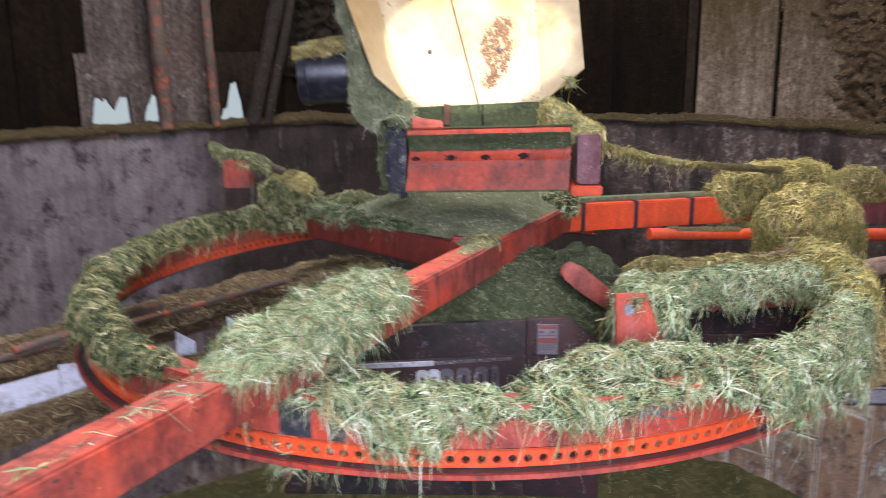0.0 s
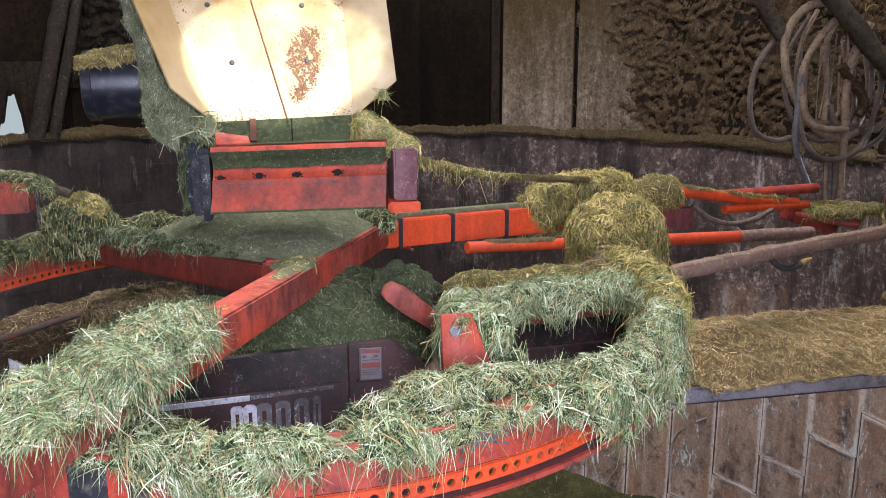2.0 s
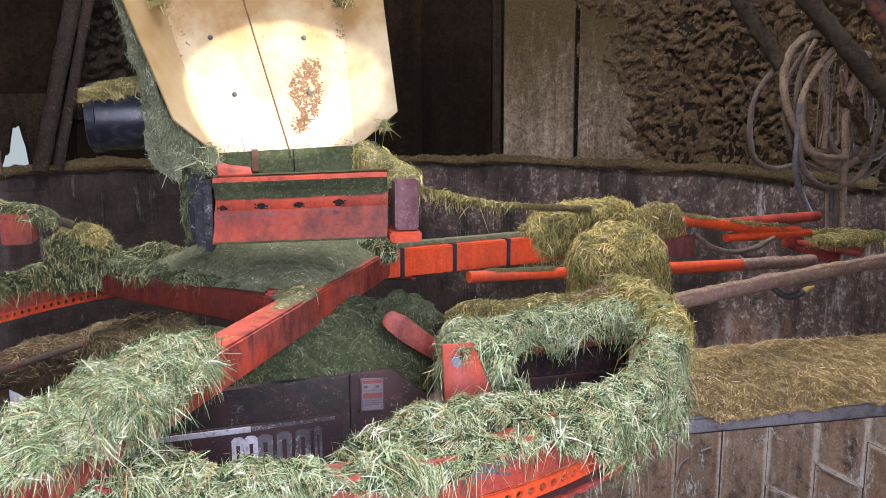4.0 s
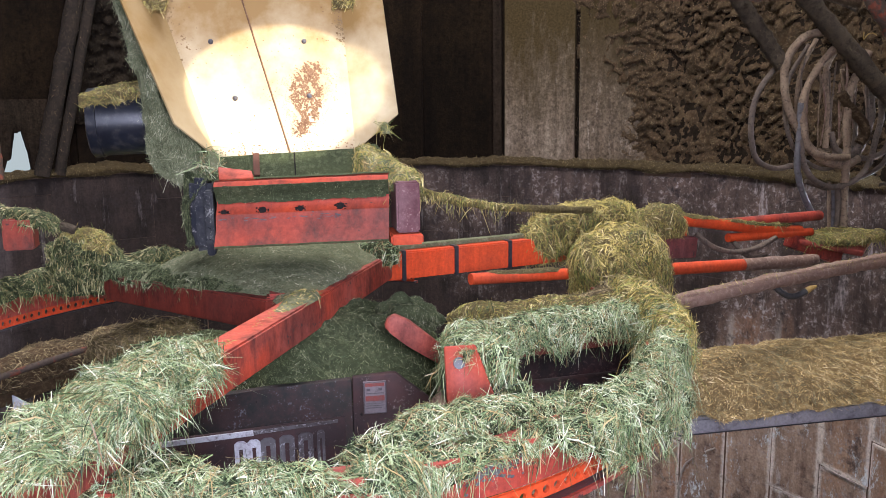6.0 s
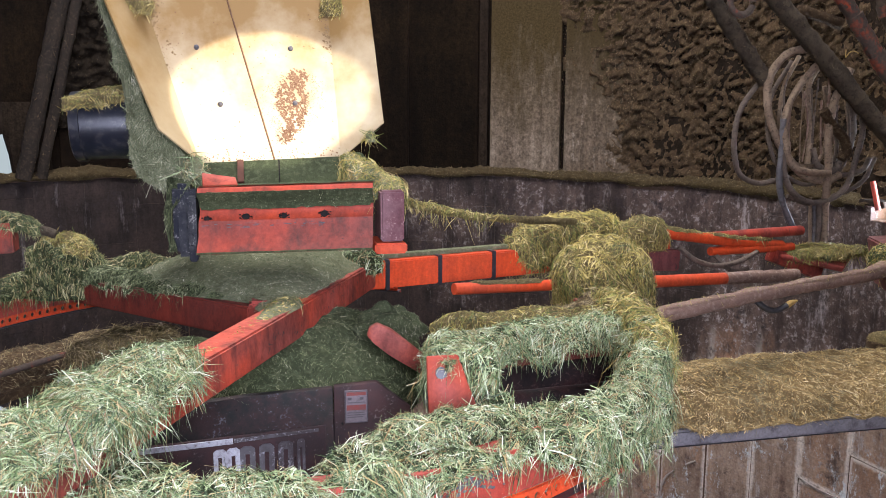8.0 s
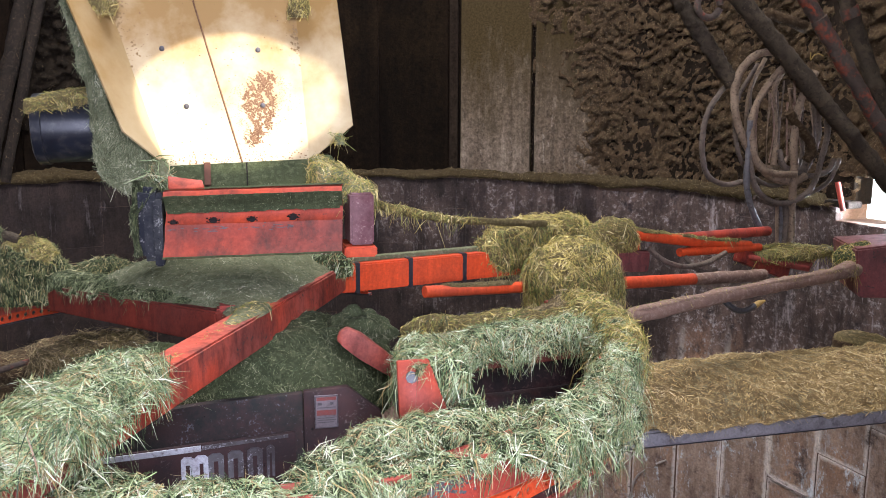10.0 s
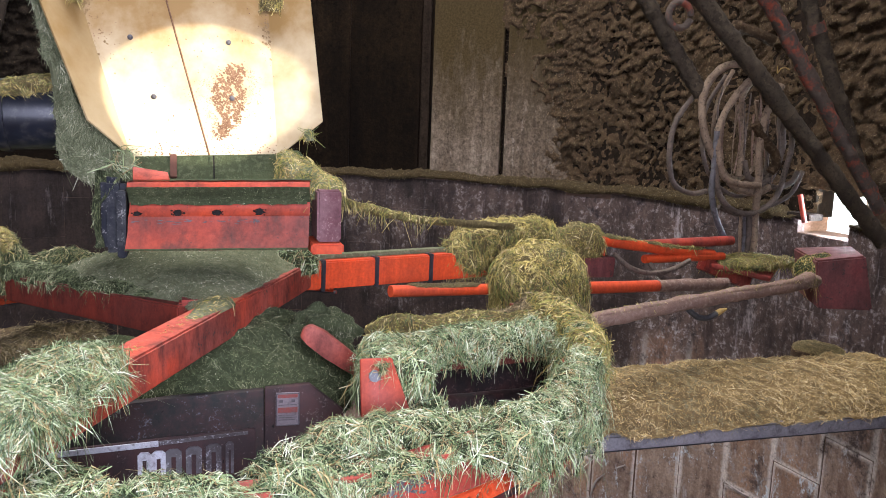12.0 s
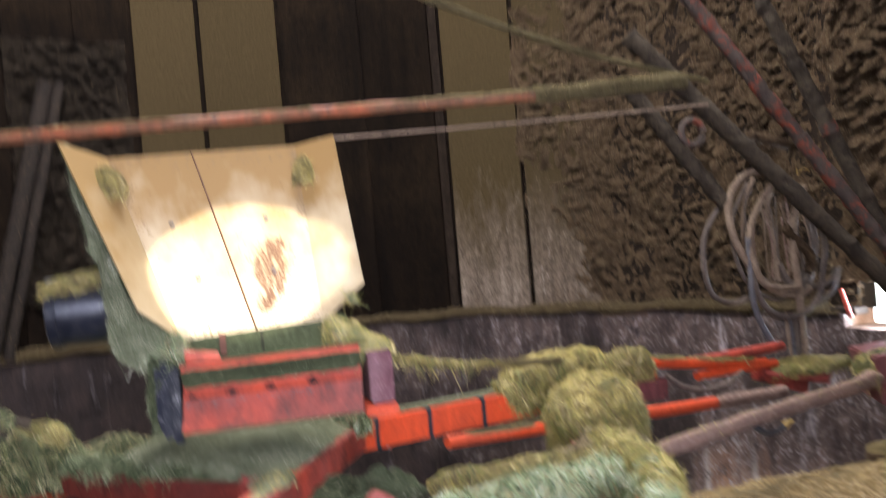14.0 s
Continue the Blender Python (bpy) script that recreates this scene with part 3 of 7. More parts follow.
# ---- hay: a lumpy mat with loose blades on it ----
def blades(rng, p, q, d, ln, width, sag, steps=3):
    """Thin bent ribbons: middle places p, surface normals q, directions d, lengths ln; steps: cross-sections of each."""
    c = len(p)
    side = np.cross(d, q + rng.normal(0, 0.75, (c, 3)))
    side /= np.linalg.norm(side, axis=1, keepdims=True) + 1e-9
    curl = np.cross(d, rng.normal(size=(c, 3))) * rng.uniform(0.0, 0.22, (c, 1))
    half = width * rng.uniform(0.4, 1.4, (c, 1)) / 2
    drop = ln * sag * rng.random((c, 1)) * np.array([[0, 0, -1.0]])
    arch = q * ln * rng.uniform(-0.05, 0.16, (c, 1))
    rows = []
    for f in np.linspace(0, 1, steps):
        at = p + d * ln * (f - 0.45) + drop * f * f + arch * (4 * f * (1 - f)) + curl * ln * (f - 0.5) ** 2
        w = half * (0.55 + 1.8 * f * (1 - f) - 0.15 * f)
        rows += [at - side * w, at + side * w]
    return np.stack(rows, 1)


def hay(name, grid, label, base, straw_mat, count, length=(0.02, 0.055), width=0.0012, hang=0.75, lift=0.12, seed=1,
        stray=0.03, fringe=0, fringe_length=(0.03, 0.08), category="haylage", bare=False):
    """One heap as one mesh: grid is an array of places (rows, columns, 3) that face outward; blades lie matted on it and hang from its sides."""
    rng = np.random.default_rng(seed)
    count = int(count * 1.58)
    width *= 1.13
    steps = 3 if length[1] > 0.026 else 2
    g = np.asarray(grid, float)
    n, m = g.shape[:2]
    nor = np.cross(np.gradient(g, axis=0), np.gradient(g, axis=1))
    nor /= np.linalg.norm(nor, axis=-1, keepdims=True) + 1e-9
    area = np.linalg.norm(np.cross(g[1:, :-1] - g[:-1, :-1], g[:-1, 1:] - g[:-1, :-1]), axis=-1).ravel()
    cell = rng.choice(len(area), count, p=area / area.sum())
    i, j = cell // (m - 1), cell % (m - 1)
    u, v = rng.random((count, 1)), rng.random((count, 1))

    def at(a):
        return (a[i, j] * (1 - u) + a[i + 1, j] * u) * (1 - v) + (a[i, j + 1] * (1 - u) + a[i + 1, j + 1] * u) * v

    p, q = at(g), at(nor)
    q /= np.linalg.norm(q, axis=1, keepdims=True)
    # tufts: neighbours share a leaning direction, then scatter
    k = np.array([[31.0, 17.0, 23.0], [13.0, 37.0, 29.0], [27.0, 11.0, 41.0]])
    d = np.sin(p @ k.T * 1.3 + seed) * 0.8 + rng.normal(size=(count, 3)) * 0.8
    lock = np.sin(p @ (k.T * 3.7) + 2 * seed).mean(1, keepdims=True) + 0.7 * np.sin(p @ (k.T[::-1] * 8.3) + seed).mean(1, keepdims=True)
    d -= q * (d * q).sum(1, keepdims=True)
    d /= np.linalg.norm(d, axis=1, keepdims=True)
    steep = np.clip(1.05 - q[:, 2:3], 0, 1)
    w = hang * steep ** 0.8 * rng.uniform(0.25, 1.0, (count, 1))
    d = d * (1 - w) + np.array([[0, 0, -1.0]]) * w + q * rng.normal(0.0, lift, (count, 1))
    wild = rng.random((count, 1)) < stray
    d = np.where(wild, d + q * rng.random((count, 1)) * 0.9, d)
    d /= np.linalg.norm(d, axis=1, keepdims=True)
    ln = rng.uniform(*length, (count, 1)) * np.where(wild, 1.2, 1.0) * rng.choice([0.18, 0.25, 0.32, 0.42, 0.5, 0.62, 0.8, 1.55], (count, 1))
    if bare:
        # short blades along edges where the skirt is thin
        depth = g[:, m // 2, 2] - g[:, m - 1, 2]
        ln *= np.where((j > 0.55 * m)[:, None], np.clip(depth[i][:, None] / 0.09, 0.18, 1.0), 1.0)
    thick = 0.18 * np.mean(length)
    rise = rng.uniform(-0.25, 0.45, (count, 1)) * thick + lock * 0.45 * thick
    strand = [blades(rng, p + q * rise, q, d, ln, width * rng.choice([0.7, 1.0, 1.2, 1.9], (count, 1)), 0.3, steps)]
    if fringe:
        reach = (g[:, m // 2, 2] - g[:, m - 1, 2]).clip(0.001) ** 2.5
        row = rng.choice(n, fringe, p=reach / reach.sum())
        col = np.where(rng.random(fringe) < 0.25, 0, m - 1)
        col = np.abs(col - rng.integers(0, 3, fringe))
        fp = g[row, col] + rng.normal(0, 0.004, (fringe, 3))
        fq = nor[row, col]
        fd = rng.normal(0, 0.32, (fringe, 3)) + np.array([[0, 0, -1.0]]) + fq * rng.normal(0.05, 0.2, (fringe, 1))
        fd /= np.linalg.norm(fd, axis=1, keepdims=True)
        fl = rng.uniform(*fringe_length, (fringe, 1)) * rng.choice([0.5, 0.7, 0.85, 1.0, 1.2, 1.9], (fringe, 1))
        strand.append(blades(rng, fp + fd * fl * 0.35, fq, fd, fl, width * rng.choice([0.8, 1.1, 1.6], (fringe, 1)), 0.1, steps))
    strand = np.concatenate(strand)
    count = len(strand)
    verts = np.concatenate([g.reshape(-1, 3), strand.reshape(-1, 3)])
    a = np.arange(n * m).reshape(n, m)
    faces = np.stack([a[:-1, :-1], a[1:, :-1], a[1:, 1:], a[:-1, 1:]], -1).reshape(-1, 4)
    s0 = n * m + 2 * steps * np.arange(count)[:, None]
    faces = np.concatenate([faces, np.concatenate([s0 + 2 * i + [0, 1, 3, 2] for i in range(steps - 1)], 1).reshape(-1, 4)])
    origin = g.reshape(-1, 3).mean(0)
    origin[2] = g[..., 2].min()
    me = bpy.data.meshes.new(name)
    me.from_pydata((verts - origin).tolist(), [], faces.tolist())
    me.materials.append(M[base])
    me.materials.append(M[straw_mat])
    nb = (n - 1) * (m - 1)
    me.polygons.foreach_set("material_index", [0] * nb + [1] * (len(faces) - nb))
    me.polygons.foreach_set("use_smooth", [True] * nb + [False] * (len(faces) - nb))
    me.update()
    ob = new(name, me)
    ob.location = origin
    return tagged(ob, label, category, kind="stuff")


def sheet_between(left, right, n=40, m=16, amount=0.012, scale=12.0, seed=1.0, bulge=0.0):
    """A hanging mat between two lines of places, given from top to bottom; bulge lifts its middle, most where it is wide."""
    a, b = curve_pts(left, n), curve_pts(right, n)
    f = np.linspace(0, 1, m)[None, :, None]
    g = a[:, None] * (1 - f) + b[:, None] * f
    wide = np.linalg.norm(a - b, axis=1)
    g[..., 2] += bulge * (wide / wide.max())[:, None] * np.sin(np.pi * f[..., 0]) ** 0.7
    return lumpy(g, amount, scale, seed)


def lumpy(g, amount, scale, seed):
    """Push the places of a grid outward and inward by noise at two scales."""
    n = np.cross(np.gradient(g, axis=0), np.gradient(g, axis=1))
    n /= np.linalg.norm(n, axis=-1, keepdims=True) + 1e-9
    out = g.copy()
    for i in range(g.shape[0]):
        for j in range(g.shape[1]):
            p = Vector(g[i, j])
            a = noise.noise(p * scale + Vector((seed, 0, 0))) + 0.75 * noise.noise(p * scale * 2.7 + Vector((0, seed, 0)))
            out[i, j] += n[i, j] * amount * a
    return out


def tube_grid(pts, r, n=60, m=13, amount=0.006, seed=1.0):
    """A closed skin round a line of places."""
    p = curve_pts(pts, n)
    d = np.gradient(p, axis=0)
    d /= np.linalg.norm(d, axis=1, keepdims=True)
    a = np.cross(d, np.array([0.3, -0.9, 0.2]))
    a /= np.linalg.norm(a, axis=1, keepdims=True)
    b = np.cross(d, a)
    t = np.linspace(0, 2 * math.pi, m)[None, :, None]
    return lumpy(p[:, None] + (a[:, None] * np.cos(t) - b[:, None] * np.sin(t)) * r, amount, 18.0, seed)


def drape(path, widths, heights, inner, outer, n=60, m=17, amount=0.018, scale=9.0, seed=1.0, ragged=0.4, close=False):
    """A saddle of hay along a path. widths, heights and the skirts on its left (inner) and right (outer) side vary along it."""
    p = curve_pts(path, n)
    s = np.linspace(0, 1, n)
    pick = lambda a: np.interp(s, np.linspace(0, 1, len(a)), a)
    w, h, si, so = pick(widths), pick(heights), pick(inner), pick(outer)
    d = np.gradient(p, axis=0)
    d[:, 2] = 0
    d /= np.linalg.norm(d, axis=1, keepdims=True)
    right = np.stack([d[:, 1], -d[:, 0], 0 * s], 1)
    g = np.zeros((n, m, 3))
    ends = np.clip(np.minimum(s, 1 - s) * 9, 0.05, 1) ** 0.5 if not close else np.ones(n)
    for k in range(n):
        ri = 1 + ragged * noise.noise(Vector((k * 0.31, seed * 3, 0)))
        ro = 1 + ragged * noise.noise(Vector((k * 0.31, seed * 3, 7)))
        for j in range(m):
            c = 2 * j / (m - 1) - 1
            if abs(c) < 0.6:
                a = c / 0.6 * math.pi / 2
                x, z = math.sin(a) * w[k] / 2, math.cos(a) * h[k]
            else:
                f = (abs(c) - 0.6) / 0.4
                x = math.copysign(w[k] / 2 * (1 + 0.12 * f), c)
                z = -f * (so[k] * ro if c > 0 else si[k] * ri)
            g[k, j] = p[k] + right[k] * x * ends[k] + np.array([0, 0, z * ends[k]])
    g = g[:, ::-1]
    return lumpy(g, amount, scale, seed)


def mound(at, rx, ry, rz, turn=0.0, n=30, m=44, amount=0.02, scale=8.0, seed=1.0, skirt=0.35, power=0.8, taper=0.0):
    """A rounded heap: a dome on a short skirt."""
    g = np.zeros((n, m, 3))
    c, s = math.cos(radians(turn)), math.sin(radians(turn))
    for i in range(n):
        f = i / (n - 1)
        for j in range(m):
            a = -2 * math.pi * j / (m - 1)
            e = math.pi / 2 * min(f / 0.75, 1)
            rad, z = math.sin(e) ** power, math.cos(e)
            if f > 0.75:
                z = -(f - 0.75) / 0.25 * skirt
                rad = 1 - 0.1 * (f - 0.75) / 0.25
            x, y = math.cos(a) * rx * rad, math.sin(a) * ry * rad
            x *= 1 - taper * (0.5 - 0.5 * y / ry)
            g[i, j] = (at[0] + x * c - y * s, at[1] + x * s + y * c, at[2] + z * rz)
    return lumpy(g[:, ::-1], amount, scale, seed)


# ---- the silo ----
def around(deg, r, z):
    """A place on a circle round the silo's axis; 0 degrees lies straight across from the door, positive to the right."""
    return Vector((r * math.sin(radians(deg)), SILO_Y + r * math.cos(radians(deg)), z))


def shell(name, r, thick, z_levels, holes, material, label):
    """A round wall with thickness, in cells; holes are (from, to, low, high) that stay open."""
    bm = bmesh.new()
    step = 2
    grid = {}

    def vert(a, k, rr):
        key = (a % 360, k, rr)
        if key not in grid:
            grid[key] = bm.verts.new(around(a, rr, z_levels[k]))
        return grid[key]

    def open_at(a, k):
        a = (a + 180) % 360 - 180
        zm = (z_levels[k % (len(z_levels) - 1)] + z_levels[k + 1]) / 2 if 0 <= k < len(z_levels) - 1 else None
        return zm is None or any((a + 1 - lo) % 360 < hi - lo and zl < zm < zh for lo, hi, zl, zh in holes)

    for a in range(0, 360, step):
        for k in range(len(z_levels) - 1):
            if open_at(a, k):
                continue
            i, o = r, r + thick
            q = lambda rr: [vert(a, k, rr), vert(a + step, k, rr), vert(a + step, k + 1, rr), vert(a, k + 1, rr)]
            bm.faces.new(q(i))
            bm.faces.new(q(o)[::-1])
            for aa, kk, pair in ((a - step, k, ((a, k), (a, k + 1))), (a + step, k, ((a + step, k), (a + step, k + 1))),
                                 (a, k - 1, ((a, k), (a + step, k))), (a, k + 1, ((a, k + 1), (a + step, k + 1)))):
                if open_at(aa, kk):
                    (a0, k0), (a1, k1) = pair
                    bm.faces.new((vert(a0, k0, i), vert(a1, k1, i), vert(a1, k1, o), vert(a0, k0, o)))
    return tagged(part(name, bm, material, soft=False), label, "wall", kind="structure")


DOOR = (164, 196, 1.3, 4.3)
GAP = (80, 86, 2.0, 2.2)
GAP_FAR = (-50, -28, 2.05, 2.4)
SUN_MASK_GAP = (148, 158, 2.93, 3.53)
wall_lower = shell("wall_lower", R_LOW + 0.0045, 0.2, [-0.6, 0.4, 1.3, 1.985, 2.05], [DOOR, (80, 86, 1.985, 2.05)], "lower_wall_joint",
                   "stained lower silo wall of concrete staves")
wall_upper = shell("wall_upper", R_UP + 0.03, 0.1, [2.05, 2.09, 2.2, 2.4, 2.93, 3.53, 4.3, 6.2], [DOOR, GAP, GAP_FAR, SUN_MASK_GAP], "upper_dark",
                   "dark upper silo wall crusted with old silage")

# unseen steel roof, added with a wide round opening for the top light
bm = bmesh.new()
lo = [bm.verts.new(around(a, R_UP + 0.13, 6.2)) for a in range(0, 360, 6)]
hi = [bm.verts.new(around(a, 1.35, 6.6)) for a in range(0, 360, 6)]
for a in range(60):
    bm.faces.new((lo[a], lo[(a + 1) % 60], hi[(a + 1) % 60], hi[a]))
ceiling = tagged(part("ceiling", bm, "roof", soft=False), "unseen conical roof of dull sheet steel, added with an open crown for the top light", "ceiling", kind="structure")
mod = ceiling.modifiers.new("thickness", "SOLIDIFY")
mod.thickness = 0.04

# unseen plate with a round opening, added to cut the sun to a patch
bm = bmesh.new()
out_dir = around(153, 1, 0) - Vector((0, SILO_Y, 0))
right_dir, up_dir = Vector((0, 0, 1)).cross(out_dir).normalized(), Vector((0, 0, 1))
centre = around(153, R_UP + 0.012, 3.23)
K = 48
front, back = [], []
for off, row in ((0.0, front), (0.02, back)):
    inner, outer = [], []
    for k in range(K):
        a = 2 * math.pi * k / K
        c, s = math.cos(a), math.sin(a)
        sq = 0.38 / max(abs(c), abs(s))
        inner.append(bm.verts.new(centre + out_dir * off + right_dir * c * 0.182 + up_dir * s * 0.174))
        outer.append(bm.verts.new(centre + out_dir * off + right_dir * c * sq + up_dir * s * sq))
    row += [inner, outer]
for k in range(K):
    j = (k + 1) % K
    bm.faces.new((front[0][k], front[0][j], front[1][j], front[1][k]))
    bm.faces.new((back[0][j], back[0][k], back[1][k], back[1][j]))
    bm.faces.new((front[0][k], back[0][k], back[0][j], front[0][j]))
    bm.faces.new((front[1][j], back[1][j], back[1][k], front[1][k]))
tagged(part("sun_mask_plate", bm, "roof", soft=False), "unseen sheet steel plate with a round opening, added to shape the sunbeam", "hatch", kind="structure")

# unseen closed shaft, added outside the door to block direct sun
bm = bmesh.new()
block(bm, (-1.12, -3.55, 1.2), (-1.06, -1.86, 5.5), 0)
block(bm, (1.06, -3.55, 1.2), (1.12, -1.86, 5.5), 0)
block(bm, (-1.12, -3.61, 1.2), (1.12, -3.55, 5.5), 0)
block(bm, (-1.12, -3.61, 5.5), (1.12, -1.80, 5.56), 0)
block(bm, (-1.12, -3.61, 1.14), (1.12, -1.80, 1.2), 0)
tagged(part("sun_block_shaft", bm, "roof", soft=False), "unseen closed sheet steel shaft added to keep the sun out of the door", "shaft", kind="structure")

# silage floor far below
n, m = 46, 60
bm = bmesh.new()
rows = []
for i in range(n):
    row = []
    for j in range(m):
        r = (R_LOW + 0.1) * i / (n - 1)
        p = around(360 * j / m, r, 0)
        p.z = -0.25 + 0.09 * noise.noise(p * 1.8) + 0.045 * noise.noise(p * 6)
        row.append(bm.verts.new(p))
    rows.append(row)
for a, b in zip(rows, rows[1:]):
    for j in range(m):
        bm.faces.new((a[j], b[j], b[(j + 1) % m], a[(j + 1) % m]))
tagged(part("floor", bm, "floor"), "uneven brown-green silage surface on the silo floor", "floor", kind="structure")

# daylight outside the gap in the wall
bm = bmesh.new()
plate(bm, [around(60, 3.9, 1.2), around(78, 3.9, 1.2), around(78, 3.9, 3.2), around(60, 3.9, 3.2)], 0.02)
plate(bm, [around(78, 3.9, 1.2), around(96, 3.9, 1.2), around(96, 3.9, 3.2), around(78, 3.9, 3.2)], 0.02)
tagged(part("backdrop", bm, "day", soft=False), "plain bright sky outside the gaps in the wall", "sky", kind="structure")
bm = bmesh.new()
plate(bm, [around(-56, 3.9, 1.6), around(-40, 3.9, 1.6), around(-40, 3.9, 3.0), around(-56, 3.9, 3.0)], -0.02)
plate(bm, [around(-40, 3.9, 1.6), around(-24, 3.9, 1.6), around(-24, 3.9, 3.0), around(-40, 3.9, 3.0)], -0.02)
tagged(part("backdrop", bm, "day_dim", soft=False), "plain grey-blue sky outside the far gaps", "sky", kind="structure")


# ---- the hay-covered unloader: drive ring ----
RING_R, RING_Z = 0.85, 1.90


def ring_at(deg, r=RING_R, z=RING_Z):
    """A place on the drive ring; 0 degrees is nearest the door, positive to the right."""
    return Vector((r * math.sin(radians(deg)), -r * math.cos(radians(deg)), z))


def band(bm, r0, r1, z0, z1, seg=144):
    # the ring is open on the far side, between the torque arm and the side beam
    v = [[bm.verts.new(ring_at(150 + 310 * k / seg, r, z)) for r, z in ((r0, z0), (r1, z0), (r1, z1), (r0, z1))] for k in range(seg + 1)]
    for a, b in zip(v, v[1:]):
        for k in range(4):
            bm.faces.new((a[k], b[k], b[(k + 1) % 4], a[(k + 1) % 4]))
    bm.faces.new(v[0])
    bm.faces.new(v[-1][::-1])


drive_ring = thing("drive_ring", (0, 0, RING_Z), "large orange steel drive ring with punched holes under heaped hay", "ring")
bm = bmesh.new()
band(bm, RING_R - 0.006, RING_R, RING_Z + 0.0305, RING_Z + 0.092)
part("web", bm, "red", drive_ring, "faded red upper band")
bm = bmesh.new()
band(bm, RING_R - 0.045, RING_R + 0.0, RING_Z + 0.092, RING_Z + 0.098)
part("top_flange", bm, "red", drive_ring)
bm = bmesh.new()
band(bm, RING_R + 0.0005, RING_R + 0.022, RING_Z - 0.001, RING_Z + 0.003)
part("track_rail", bm, "black_steel", drive_ring, "dark worn steel track round the ring's foot")
bm = bmesh.new()
band(bm, RING_R + 0.0225, RING_R + 0.029, RING_Z - 0.005, RING_Z + 0.003)
part("bottom_edge", bm, "red", drive_ring)
for k in range(6):
    bm = bmesh.new()
    p = [ring_at(-23 + 11 * (k + f) / 6, RING_R + 0.004, z) for f, z in ((0, RING_Z + 0.034), (1, RING_Z + 0.034), (1, RING_Z + 0.085), (0, RING_Z + 0.085))]
    plate(bm, p, 0.003)
    part("splice_plate", bm, "gear_grime" if k in (2, 3, 5) else "red", drive_ring, "worn splice plate")
bm = bmesh.new()
rng = random.Random(12)
for k in range(220):
    a, z = 19.5 + rng.gauss(0, 1.9), RING_Z + 0.072 + rng.gauss(0, 0.009)
    if RING_Z + 0.034 < z < RING_Z + 0.090:
        w = rng.uniform(0.0008, 0.0042)
        bm.faces.new([bm.verts.new(ring_at(a + math.degrees(math.cos(t) * w * rng.uniform(0.7, 1.5) / RING_R), RING_R + 0.0008 + 0.000004 * k, z + math.sin(t) * w * 0.7)) for t in (0, 1.05, 2.1, 3.14, 4.2, 5.25)])
tagged(part("worn_patch", bm, "grey_steel", drive_ring, "bare grey patch where the paint has worn off", soft=False), kind="stuff")
# the punched strip: cells with round holes right through
bm = bmesh.new()
CELLS, zs0, zs1, hole_r = 236, RING_Z + 0.004, RING_Z + 0.030, 0.0066
zc, half = (zs0 + zs1) / 2, math.pi * RING_R / 236
for c in range(CELLS):
    a0 = 360 * c / CELLS
    if 100 < a0 < 150:
        continue
    loops = []
    for r in (RING_R + 0.007, RING_R + 0.001):
        ins, outs = [], []
        for k in range(8):
            a = 2 * math.pi * (k + 0.5) / 8
            cx, cz = math.cos(a), math.sin(a)
            to = lambda x, z: ring_at(a0 + math.degrees(x / RING_R), r, z)
            ins.append(bm.verts.new(to(cx * hole_r, zc + cz * hole_r)))
            sx, sz = math.copysign(half, cx), math.copysign((zs1 - zs0) / 2, cz)
            if abs(cx) > abs(cz):
                sz *= 0.45
            else:
                sx *= 0.45
            outs.append(bm.verts.new(to(sx, zc + sz)))
        loops.append((ins, outs))
    (i0, o0), (i1, o1) = loops
    for k in range(8):
        j = (k + 1) % 8
        bm.faces.new((i0[k], i0[j], o0[j], o0[k]))
        bm.faces.new((i1[j], i1[k], o1[k], o1[j]))
        bm.faces.new((i0[j], i0[k], i1[k], i1[j]))
    # fill the cell's corners
    for (ins, outs), flip in ((loops[0], 1), (loops[1], -1)):
        for k in (0, 2, 4, 6):
            a, b = outs[k], outs[(k + 1) % 8]
            cx = a.co if k in (0, 4) else b.co
            r = RING_R + (0.007 if flip == 1 else 0.001)
            sx, sz = (half if k in (0, 6) else -half), ((zs1 - zs0) / 2 if k in (0, 2) else -(zs1 - zs0) / 2)
            corner = bm.verts.new(ring_at(a0 + math.degrees(sx / RING_R), r, zc + sz))
            bm.faces.new((a, b, corner)[::flip])
bmesh.ops.remove_doubles(bm, verts=bm.verts, dist=0.0001)
ob = part("hole_strip", bm, "orange", drive_ring, "bright orange strip punched with holes", soft=False)

# ---- the frame of beams on the ring ----
frame_of_beams = thing("support_frame", (0.0, -0.1, 2.0), "orange square-tube frame lying across the drive ring", "frame")
bm = bmesh.new()
bar(bm, (0.275, 0.385, 2.035), (-0.545, -1.34, 2.035), 0.066, 0.072, 0.004)
part("long_beam", bm, "beam", frame_of_beams)
bm = bmesh.new()
bar(bm, (-0.005, -0.06, 2.03), (-0.50, 0.60, 1.985), 0.066, 0.072, 0.004)
part("cross_beam", bm, "deep_red", frame_of_beams, "grimy red cross beam, coloured dark for the chute's shadow")
bm = bmesh.new()
plate(bm, [(0.209, -0.196, 2.020), (0.216, -0.196, 2.039), (0.232, -0.196, 2.046), (0.261, -0.198, 2.032), (0.34, -0.205, 1.966), (0.325, -0.205, 1.932), (0.295, -0.202, 1.952), (0.255, -0.198, 1.978), (0.222, -0.196, 2.006)], -0.02, 0.003)
part("short_leg", bm, "beam", frame_of_beams)
bm = bmesh.new()
plate(bm, [(0.262, -0.60, 1.93), (0.345, -0.60, 1.93), (0.345, -0.60, 1.99), (0.315, -0.565, 2.085), (0.262, -0.565, 2.085)], -0.012, 0.002)
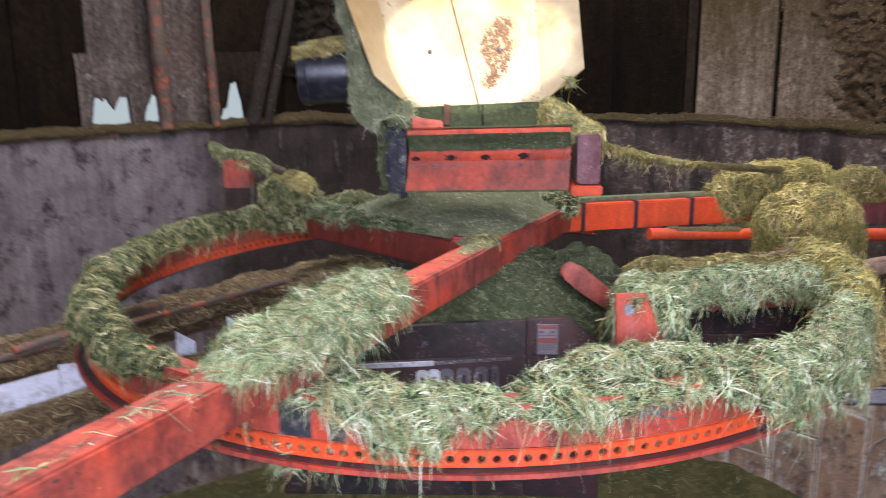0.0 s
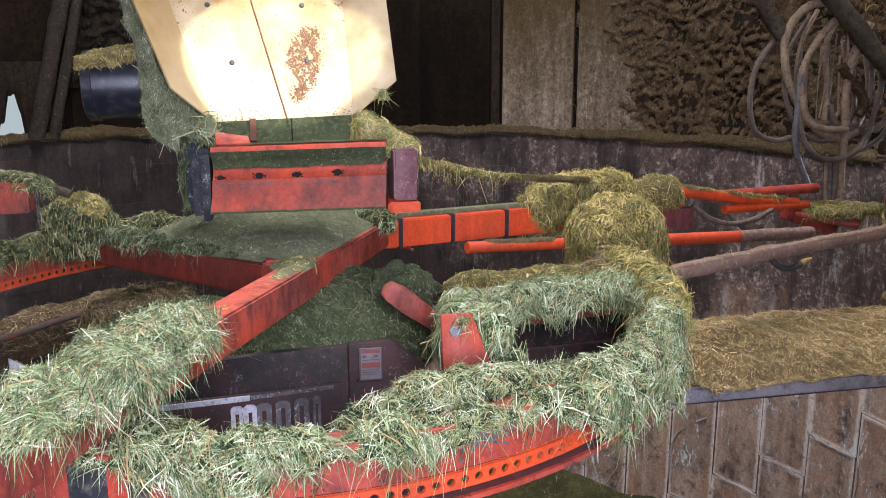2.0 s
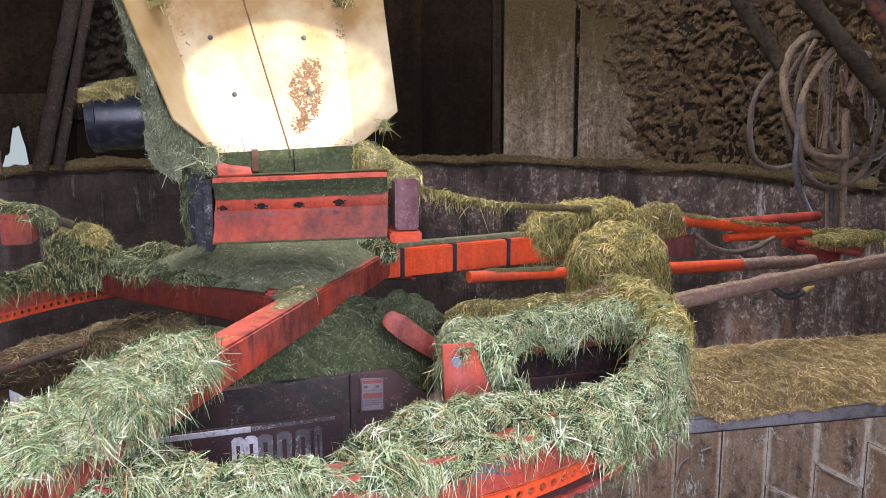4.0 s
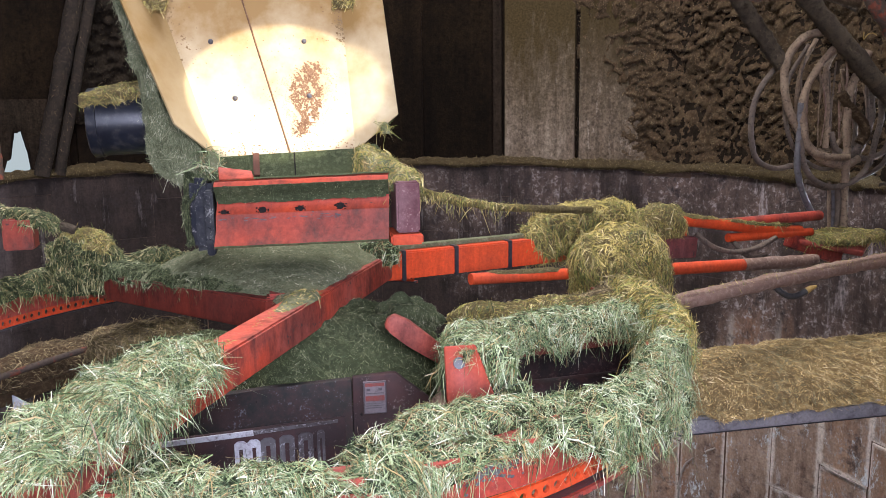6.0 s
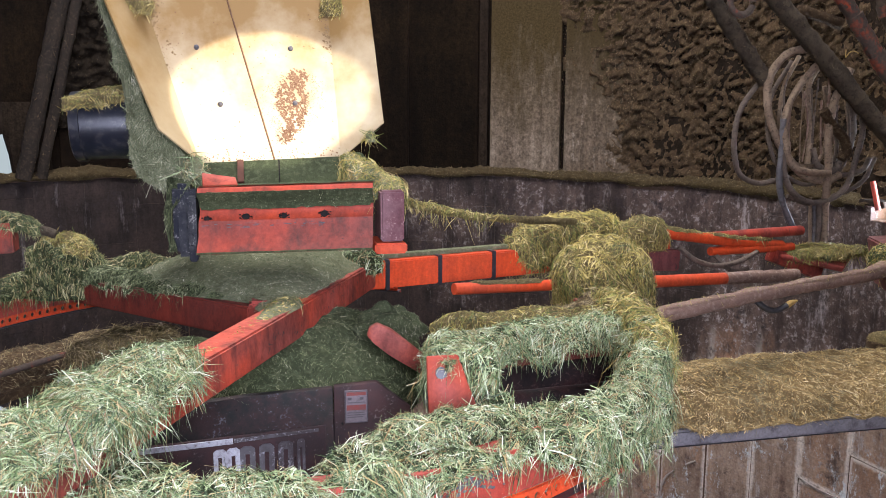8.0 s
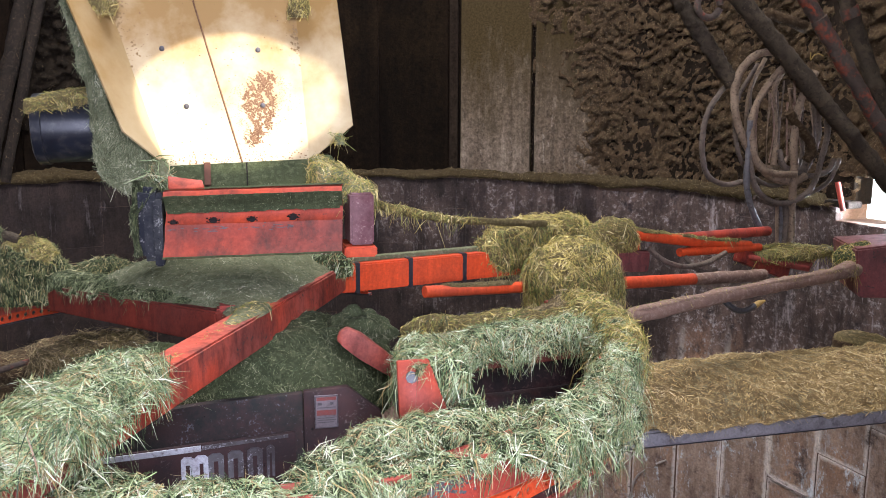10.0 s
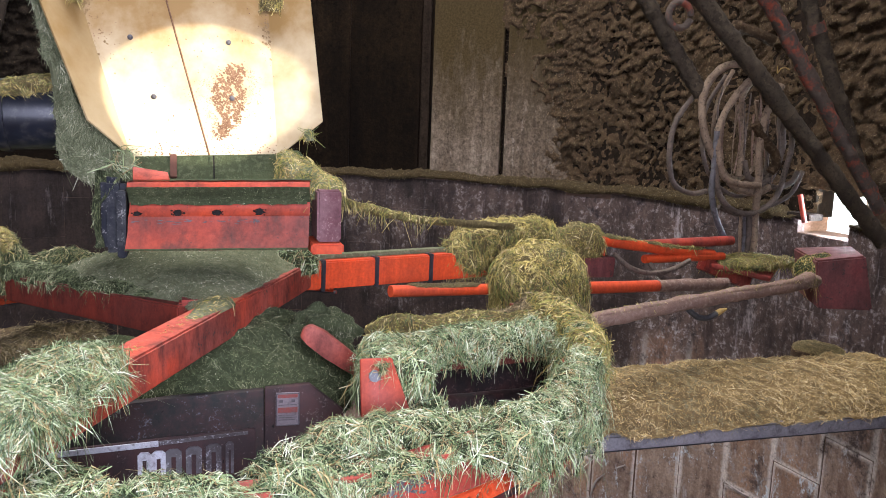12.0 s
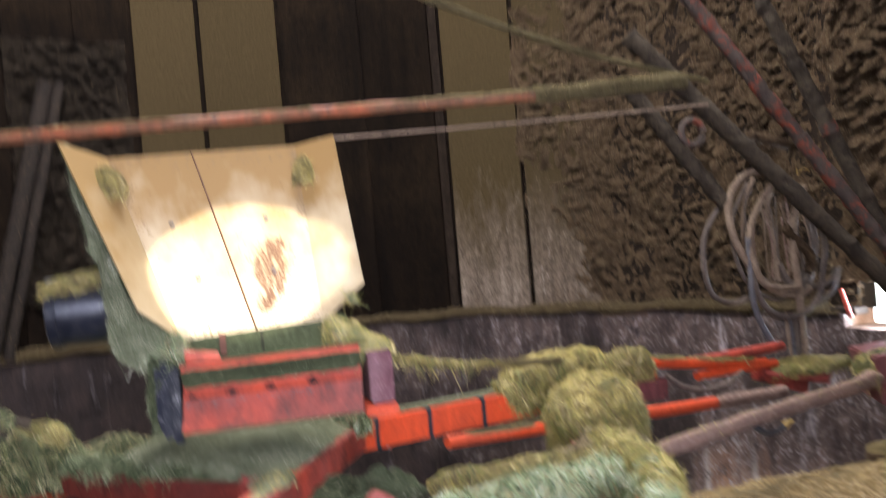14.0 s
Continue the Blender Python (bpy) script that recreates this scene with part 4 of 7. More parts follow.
part("upright_plate", bm, "grimy_orange", frame_of_beams)
bm = bmesh.new()
disc(bm, (0.284, -0.577, 2.058), (0, 1, -0.3), 0.010, 0.02, 10)
part("bolt", bm, "black_steel", frame_of_beams)
bm = bmesh.new()
bar(bm, (0.40, -0.23, 1.965), (0.85, -0.13, 1.955), 0.04, 0.04, 0.004)
part("side_beam", bm, "deep_red", frame_of_beams)
bm = bmesh.new()
bar(bm, (0.30, -0.56, 1.985), (0.40, -0.215, 1.965), 0.04, 0.04, 0.004)
part("side_beam", bm, "deep_red", frame_of_beams)
bm = bmesh.new()
block(bm, (-0.226, -0.675, 1.975), (-0.200, -0.648, 2.035), 0.004)
part("lug", bm, "red", frame_of_beams)

# ---- torque arm towards the wall ----
torque_arm = thing("torque_arm", (0.3, 0.37, 1.99), "orange box-section arm with black straps reaching to the wall", "arm")
A0, A1 = Vector((0.285, 0.40, 2.03)), Vector((1.33, 0.695, 2.022))
bm = bmesh.new()
bar(bm, A0, A1, 0.05, 0.078, 0.004)
part("arm_tube", bm, "orange", torque_arm)
ad = (A1 - A0).normalized()
for s in (0.05, 0.215, 0.395, 0.72, 0.86, 0.98):
    bm = bmesh.new()
    p = A0 + ad * s
    bar(bm, p - ad * 0.006, p + ad * 0.006, 0.058, 0.086, 0.001)
    part("strap", bm, "black_steel", torque_arm, "black strap")
bm = bmesh.new()
bar(bm, A0 + Vector((0.02, 0.02, 0.046)), A0 + ad * 0.52 + Vector((0, 0.02, 0.046)), 0.03, 0.012, 0.002)
part("cover_strip", bm, "caked", torque_arm, "dusty cover strip")
bm = bmesh.new()
tube(bm, straight((0.51, 0.305, 2.0), (0.84, 0.40, 1.978), 6), 0.0165, 10)
part("side_tube", bm, "orange", torque_arm)
bm = bmesh.new()
tube(bm, straight((1.16, 0.50, 1.952), (1.50, 0.60, 1.93), 6), 0.0195, 10)
part("slide_tube", bm, "orange", torque_arm)
bm = bmesh.new()
tube(bm, straight((1.50, 0.60, 1.93), (1.84, 0.70, 1.91), 12), 0.021, 10, 0.15)
part("slide_rod", bm, "rusty_pipe", torque_arm, "grimy brown sliding rod")

arm_head = thing("arm_head", (1.7, 0.78, 1.9), "bent orange bars and braces at the outer end of the arm", "bracket")
for p0, p1, r, mat in (((1.27, 0.65, 2.085), (1.60, 0.735, 2.03), 0.019, "orange"), ((1.60, 0.735, 2.03), (1.84, 0.80, 2.0), 0.017, "orange"),
                       ((1.46, 0.71, 2.05), (1.94, 0.835, 2.045), 0.018, "red"), ((1.50, 0.70, 2.004), (1.89, 0.81, 1.99), 0.015, "orange")):
    bm = bmesh.new()
    tube(bm, straight(p0, p1, 4), r, 10)
    part("brace", bm, mat, arm_head)
bm = bmesh.new()
bar(bm, (1.79, 0.79, 1.97), (2.04, 0.855, 1.878), 0.04, 0.05)
part("strut", bm, "red", arm_head)
bm = bmesh.new()
bar(bm, (1.16, 0.62, 2.0), (1.36, 0.68, 1.985), 0.05, 0.07)
part("bracket", bm, "dull_red", arm_head)
bm = bmesh.new()
plate(bm, [(1.80, 0.78, 1.975), (2.06, 0.74, 1.92), (2.22, 0.90, 1.945), (1.92, 0.93, 1.985)], 0.02, 0.003)
part("gusset", bm, "red", arm_head)
for pts in ([(1.36, 0.66, 2.03), (1.42, 0.65, 1.985), (1.50, 0.66, 1.962), (1.60, 0.69, 1.965), (1.70, 0.73, 1.99)], [(1.52, 0.70, 1.99), (1.55, 0.69, 1.955), (1.60, 0.70, 1.93), (1.66, 0.72, 1.935)]):
    bm = bmesh.new()
    tube(bm, curve_pts(pts, 24), 0.009, 8, 0.15)
    part("hose", bm, "dark_cable", arm_head, "black hose")
bm = bmesh.new()
bar(bm, (2.1, 0.60, 1.98), (2.26, 0.66, 1.96), 0.05, 0.05)
part("coupling", bm, "dull_red", arm_head)

end_box = thing("end_box", (2.1, 0.4, 1.88), "red-painted steel box with a worn sloping top", "box")
bm = bmesh.new()
hexa(bm, [(1.985, 0.40, 1.885), (2.16, 0.345, 1.885), (2.30, 0.60, 1.885), (2.10, 0.64, 1.885),
          (1.97, 0.41, 2.045), (2.12, 0.36, 2.068), (2.28, 0.60, 2.06), (2.06, 0.64, 2.05)], 0.006)
part("box_body", bm, "dull_red", end_box)

brace_pipe = thing("brace_pipe", (1.3, 0.1, 1.96), "rust-purple pipe from the ring to the end box", "pipe")
bm = bmesh.new()
tube(bm, curve_pts([(0.80, -0.15, 2.005), (1.32, 0.11, 1.993), (1.80, 0.31, 1.985), (1.97, 0.40, 1.98)], 60), 0.0190, 14, 0.16)
part("pipe_body", bm, "rusty_pipe", brace_pipe)

# ---- centre: hub, auger housing, gearbox, guard ----
hub = thing("hub", (0.0, 0.12, 1.55), "steel hub under the chute, buried in chaff", "hub")
bm = bmesh.new()
tube(bm, [(0.02, 0.2, 1.60), (0.02, 0.2, 2.02)], 0.13, 28)
part("hub_drum", bm, "black_steel", hub)
bm = bmesh.new()
block(bm, (-0.03, -0.065, 2.050), (0.088, -0.02, 2.074), 0.006)
part("cap", bm, "red", hub)

auger_housing = thing("auger_housing", (0.03, -0.1, 1.45), "black and brown painted steel auger housing under the frame", "housing")
bm = bmesh.new()
plate(bm, [(-0.42, -0.215, 1.5), (0.135, -0.222, 1.5), (0.135, -0.222, 1.922), (-0.03, -0.21, 1.912), (-0.42, -0.2, 1.88)], 0.02, 0.002)
part("front_sheet", bm, "housing_black", auger_housing)
bm = bmesh.new()
plate(bm, [(0.136, -0.222, 1.5), (0.30, -0.235, 1.5), (0.295, -0.235, 1.872), (0.225, -0.228, 1.930), (0.136, -0.222, 1.924)], 0.02, 0.002)
part("end_sheet", bm, "panel_brown", auger_housing, "brown-purple end sheet")
bm = bmesh.new()
block(bm, (-0.42, -0.195, 1.5), (0.295, 0.1, 1.85), 0.004)
part("casing", bm, "black_steel", auger_housing)
name_plate = tagged(part("name_strip", (lambda b: (plate(b, [(-0.36, -0.224, 1.745), (0.118, -0.231, 1.745), (0.118, -0.231, 1.846), (-0.36, -0.224, 1.820)], 0.006, 0.001), b)[1])(bmesh.new()),
                         "panel_brown", auger_housing), "raised strip with worn pale lettering")
bm = bmesh.new()
plate(bm, [(-0.36, -0.2275, 1.807), (-0.068, -0.2325, 1.822), (-0.068, -0.2325, 1.833), (-0.36, -0.2275, 1.818)], 0.003)
part("stripe", bm, "letter", name_plate)
bm = bmesh.new()
plate(bm, [(-0.066, -0.2325, 1.824), (0.103, -0.2355, 1.836), (0.103, -0.2355, 1.842), (-0.066, -0.2325, 1.832)], 0.003)
part("stripe", bm, "letter_worn", name_plate)
# plain worn shapes where the maker's name stands
x = -0.107
for w, mat in ((0.026, "letter"), (0.026, "letter"), (0.03, "letter_worn"), (0.03, "letter_worn"), (0.03, "letter_worn"), (0.016, "letter_worn")):
    bm = bmesh.new()
    zb, zt = 1.766 - 0.06 * (x + 0.107), 1.812 + 0.06 * (x + 0.107)
    plate(bm, [(x, -0.2335, zb), (x + w, -0.2345, zb), (x + w, -0.2345, zt - 0.006), (x + w * 0.75, -0.2345, zt), (x + w * 0.25, -0.2340, zt), (x, -0.2335, zt - 0.006)], 0.003)
    letter = part("letter_block", bm, mat, name_plate)
    bm = bmesh.new()
    plate(bm, [(x + w * 0.36, -0.2362, zb), (x + w * 0.64, -0.2366, zb), (x + w * 0.64, -0.2366, zt - 0.016), (x + w * 0.36, -0.2362, zt - 0.016)], 0.001)
    part("letter_gap", bm, "panel_brown", name_plate)
    x += w + (0.0 if mat == "letter" else 0.008)
# warning label: pale card, red head, plain bars
lx0, lx1, lz0, lz1, ly = 0.157, 0.2035, 1.851, 1.919, -0.2355
label_card = part("warning_label", (lambda b: (plate(b, [(lx0, ly, lz0), (lx1, ly - 0.003, lz0), (lx1, ly - 0.003, lz1), (lx0, ly, lz1)], 0.002), b)[1])(bmesh.new()),
                  "label", auger_housing, "pale warning label with a red head")
for a, b_, c, d, mat in ((0.08, 0.92, 0.86, 0.96, "label_red"), (0.08, 0.92, 0.40, 0.56, "label_red"), (0.14, 0.3, 0.72, 0.8, "bar_ink"), (0.66, 0.82, 0.72, 0.8, "bar_ink"),
                         (0.1, 0.9, 0.63, 0.65, "bar_ink"), (0.1, 0.85, 0.31, 0.33, "bar_ink"), (0.1, 0.9, 0.24, 0.26, "bar_ink"), (0.1, 0.8, 0.17, 0.19, "bar_ink"),
                         (0.0, 1.0, 0.0, 0.025, "bar_ink"), (0.0, 1.0, 0.975, 1.0, "bar_ink"), (0.0, 0.035, 0.03, 0.97, "bar_ink"), (0.965, 1.0, 0.03, 0.97, "bar_ink")):
    bm = bmesh.new()
    X, Z = lambda f: lx0 + (lx1 - lx0) * f, lambda f: lz0 + (lz1 - lz0) * f
    plate(bm, [(X(a), ly - 0.005, Z(c)), (X(b_), ly - 0.0062, Z(c)), (X(b_), ly - 0.0062, Z(d)), (X(a), ly - 0.005, Z(d))], 0.0012)
    part("print_bar", bm, mat, label_card)

head = thing("collector_head", (0.05, 0.0, 2.1), "orange bolted guard plate and gearbox below the chute", "guard")
# guard plate: rolled lip above, flat face, slight kick below
prof = [(0.035, 2.330), (0.006, 2.336), (-0.012, 2.332), (-0.017, 2.322), (-0.010, 2.312), (0.002, 2.300), (0.006, 2.288), (0.002, 2.276), (-0.006, 2.264), (-0.0102, 2.2615)]
GL, GR = Vector((-0.127, -0.02, -0.014)), Vector((0.239, -0.09, -0.014))
NS = 14
g_dir = (GR - GL).normalized()
g_out = Vector((-g_dir.y, g_dir.x, 0))


def guard_sheet(prof, shift=0.0):
    """A bent sheet along the guard, from its profile of (depth, height)."""
    bm = bmesh.new()
    sheet = []
    for off in (0.0, 0.005):
        rows = []
        for k in range(NS + 1):
            p = GL.lerp(GR, k / NS)
            dz = 0.012 * (k / NS) + 0.0004 * math.sin(k * 1.7)
            rows.append([bm.verts.new(p + g_out * (o + off + shift) + Vector((0, 0, z + dz))) for o, z in prof])
        sheet.append(rows)
    for rows, flip in zip(sheet, (1, -1)):
        for a, b in zip(rows, rows[1:]):
            for j in range(len(prof) - 1):
                bm.faces.new((a[j], b[j], b[j + 1], a[j + 1])[::flip])
    for k in range(NS):
        for j in (0, len(prof) - 1):
            bm.faces.new((sheet[0][k][j], sheet[0][k + 1][j], sheet[1][k + 1][j], sheet[1][k][j]))
    for k in (0, NS):
        for j in range(len(prof) - 1):
            bm.faces.new((sheet[0][k][j], sheet[0][k][j + 1], sheet[1][k][j + 1], sheet[1][k][j]))
    return bm


guard = part("guard_plate", guard_sheet(prof), "grimy_orange", head)
part("kick_flange", guard_sheet([(-0.0102, 2.2615), (-0.0135, 2.250), (-0.016, 2.232), (-0.042, 2.194)]), "dusty_orange", guard, "dust-greyed lower flange")
bm = bmesh.new()
rng = random.Random(5)
for k in range(40):
    f = 0.02 + 0.72 * rng.random() ** 0.8
    p = GL.lerp(GR, f) + g_out * -0.0162 + Vector((0, 0, 2.252 + 0.012 * f + rng.gauss(0, 0.0035)))
    w, h = rng.uniform(0.002, 0.010), rng.uniform(0.0003, 0.0010)
    bm.faces.new([bm.verts.new(p + g_dir * x + Vector((0, 0, z))) for x, z in ((-w, -h * 0.4), (0, -h), (w, -h * 0.3), (w * 0.6, h), (-w * 0.7, h * 0.8))])
tagged(part("scuff", bm, "grey_steel", guard, "bare scuffed steel along the bolts", soft=False), kind="stuff")
for f, r, z in ((0.045, 0.0065, 2.266), (0.27, 0.0085, 2.268), (0.49, 0.0065, 2.268), (0.72, 0.0085, 2.270)):
    p = GL.lerp(GR, f) + Vector((0, 0, z + 0.012 * f - 0.0))
    # Solid black disc in place of the dark inside the hole.
    bm = bmesh.new()
    disc(bm, p + g_out * -0.0045, g_out, r * 0.85, 0.008, 12)
    part("bolt_hole", bm, "hole_black", guard)
    # greasy specks round the hole
    bm = bmesh.new()
    for k in range(70):
        dx, dz = max(-1.5 * r, min(1.5 * r, rng.gauss(0, r * 0.8))), max(-r, min(r, rng.gauss(0, r * 0.45)))
        c0, w = p + g_out * (-0.0066 + 0.25 * min(dz, 0.0)) + g_dir * dx + Vector((0, 0, dz)), rng.uniform(0.0006, 0.0026)
        bm.faces.new([bm.verts.new(c0 + g_dir * math.cos(a) * w * rng.uniform(0.7, 1.6) + Vector((0, 0, math.sin(a) * w * 0.7))) for a in (0, 1.05, 2.1, 3.14, 4.2, 5.25)])
    tagged(part("grease_specks", bm, "hole_black", guard, "dark greasy smear", soft=False), kind="stuff")
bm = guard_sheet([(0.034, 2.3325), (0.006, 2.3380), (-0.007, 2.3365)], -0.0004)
part("caked_top", bm, "caked_dark", guard, "dark green chaff lying on the lip")
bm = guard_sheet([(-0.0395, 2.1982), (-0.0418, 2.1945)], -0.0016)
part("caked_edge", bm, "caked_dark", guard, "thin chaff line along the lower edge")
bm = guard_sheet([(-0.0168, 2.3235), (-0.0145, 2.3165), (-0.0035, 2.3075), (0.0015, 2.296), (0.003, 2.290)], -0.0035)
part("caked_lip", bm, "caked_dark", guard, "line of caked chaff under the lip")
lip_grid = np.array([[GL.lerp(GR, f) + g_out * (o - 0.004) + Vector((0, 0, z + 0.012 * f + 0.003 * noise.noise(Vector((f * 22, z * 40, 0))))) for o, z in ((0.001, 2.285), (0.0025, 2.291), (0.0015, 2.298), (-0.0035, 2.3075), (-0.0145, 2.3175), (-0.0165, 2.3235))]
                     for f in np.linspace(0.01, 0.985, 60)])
hay("caked_chaff", lip_grid, "dark green chaff caked along the hollow of the guard", "caked_dark", "chaff_dark", 600, (0.003, 0.008), width=0.001, hang=0.3, lift=0.15, seed=60)
bm = bmesh.new()
block(bm, (-0.185, 0.0, 2.165), (-0.135, 0.10, 2.325), 0.012)
part("gearbox", bm, "gear_blue", head, "dark gearbox with grey flange")
bm = bmesh.new()
block(bm, (-0.152, -0.02, 2.158), (-0.134, 0.09, 2.30), 0.003)
gearbox_flange = part("flange", bm, "gear_blue", head)
for z in (2.19, 2.215, 2.24, 2.265, 2.285):
    bm = bmesh.new()
    disc(bm, (-0.146, -0.024, z), (0, 1, 0), 0.006, 0.01, 6)
    part("bolt", bm, "gear_blue", gearbox_flange)
bm = bmesh.new()
block(bm, (0.252, -0.115, 2.205), (0.303, -0.02, 2.315), 0.004)
part("side_box", bm, "side_purple", head, "dusty purple-red side box")
bm = bmesh.new()
block(bm, (0.238, -0.125, 2.180), (0.308, -0.01, 2.203), 0.004)
part("foot_plate", bm, "orange", head)
bm = bmesh.new()
block(bm, (-0.12, 0.0, 2.185), (0.24, 0.16, 2.30), 0.006)
part("core_box", bm, "black_steel", head)
bm = bmesh.new()
plate(bm, [(-0.118, -0.028, 2.325), (-0.045, -0.04, 2.328), (-0.05, -0.01, 2.340), (-0.12, 0.0, 2.350)], 0.01, 0.001)
part("lip_flap", bm, "grimy_orange", head)

neck = thing("chute_neck", (0.05, 0.08, 2.3), "chaff-caked neck between guard and chute", "housing")
bm = bmesh.new()
hexa(bm, [(-0.16, 0.06, 2.30), (0.24, 0.03, 2.30), (0.24, 0.18, 2.30), (-0.18, 0.2, 2.30),
          (-0.15, 0.108, 2.375), (0.25, 0.108, 2.38), (0.25, 0.2, 2.38), (-0.18, 0.22, 2.38)], 0.006)
part("neck_box", bm, "caked_dark", neck)
# A rusty plate, and a thin black strip that stands for a shaded crease.
for x, y, w, mat in ((-0.040, 0.062, 0.014, "rusty_brown"), (0.046, 0.058, 0.003, "hole_black")):
    bm = bmesh.new()
    bar(bm, (x, y, 2.322), (x, y + 0.030, 2.37), w, 0.008, 0.001)
    part("rib", bm, mat, neck)

# ---- the cream chute ----
chute = thing("discharge_chute", (0.03, 0.1, 2.36), "cream-painted sheet steel discharge chute with flared wings, rusty and dusty", "chute")
BL, BR = Vector((-0.129, 0.099, 2.364)), Vector((0.189, 0.104, 2.376))
TL, TR = Vector((-0.262, 0.212, 2.790)), Vector((0.168, 0.208, 2.797))
BM, TM = BL.lerp(BR, 0.521), TL.lerp(TR, 0.435)
bm = bmesh.new()
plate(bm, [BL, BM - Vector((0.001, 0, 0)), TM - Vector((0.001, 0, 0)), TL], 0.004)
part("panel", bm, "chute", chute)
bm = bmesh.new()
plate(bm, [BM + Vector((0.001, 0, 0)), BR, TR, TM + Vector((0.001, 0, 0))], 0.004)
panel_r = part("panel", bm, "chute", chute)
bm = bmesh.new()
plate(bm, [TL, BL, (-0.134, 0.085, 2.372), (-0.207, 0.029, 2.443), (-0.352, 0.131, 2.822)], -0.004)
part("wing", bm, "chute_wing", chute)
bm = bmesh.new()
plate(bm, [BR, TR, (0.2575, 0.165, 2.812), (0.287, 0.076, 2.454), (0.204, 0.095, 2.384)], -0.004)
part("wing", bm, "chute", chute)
pn = (BR - BL).cross(TL - BL).normalized()
bm = bmesh.new()
bar(bm, BM + pn * 0.0008, TM + pn * 0.0008, 0.003, 0.003, 0.0)
part("seam", bm, "rust", chute, "rusty lap seam")


def on_chute(u, v, lift=0.004):
    p = BL.lerp(BR, u).lerp(TL.lerp(TR, u), v)
    return p + pn * lift


for u, v in ((0.251, 0.301), (0.73, 0.296), (0.205, 0.604), (0.754, 0.594)):
    bm = bmesh.new()
    bmesh.ops.create_uvsphere(bm, u_segments=10, v_segments=6, radius=0.0062, matrix=Matrix.Translation(on_chute(u, v, 0.002)))
    part("bolt", bm, "grey_steel", chute, "rusty bolt head")
# rust patch: ragged flakes lying on the right panel
rng = random.Random(7)
bm = bmesh.new()
for k in range(3600):
    f = rng.random()
    cu, cv = 0.60 + 0.175 * f ** 0.6 + 0.02 * math.sin(f * 7), 0.10 + 0.36 * f
    spread = 0.035 + 0.075 * math.sin(math.pi * min(f * 1.0, 1)) * (0.35 + 1.1 * f)
    u, v = cu + rng.gauss(0, spread), cv + rng.gauss(0, 0.018)
    if noise.noise(Vector((u * 26, v * 30, 3.0))) + 0.6 * noise.noise(Vector((u * 70, v * 80, 1.0))) < -0.2:
        continue
    size = rng.uniform(0.0005, 0.0026) * (1.1 if abs(u - cu) < spread else 0.45)
    p = on_chute(u, v, 0.0008 + 0.0000006 * k)
    ex, ez = (BR - BL).normalized(), (TL - BL).normalized()
    ang = [rng.uniform(0, 6.28)]
    vs = [bm.verts.new(p + (ex * math.cos(a) + ez * math.sin(a)) * size * rng.uniform(0.6, 1.25)) for a in [6.283 * i / 7 for i in range(7)]]
    bm.faces.new(vs)
tagged(part("rust_patch", bm, "rust", chute, "ragged brown rust patch", soft=False), kind="stuff")
bm = bmesh.new()
for k in range(260):
    u, v = rng.random(), abs(rng.gauss(0, 0.03)) if rng.random() < 0.6 else rng.random()
    size = rng.uniform(0.0006, 0.002)
    p = on_chute(u, v, 0.0011)
    ex, ez = (BR - BL).normalized(), (TL - BL).normalized()
    bm.faces.new([bm.verts.new(p + (ex * math.cos(a) + ez * math.sin(a)) * size) for a in (0, 1.3, 2.6, 3.9, 5.2)])
for k in range(160):
    u, v = (abs(rng.gauss(0.0, 0.05)) if k % 3 else 1 - abs(rng.gauss(0.0, 0.025))), 0.45 + 0.55 * rng.random() ** 0.7
    size = rng.uniform(0.0004, 0.0013)
    p = on_chute(max(min(u, 1.0), 0.0), v, 0.0013)
    bm.faces.new([bm.verts.new(p + (ex * math.cos(a) + ez * math.sin(a)) * size * rng.uniform(0.6, 1.3)) for a in (0, 1.3, 2.6, 3.9, 5.2)])
tagged(part("rust_speck", bm, "rust", chute, soft=False), kind="stuff")

# dusty scabs along the folds and the top edge
bm = bmesh.new()
for k in range(900):
    if k % 3:
        v = 0.5 + 0.5 * rng.random() ** 0.8
        u = abs(rng.gauss(0.0, 0.03 + 0.05 * max(v - 0.6, 0))) if k % 2 else 1 - abs(rng.gauss(0.0, 0.022))
    else:
        u, v = rng.random(), 1 - abs(rng.gauss(0, 0.05))
    if noise.noise(Vector((u * 17, v * 21, 5.0))) + 0.5 * noise.noise(Vector((u * 50, v * 60, 2.0))) < 0.0:
        continue
    size = rng.uniform(0.0006, 0.0032)
    p = on_chute(max(min(u, 0.995), 0.005), min(v, 0.995), 0.0016 + 0.0000005 * k)
    bm.faces.new([bm.verts.new(p + (ex * math.cos(a) + ez * math.sin(a)) * size * rng.uniform(0.6, 1.4)) for a in (0, 0.9, 1.8, 2.7, 3.6, 4.5, 5.4)])
tagged(part("dust_scab", bm, "dust_scab", chute, "brown scabs of dried dust", soft=False), kind="stuff")

# blower housing behind the chute, caked with chaff
blower = thing("blower_housing", (-0.25, 0.2, 2.3), "blower housing caked thick with grey-green chaff", "housing")
outline = [(-0.35, 2.83), (-0.312, 2.64), (-0.28, 2.45), (-0.28, 2.365), (-0.245, 2.325), (-0.165, 2.305), (-0.13, 2.345), (-0.12, 2.40), (-0.2, 2.5), (-0.31, 2.80)]
bm = bmesh.new()
plate(bm, [(x, 0.135 if z < 2.6 else 0.18, z) for x, z in outline], 0.22)
bmesh.ops.triangulate(bm, faces=list(bm.faces))
part("housing_shell", bm, "caked", blower, soft=False)

motor = thing("motor", (-0.37, 0.26, 2.35), "blue-black cylindrical electric motor with hay on top", "motor")
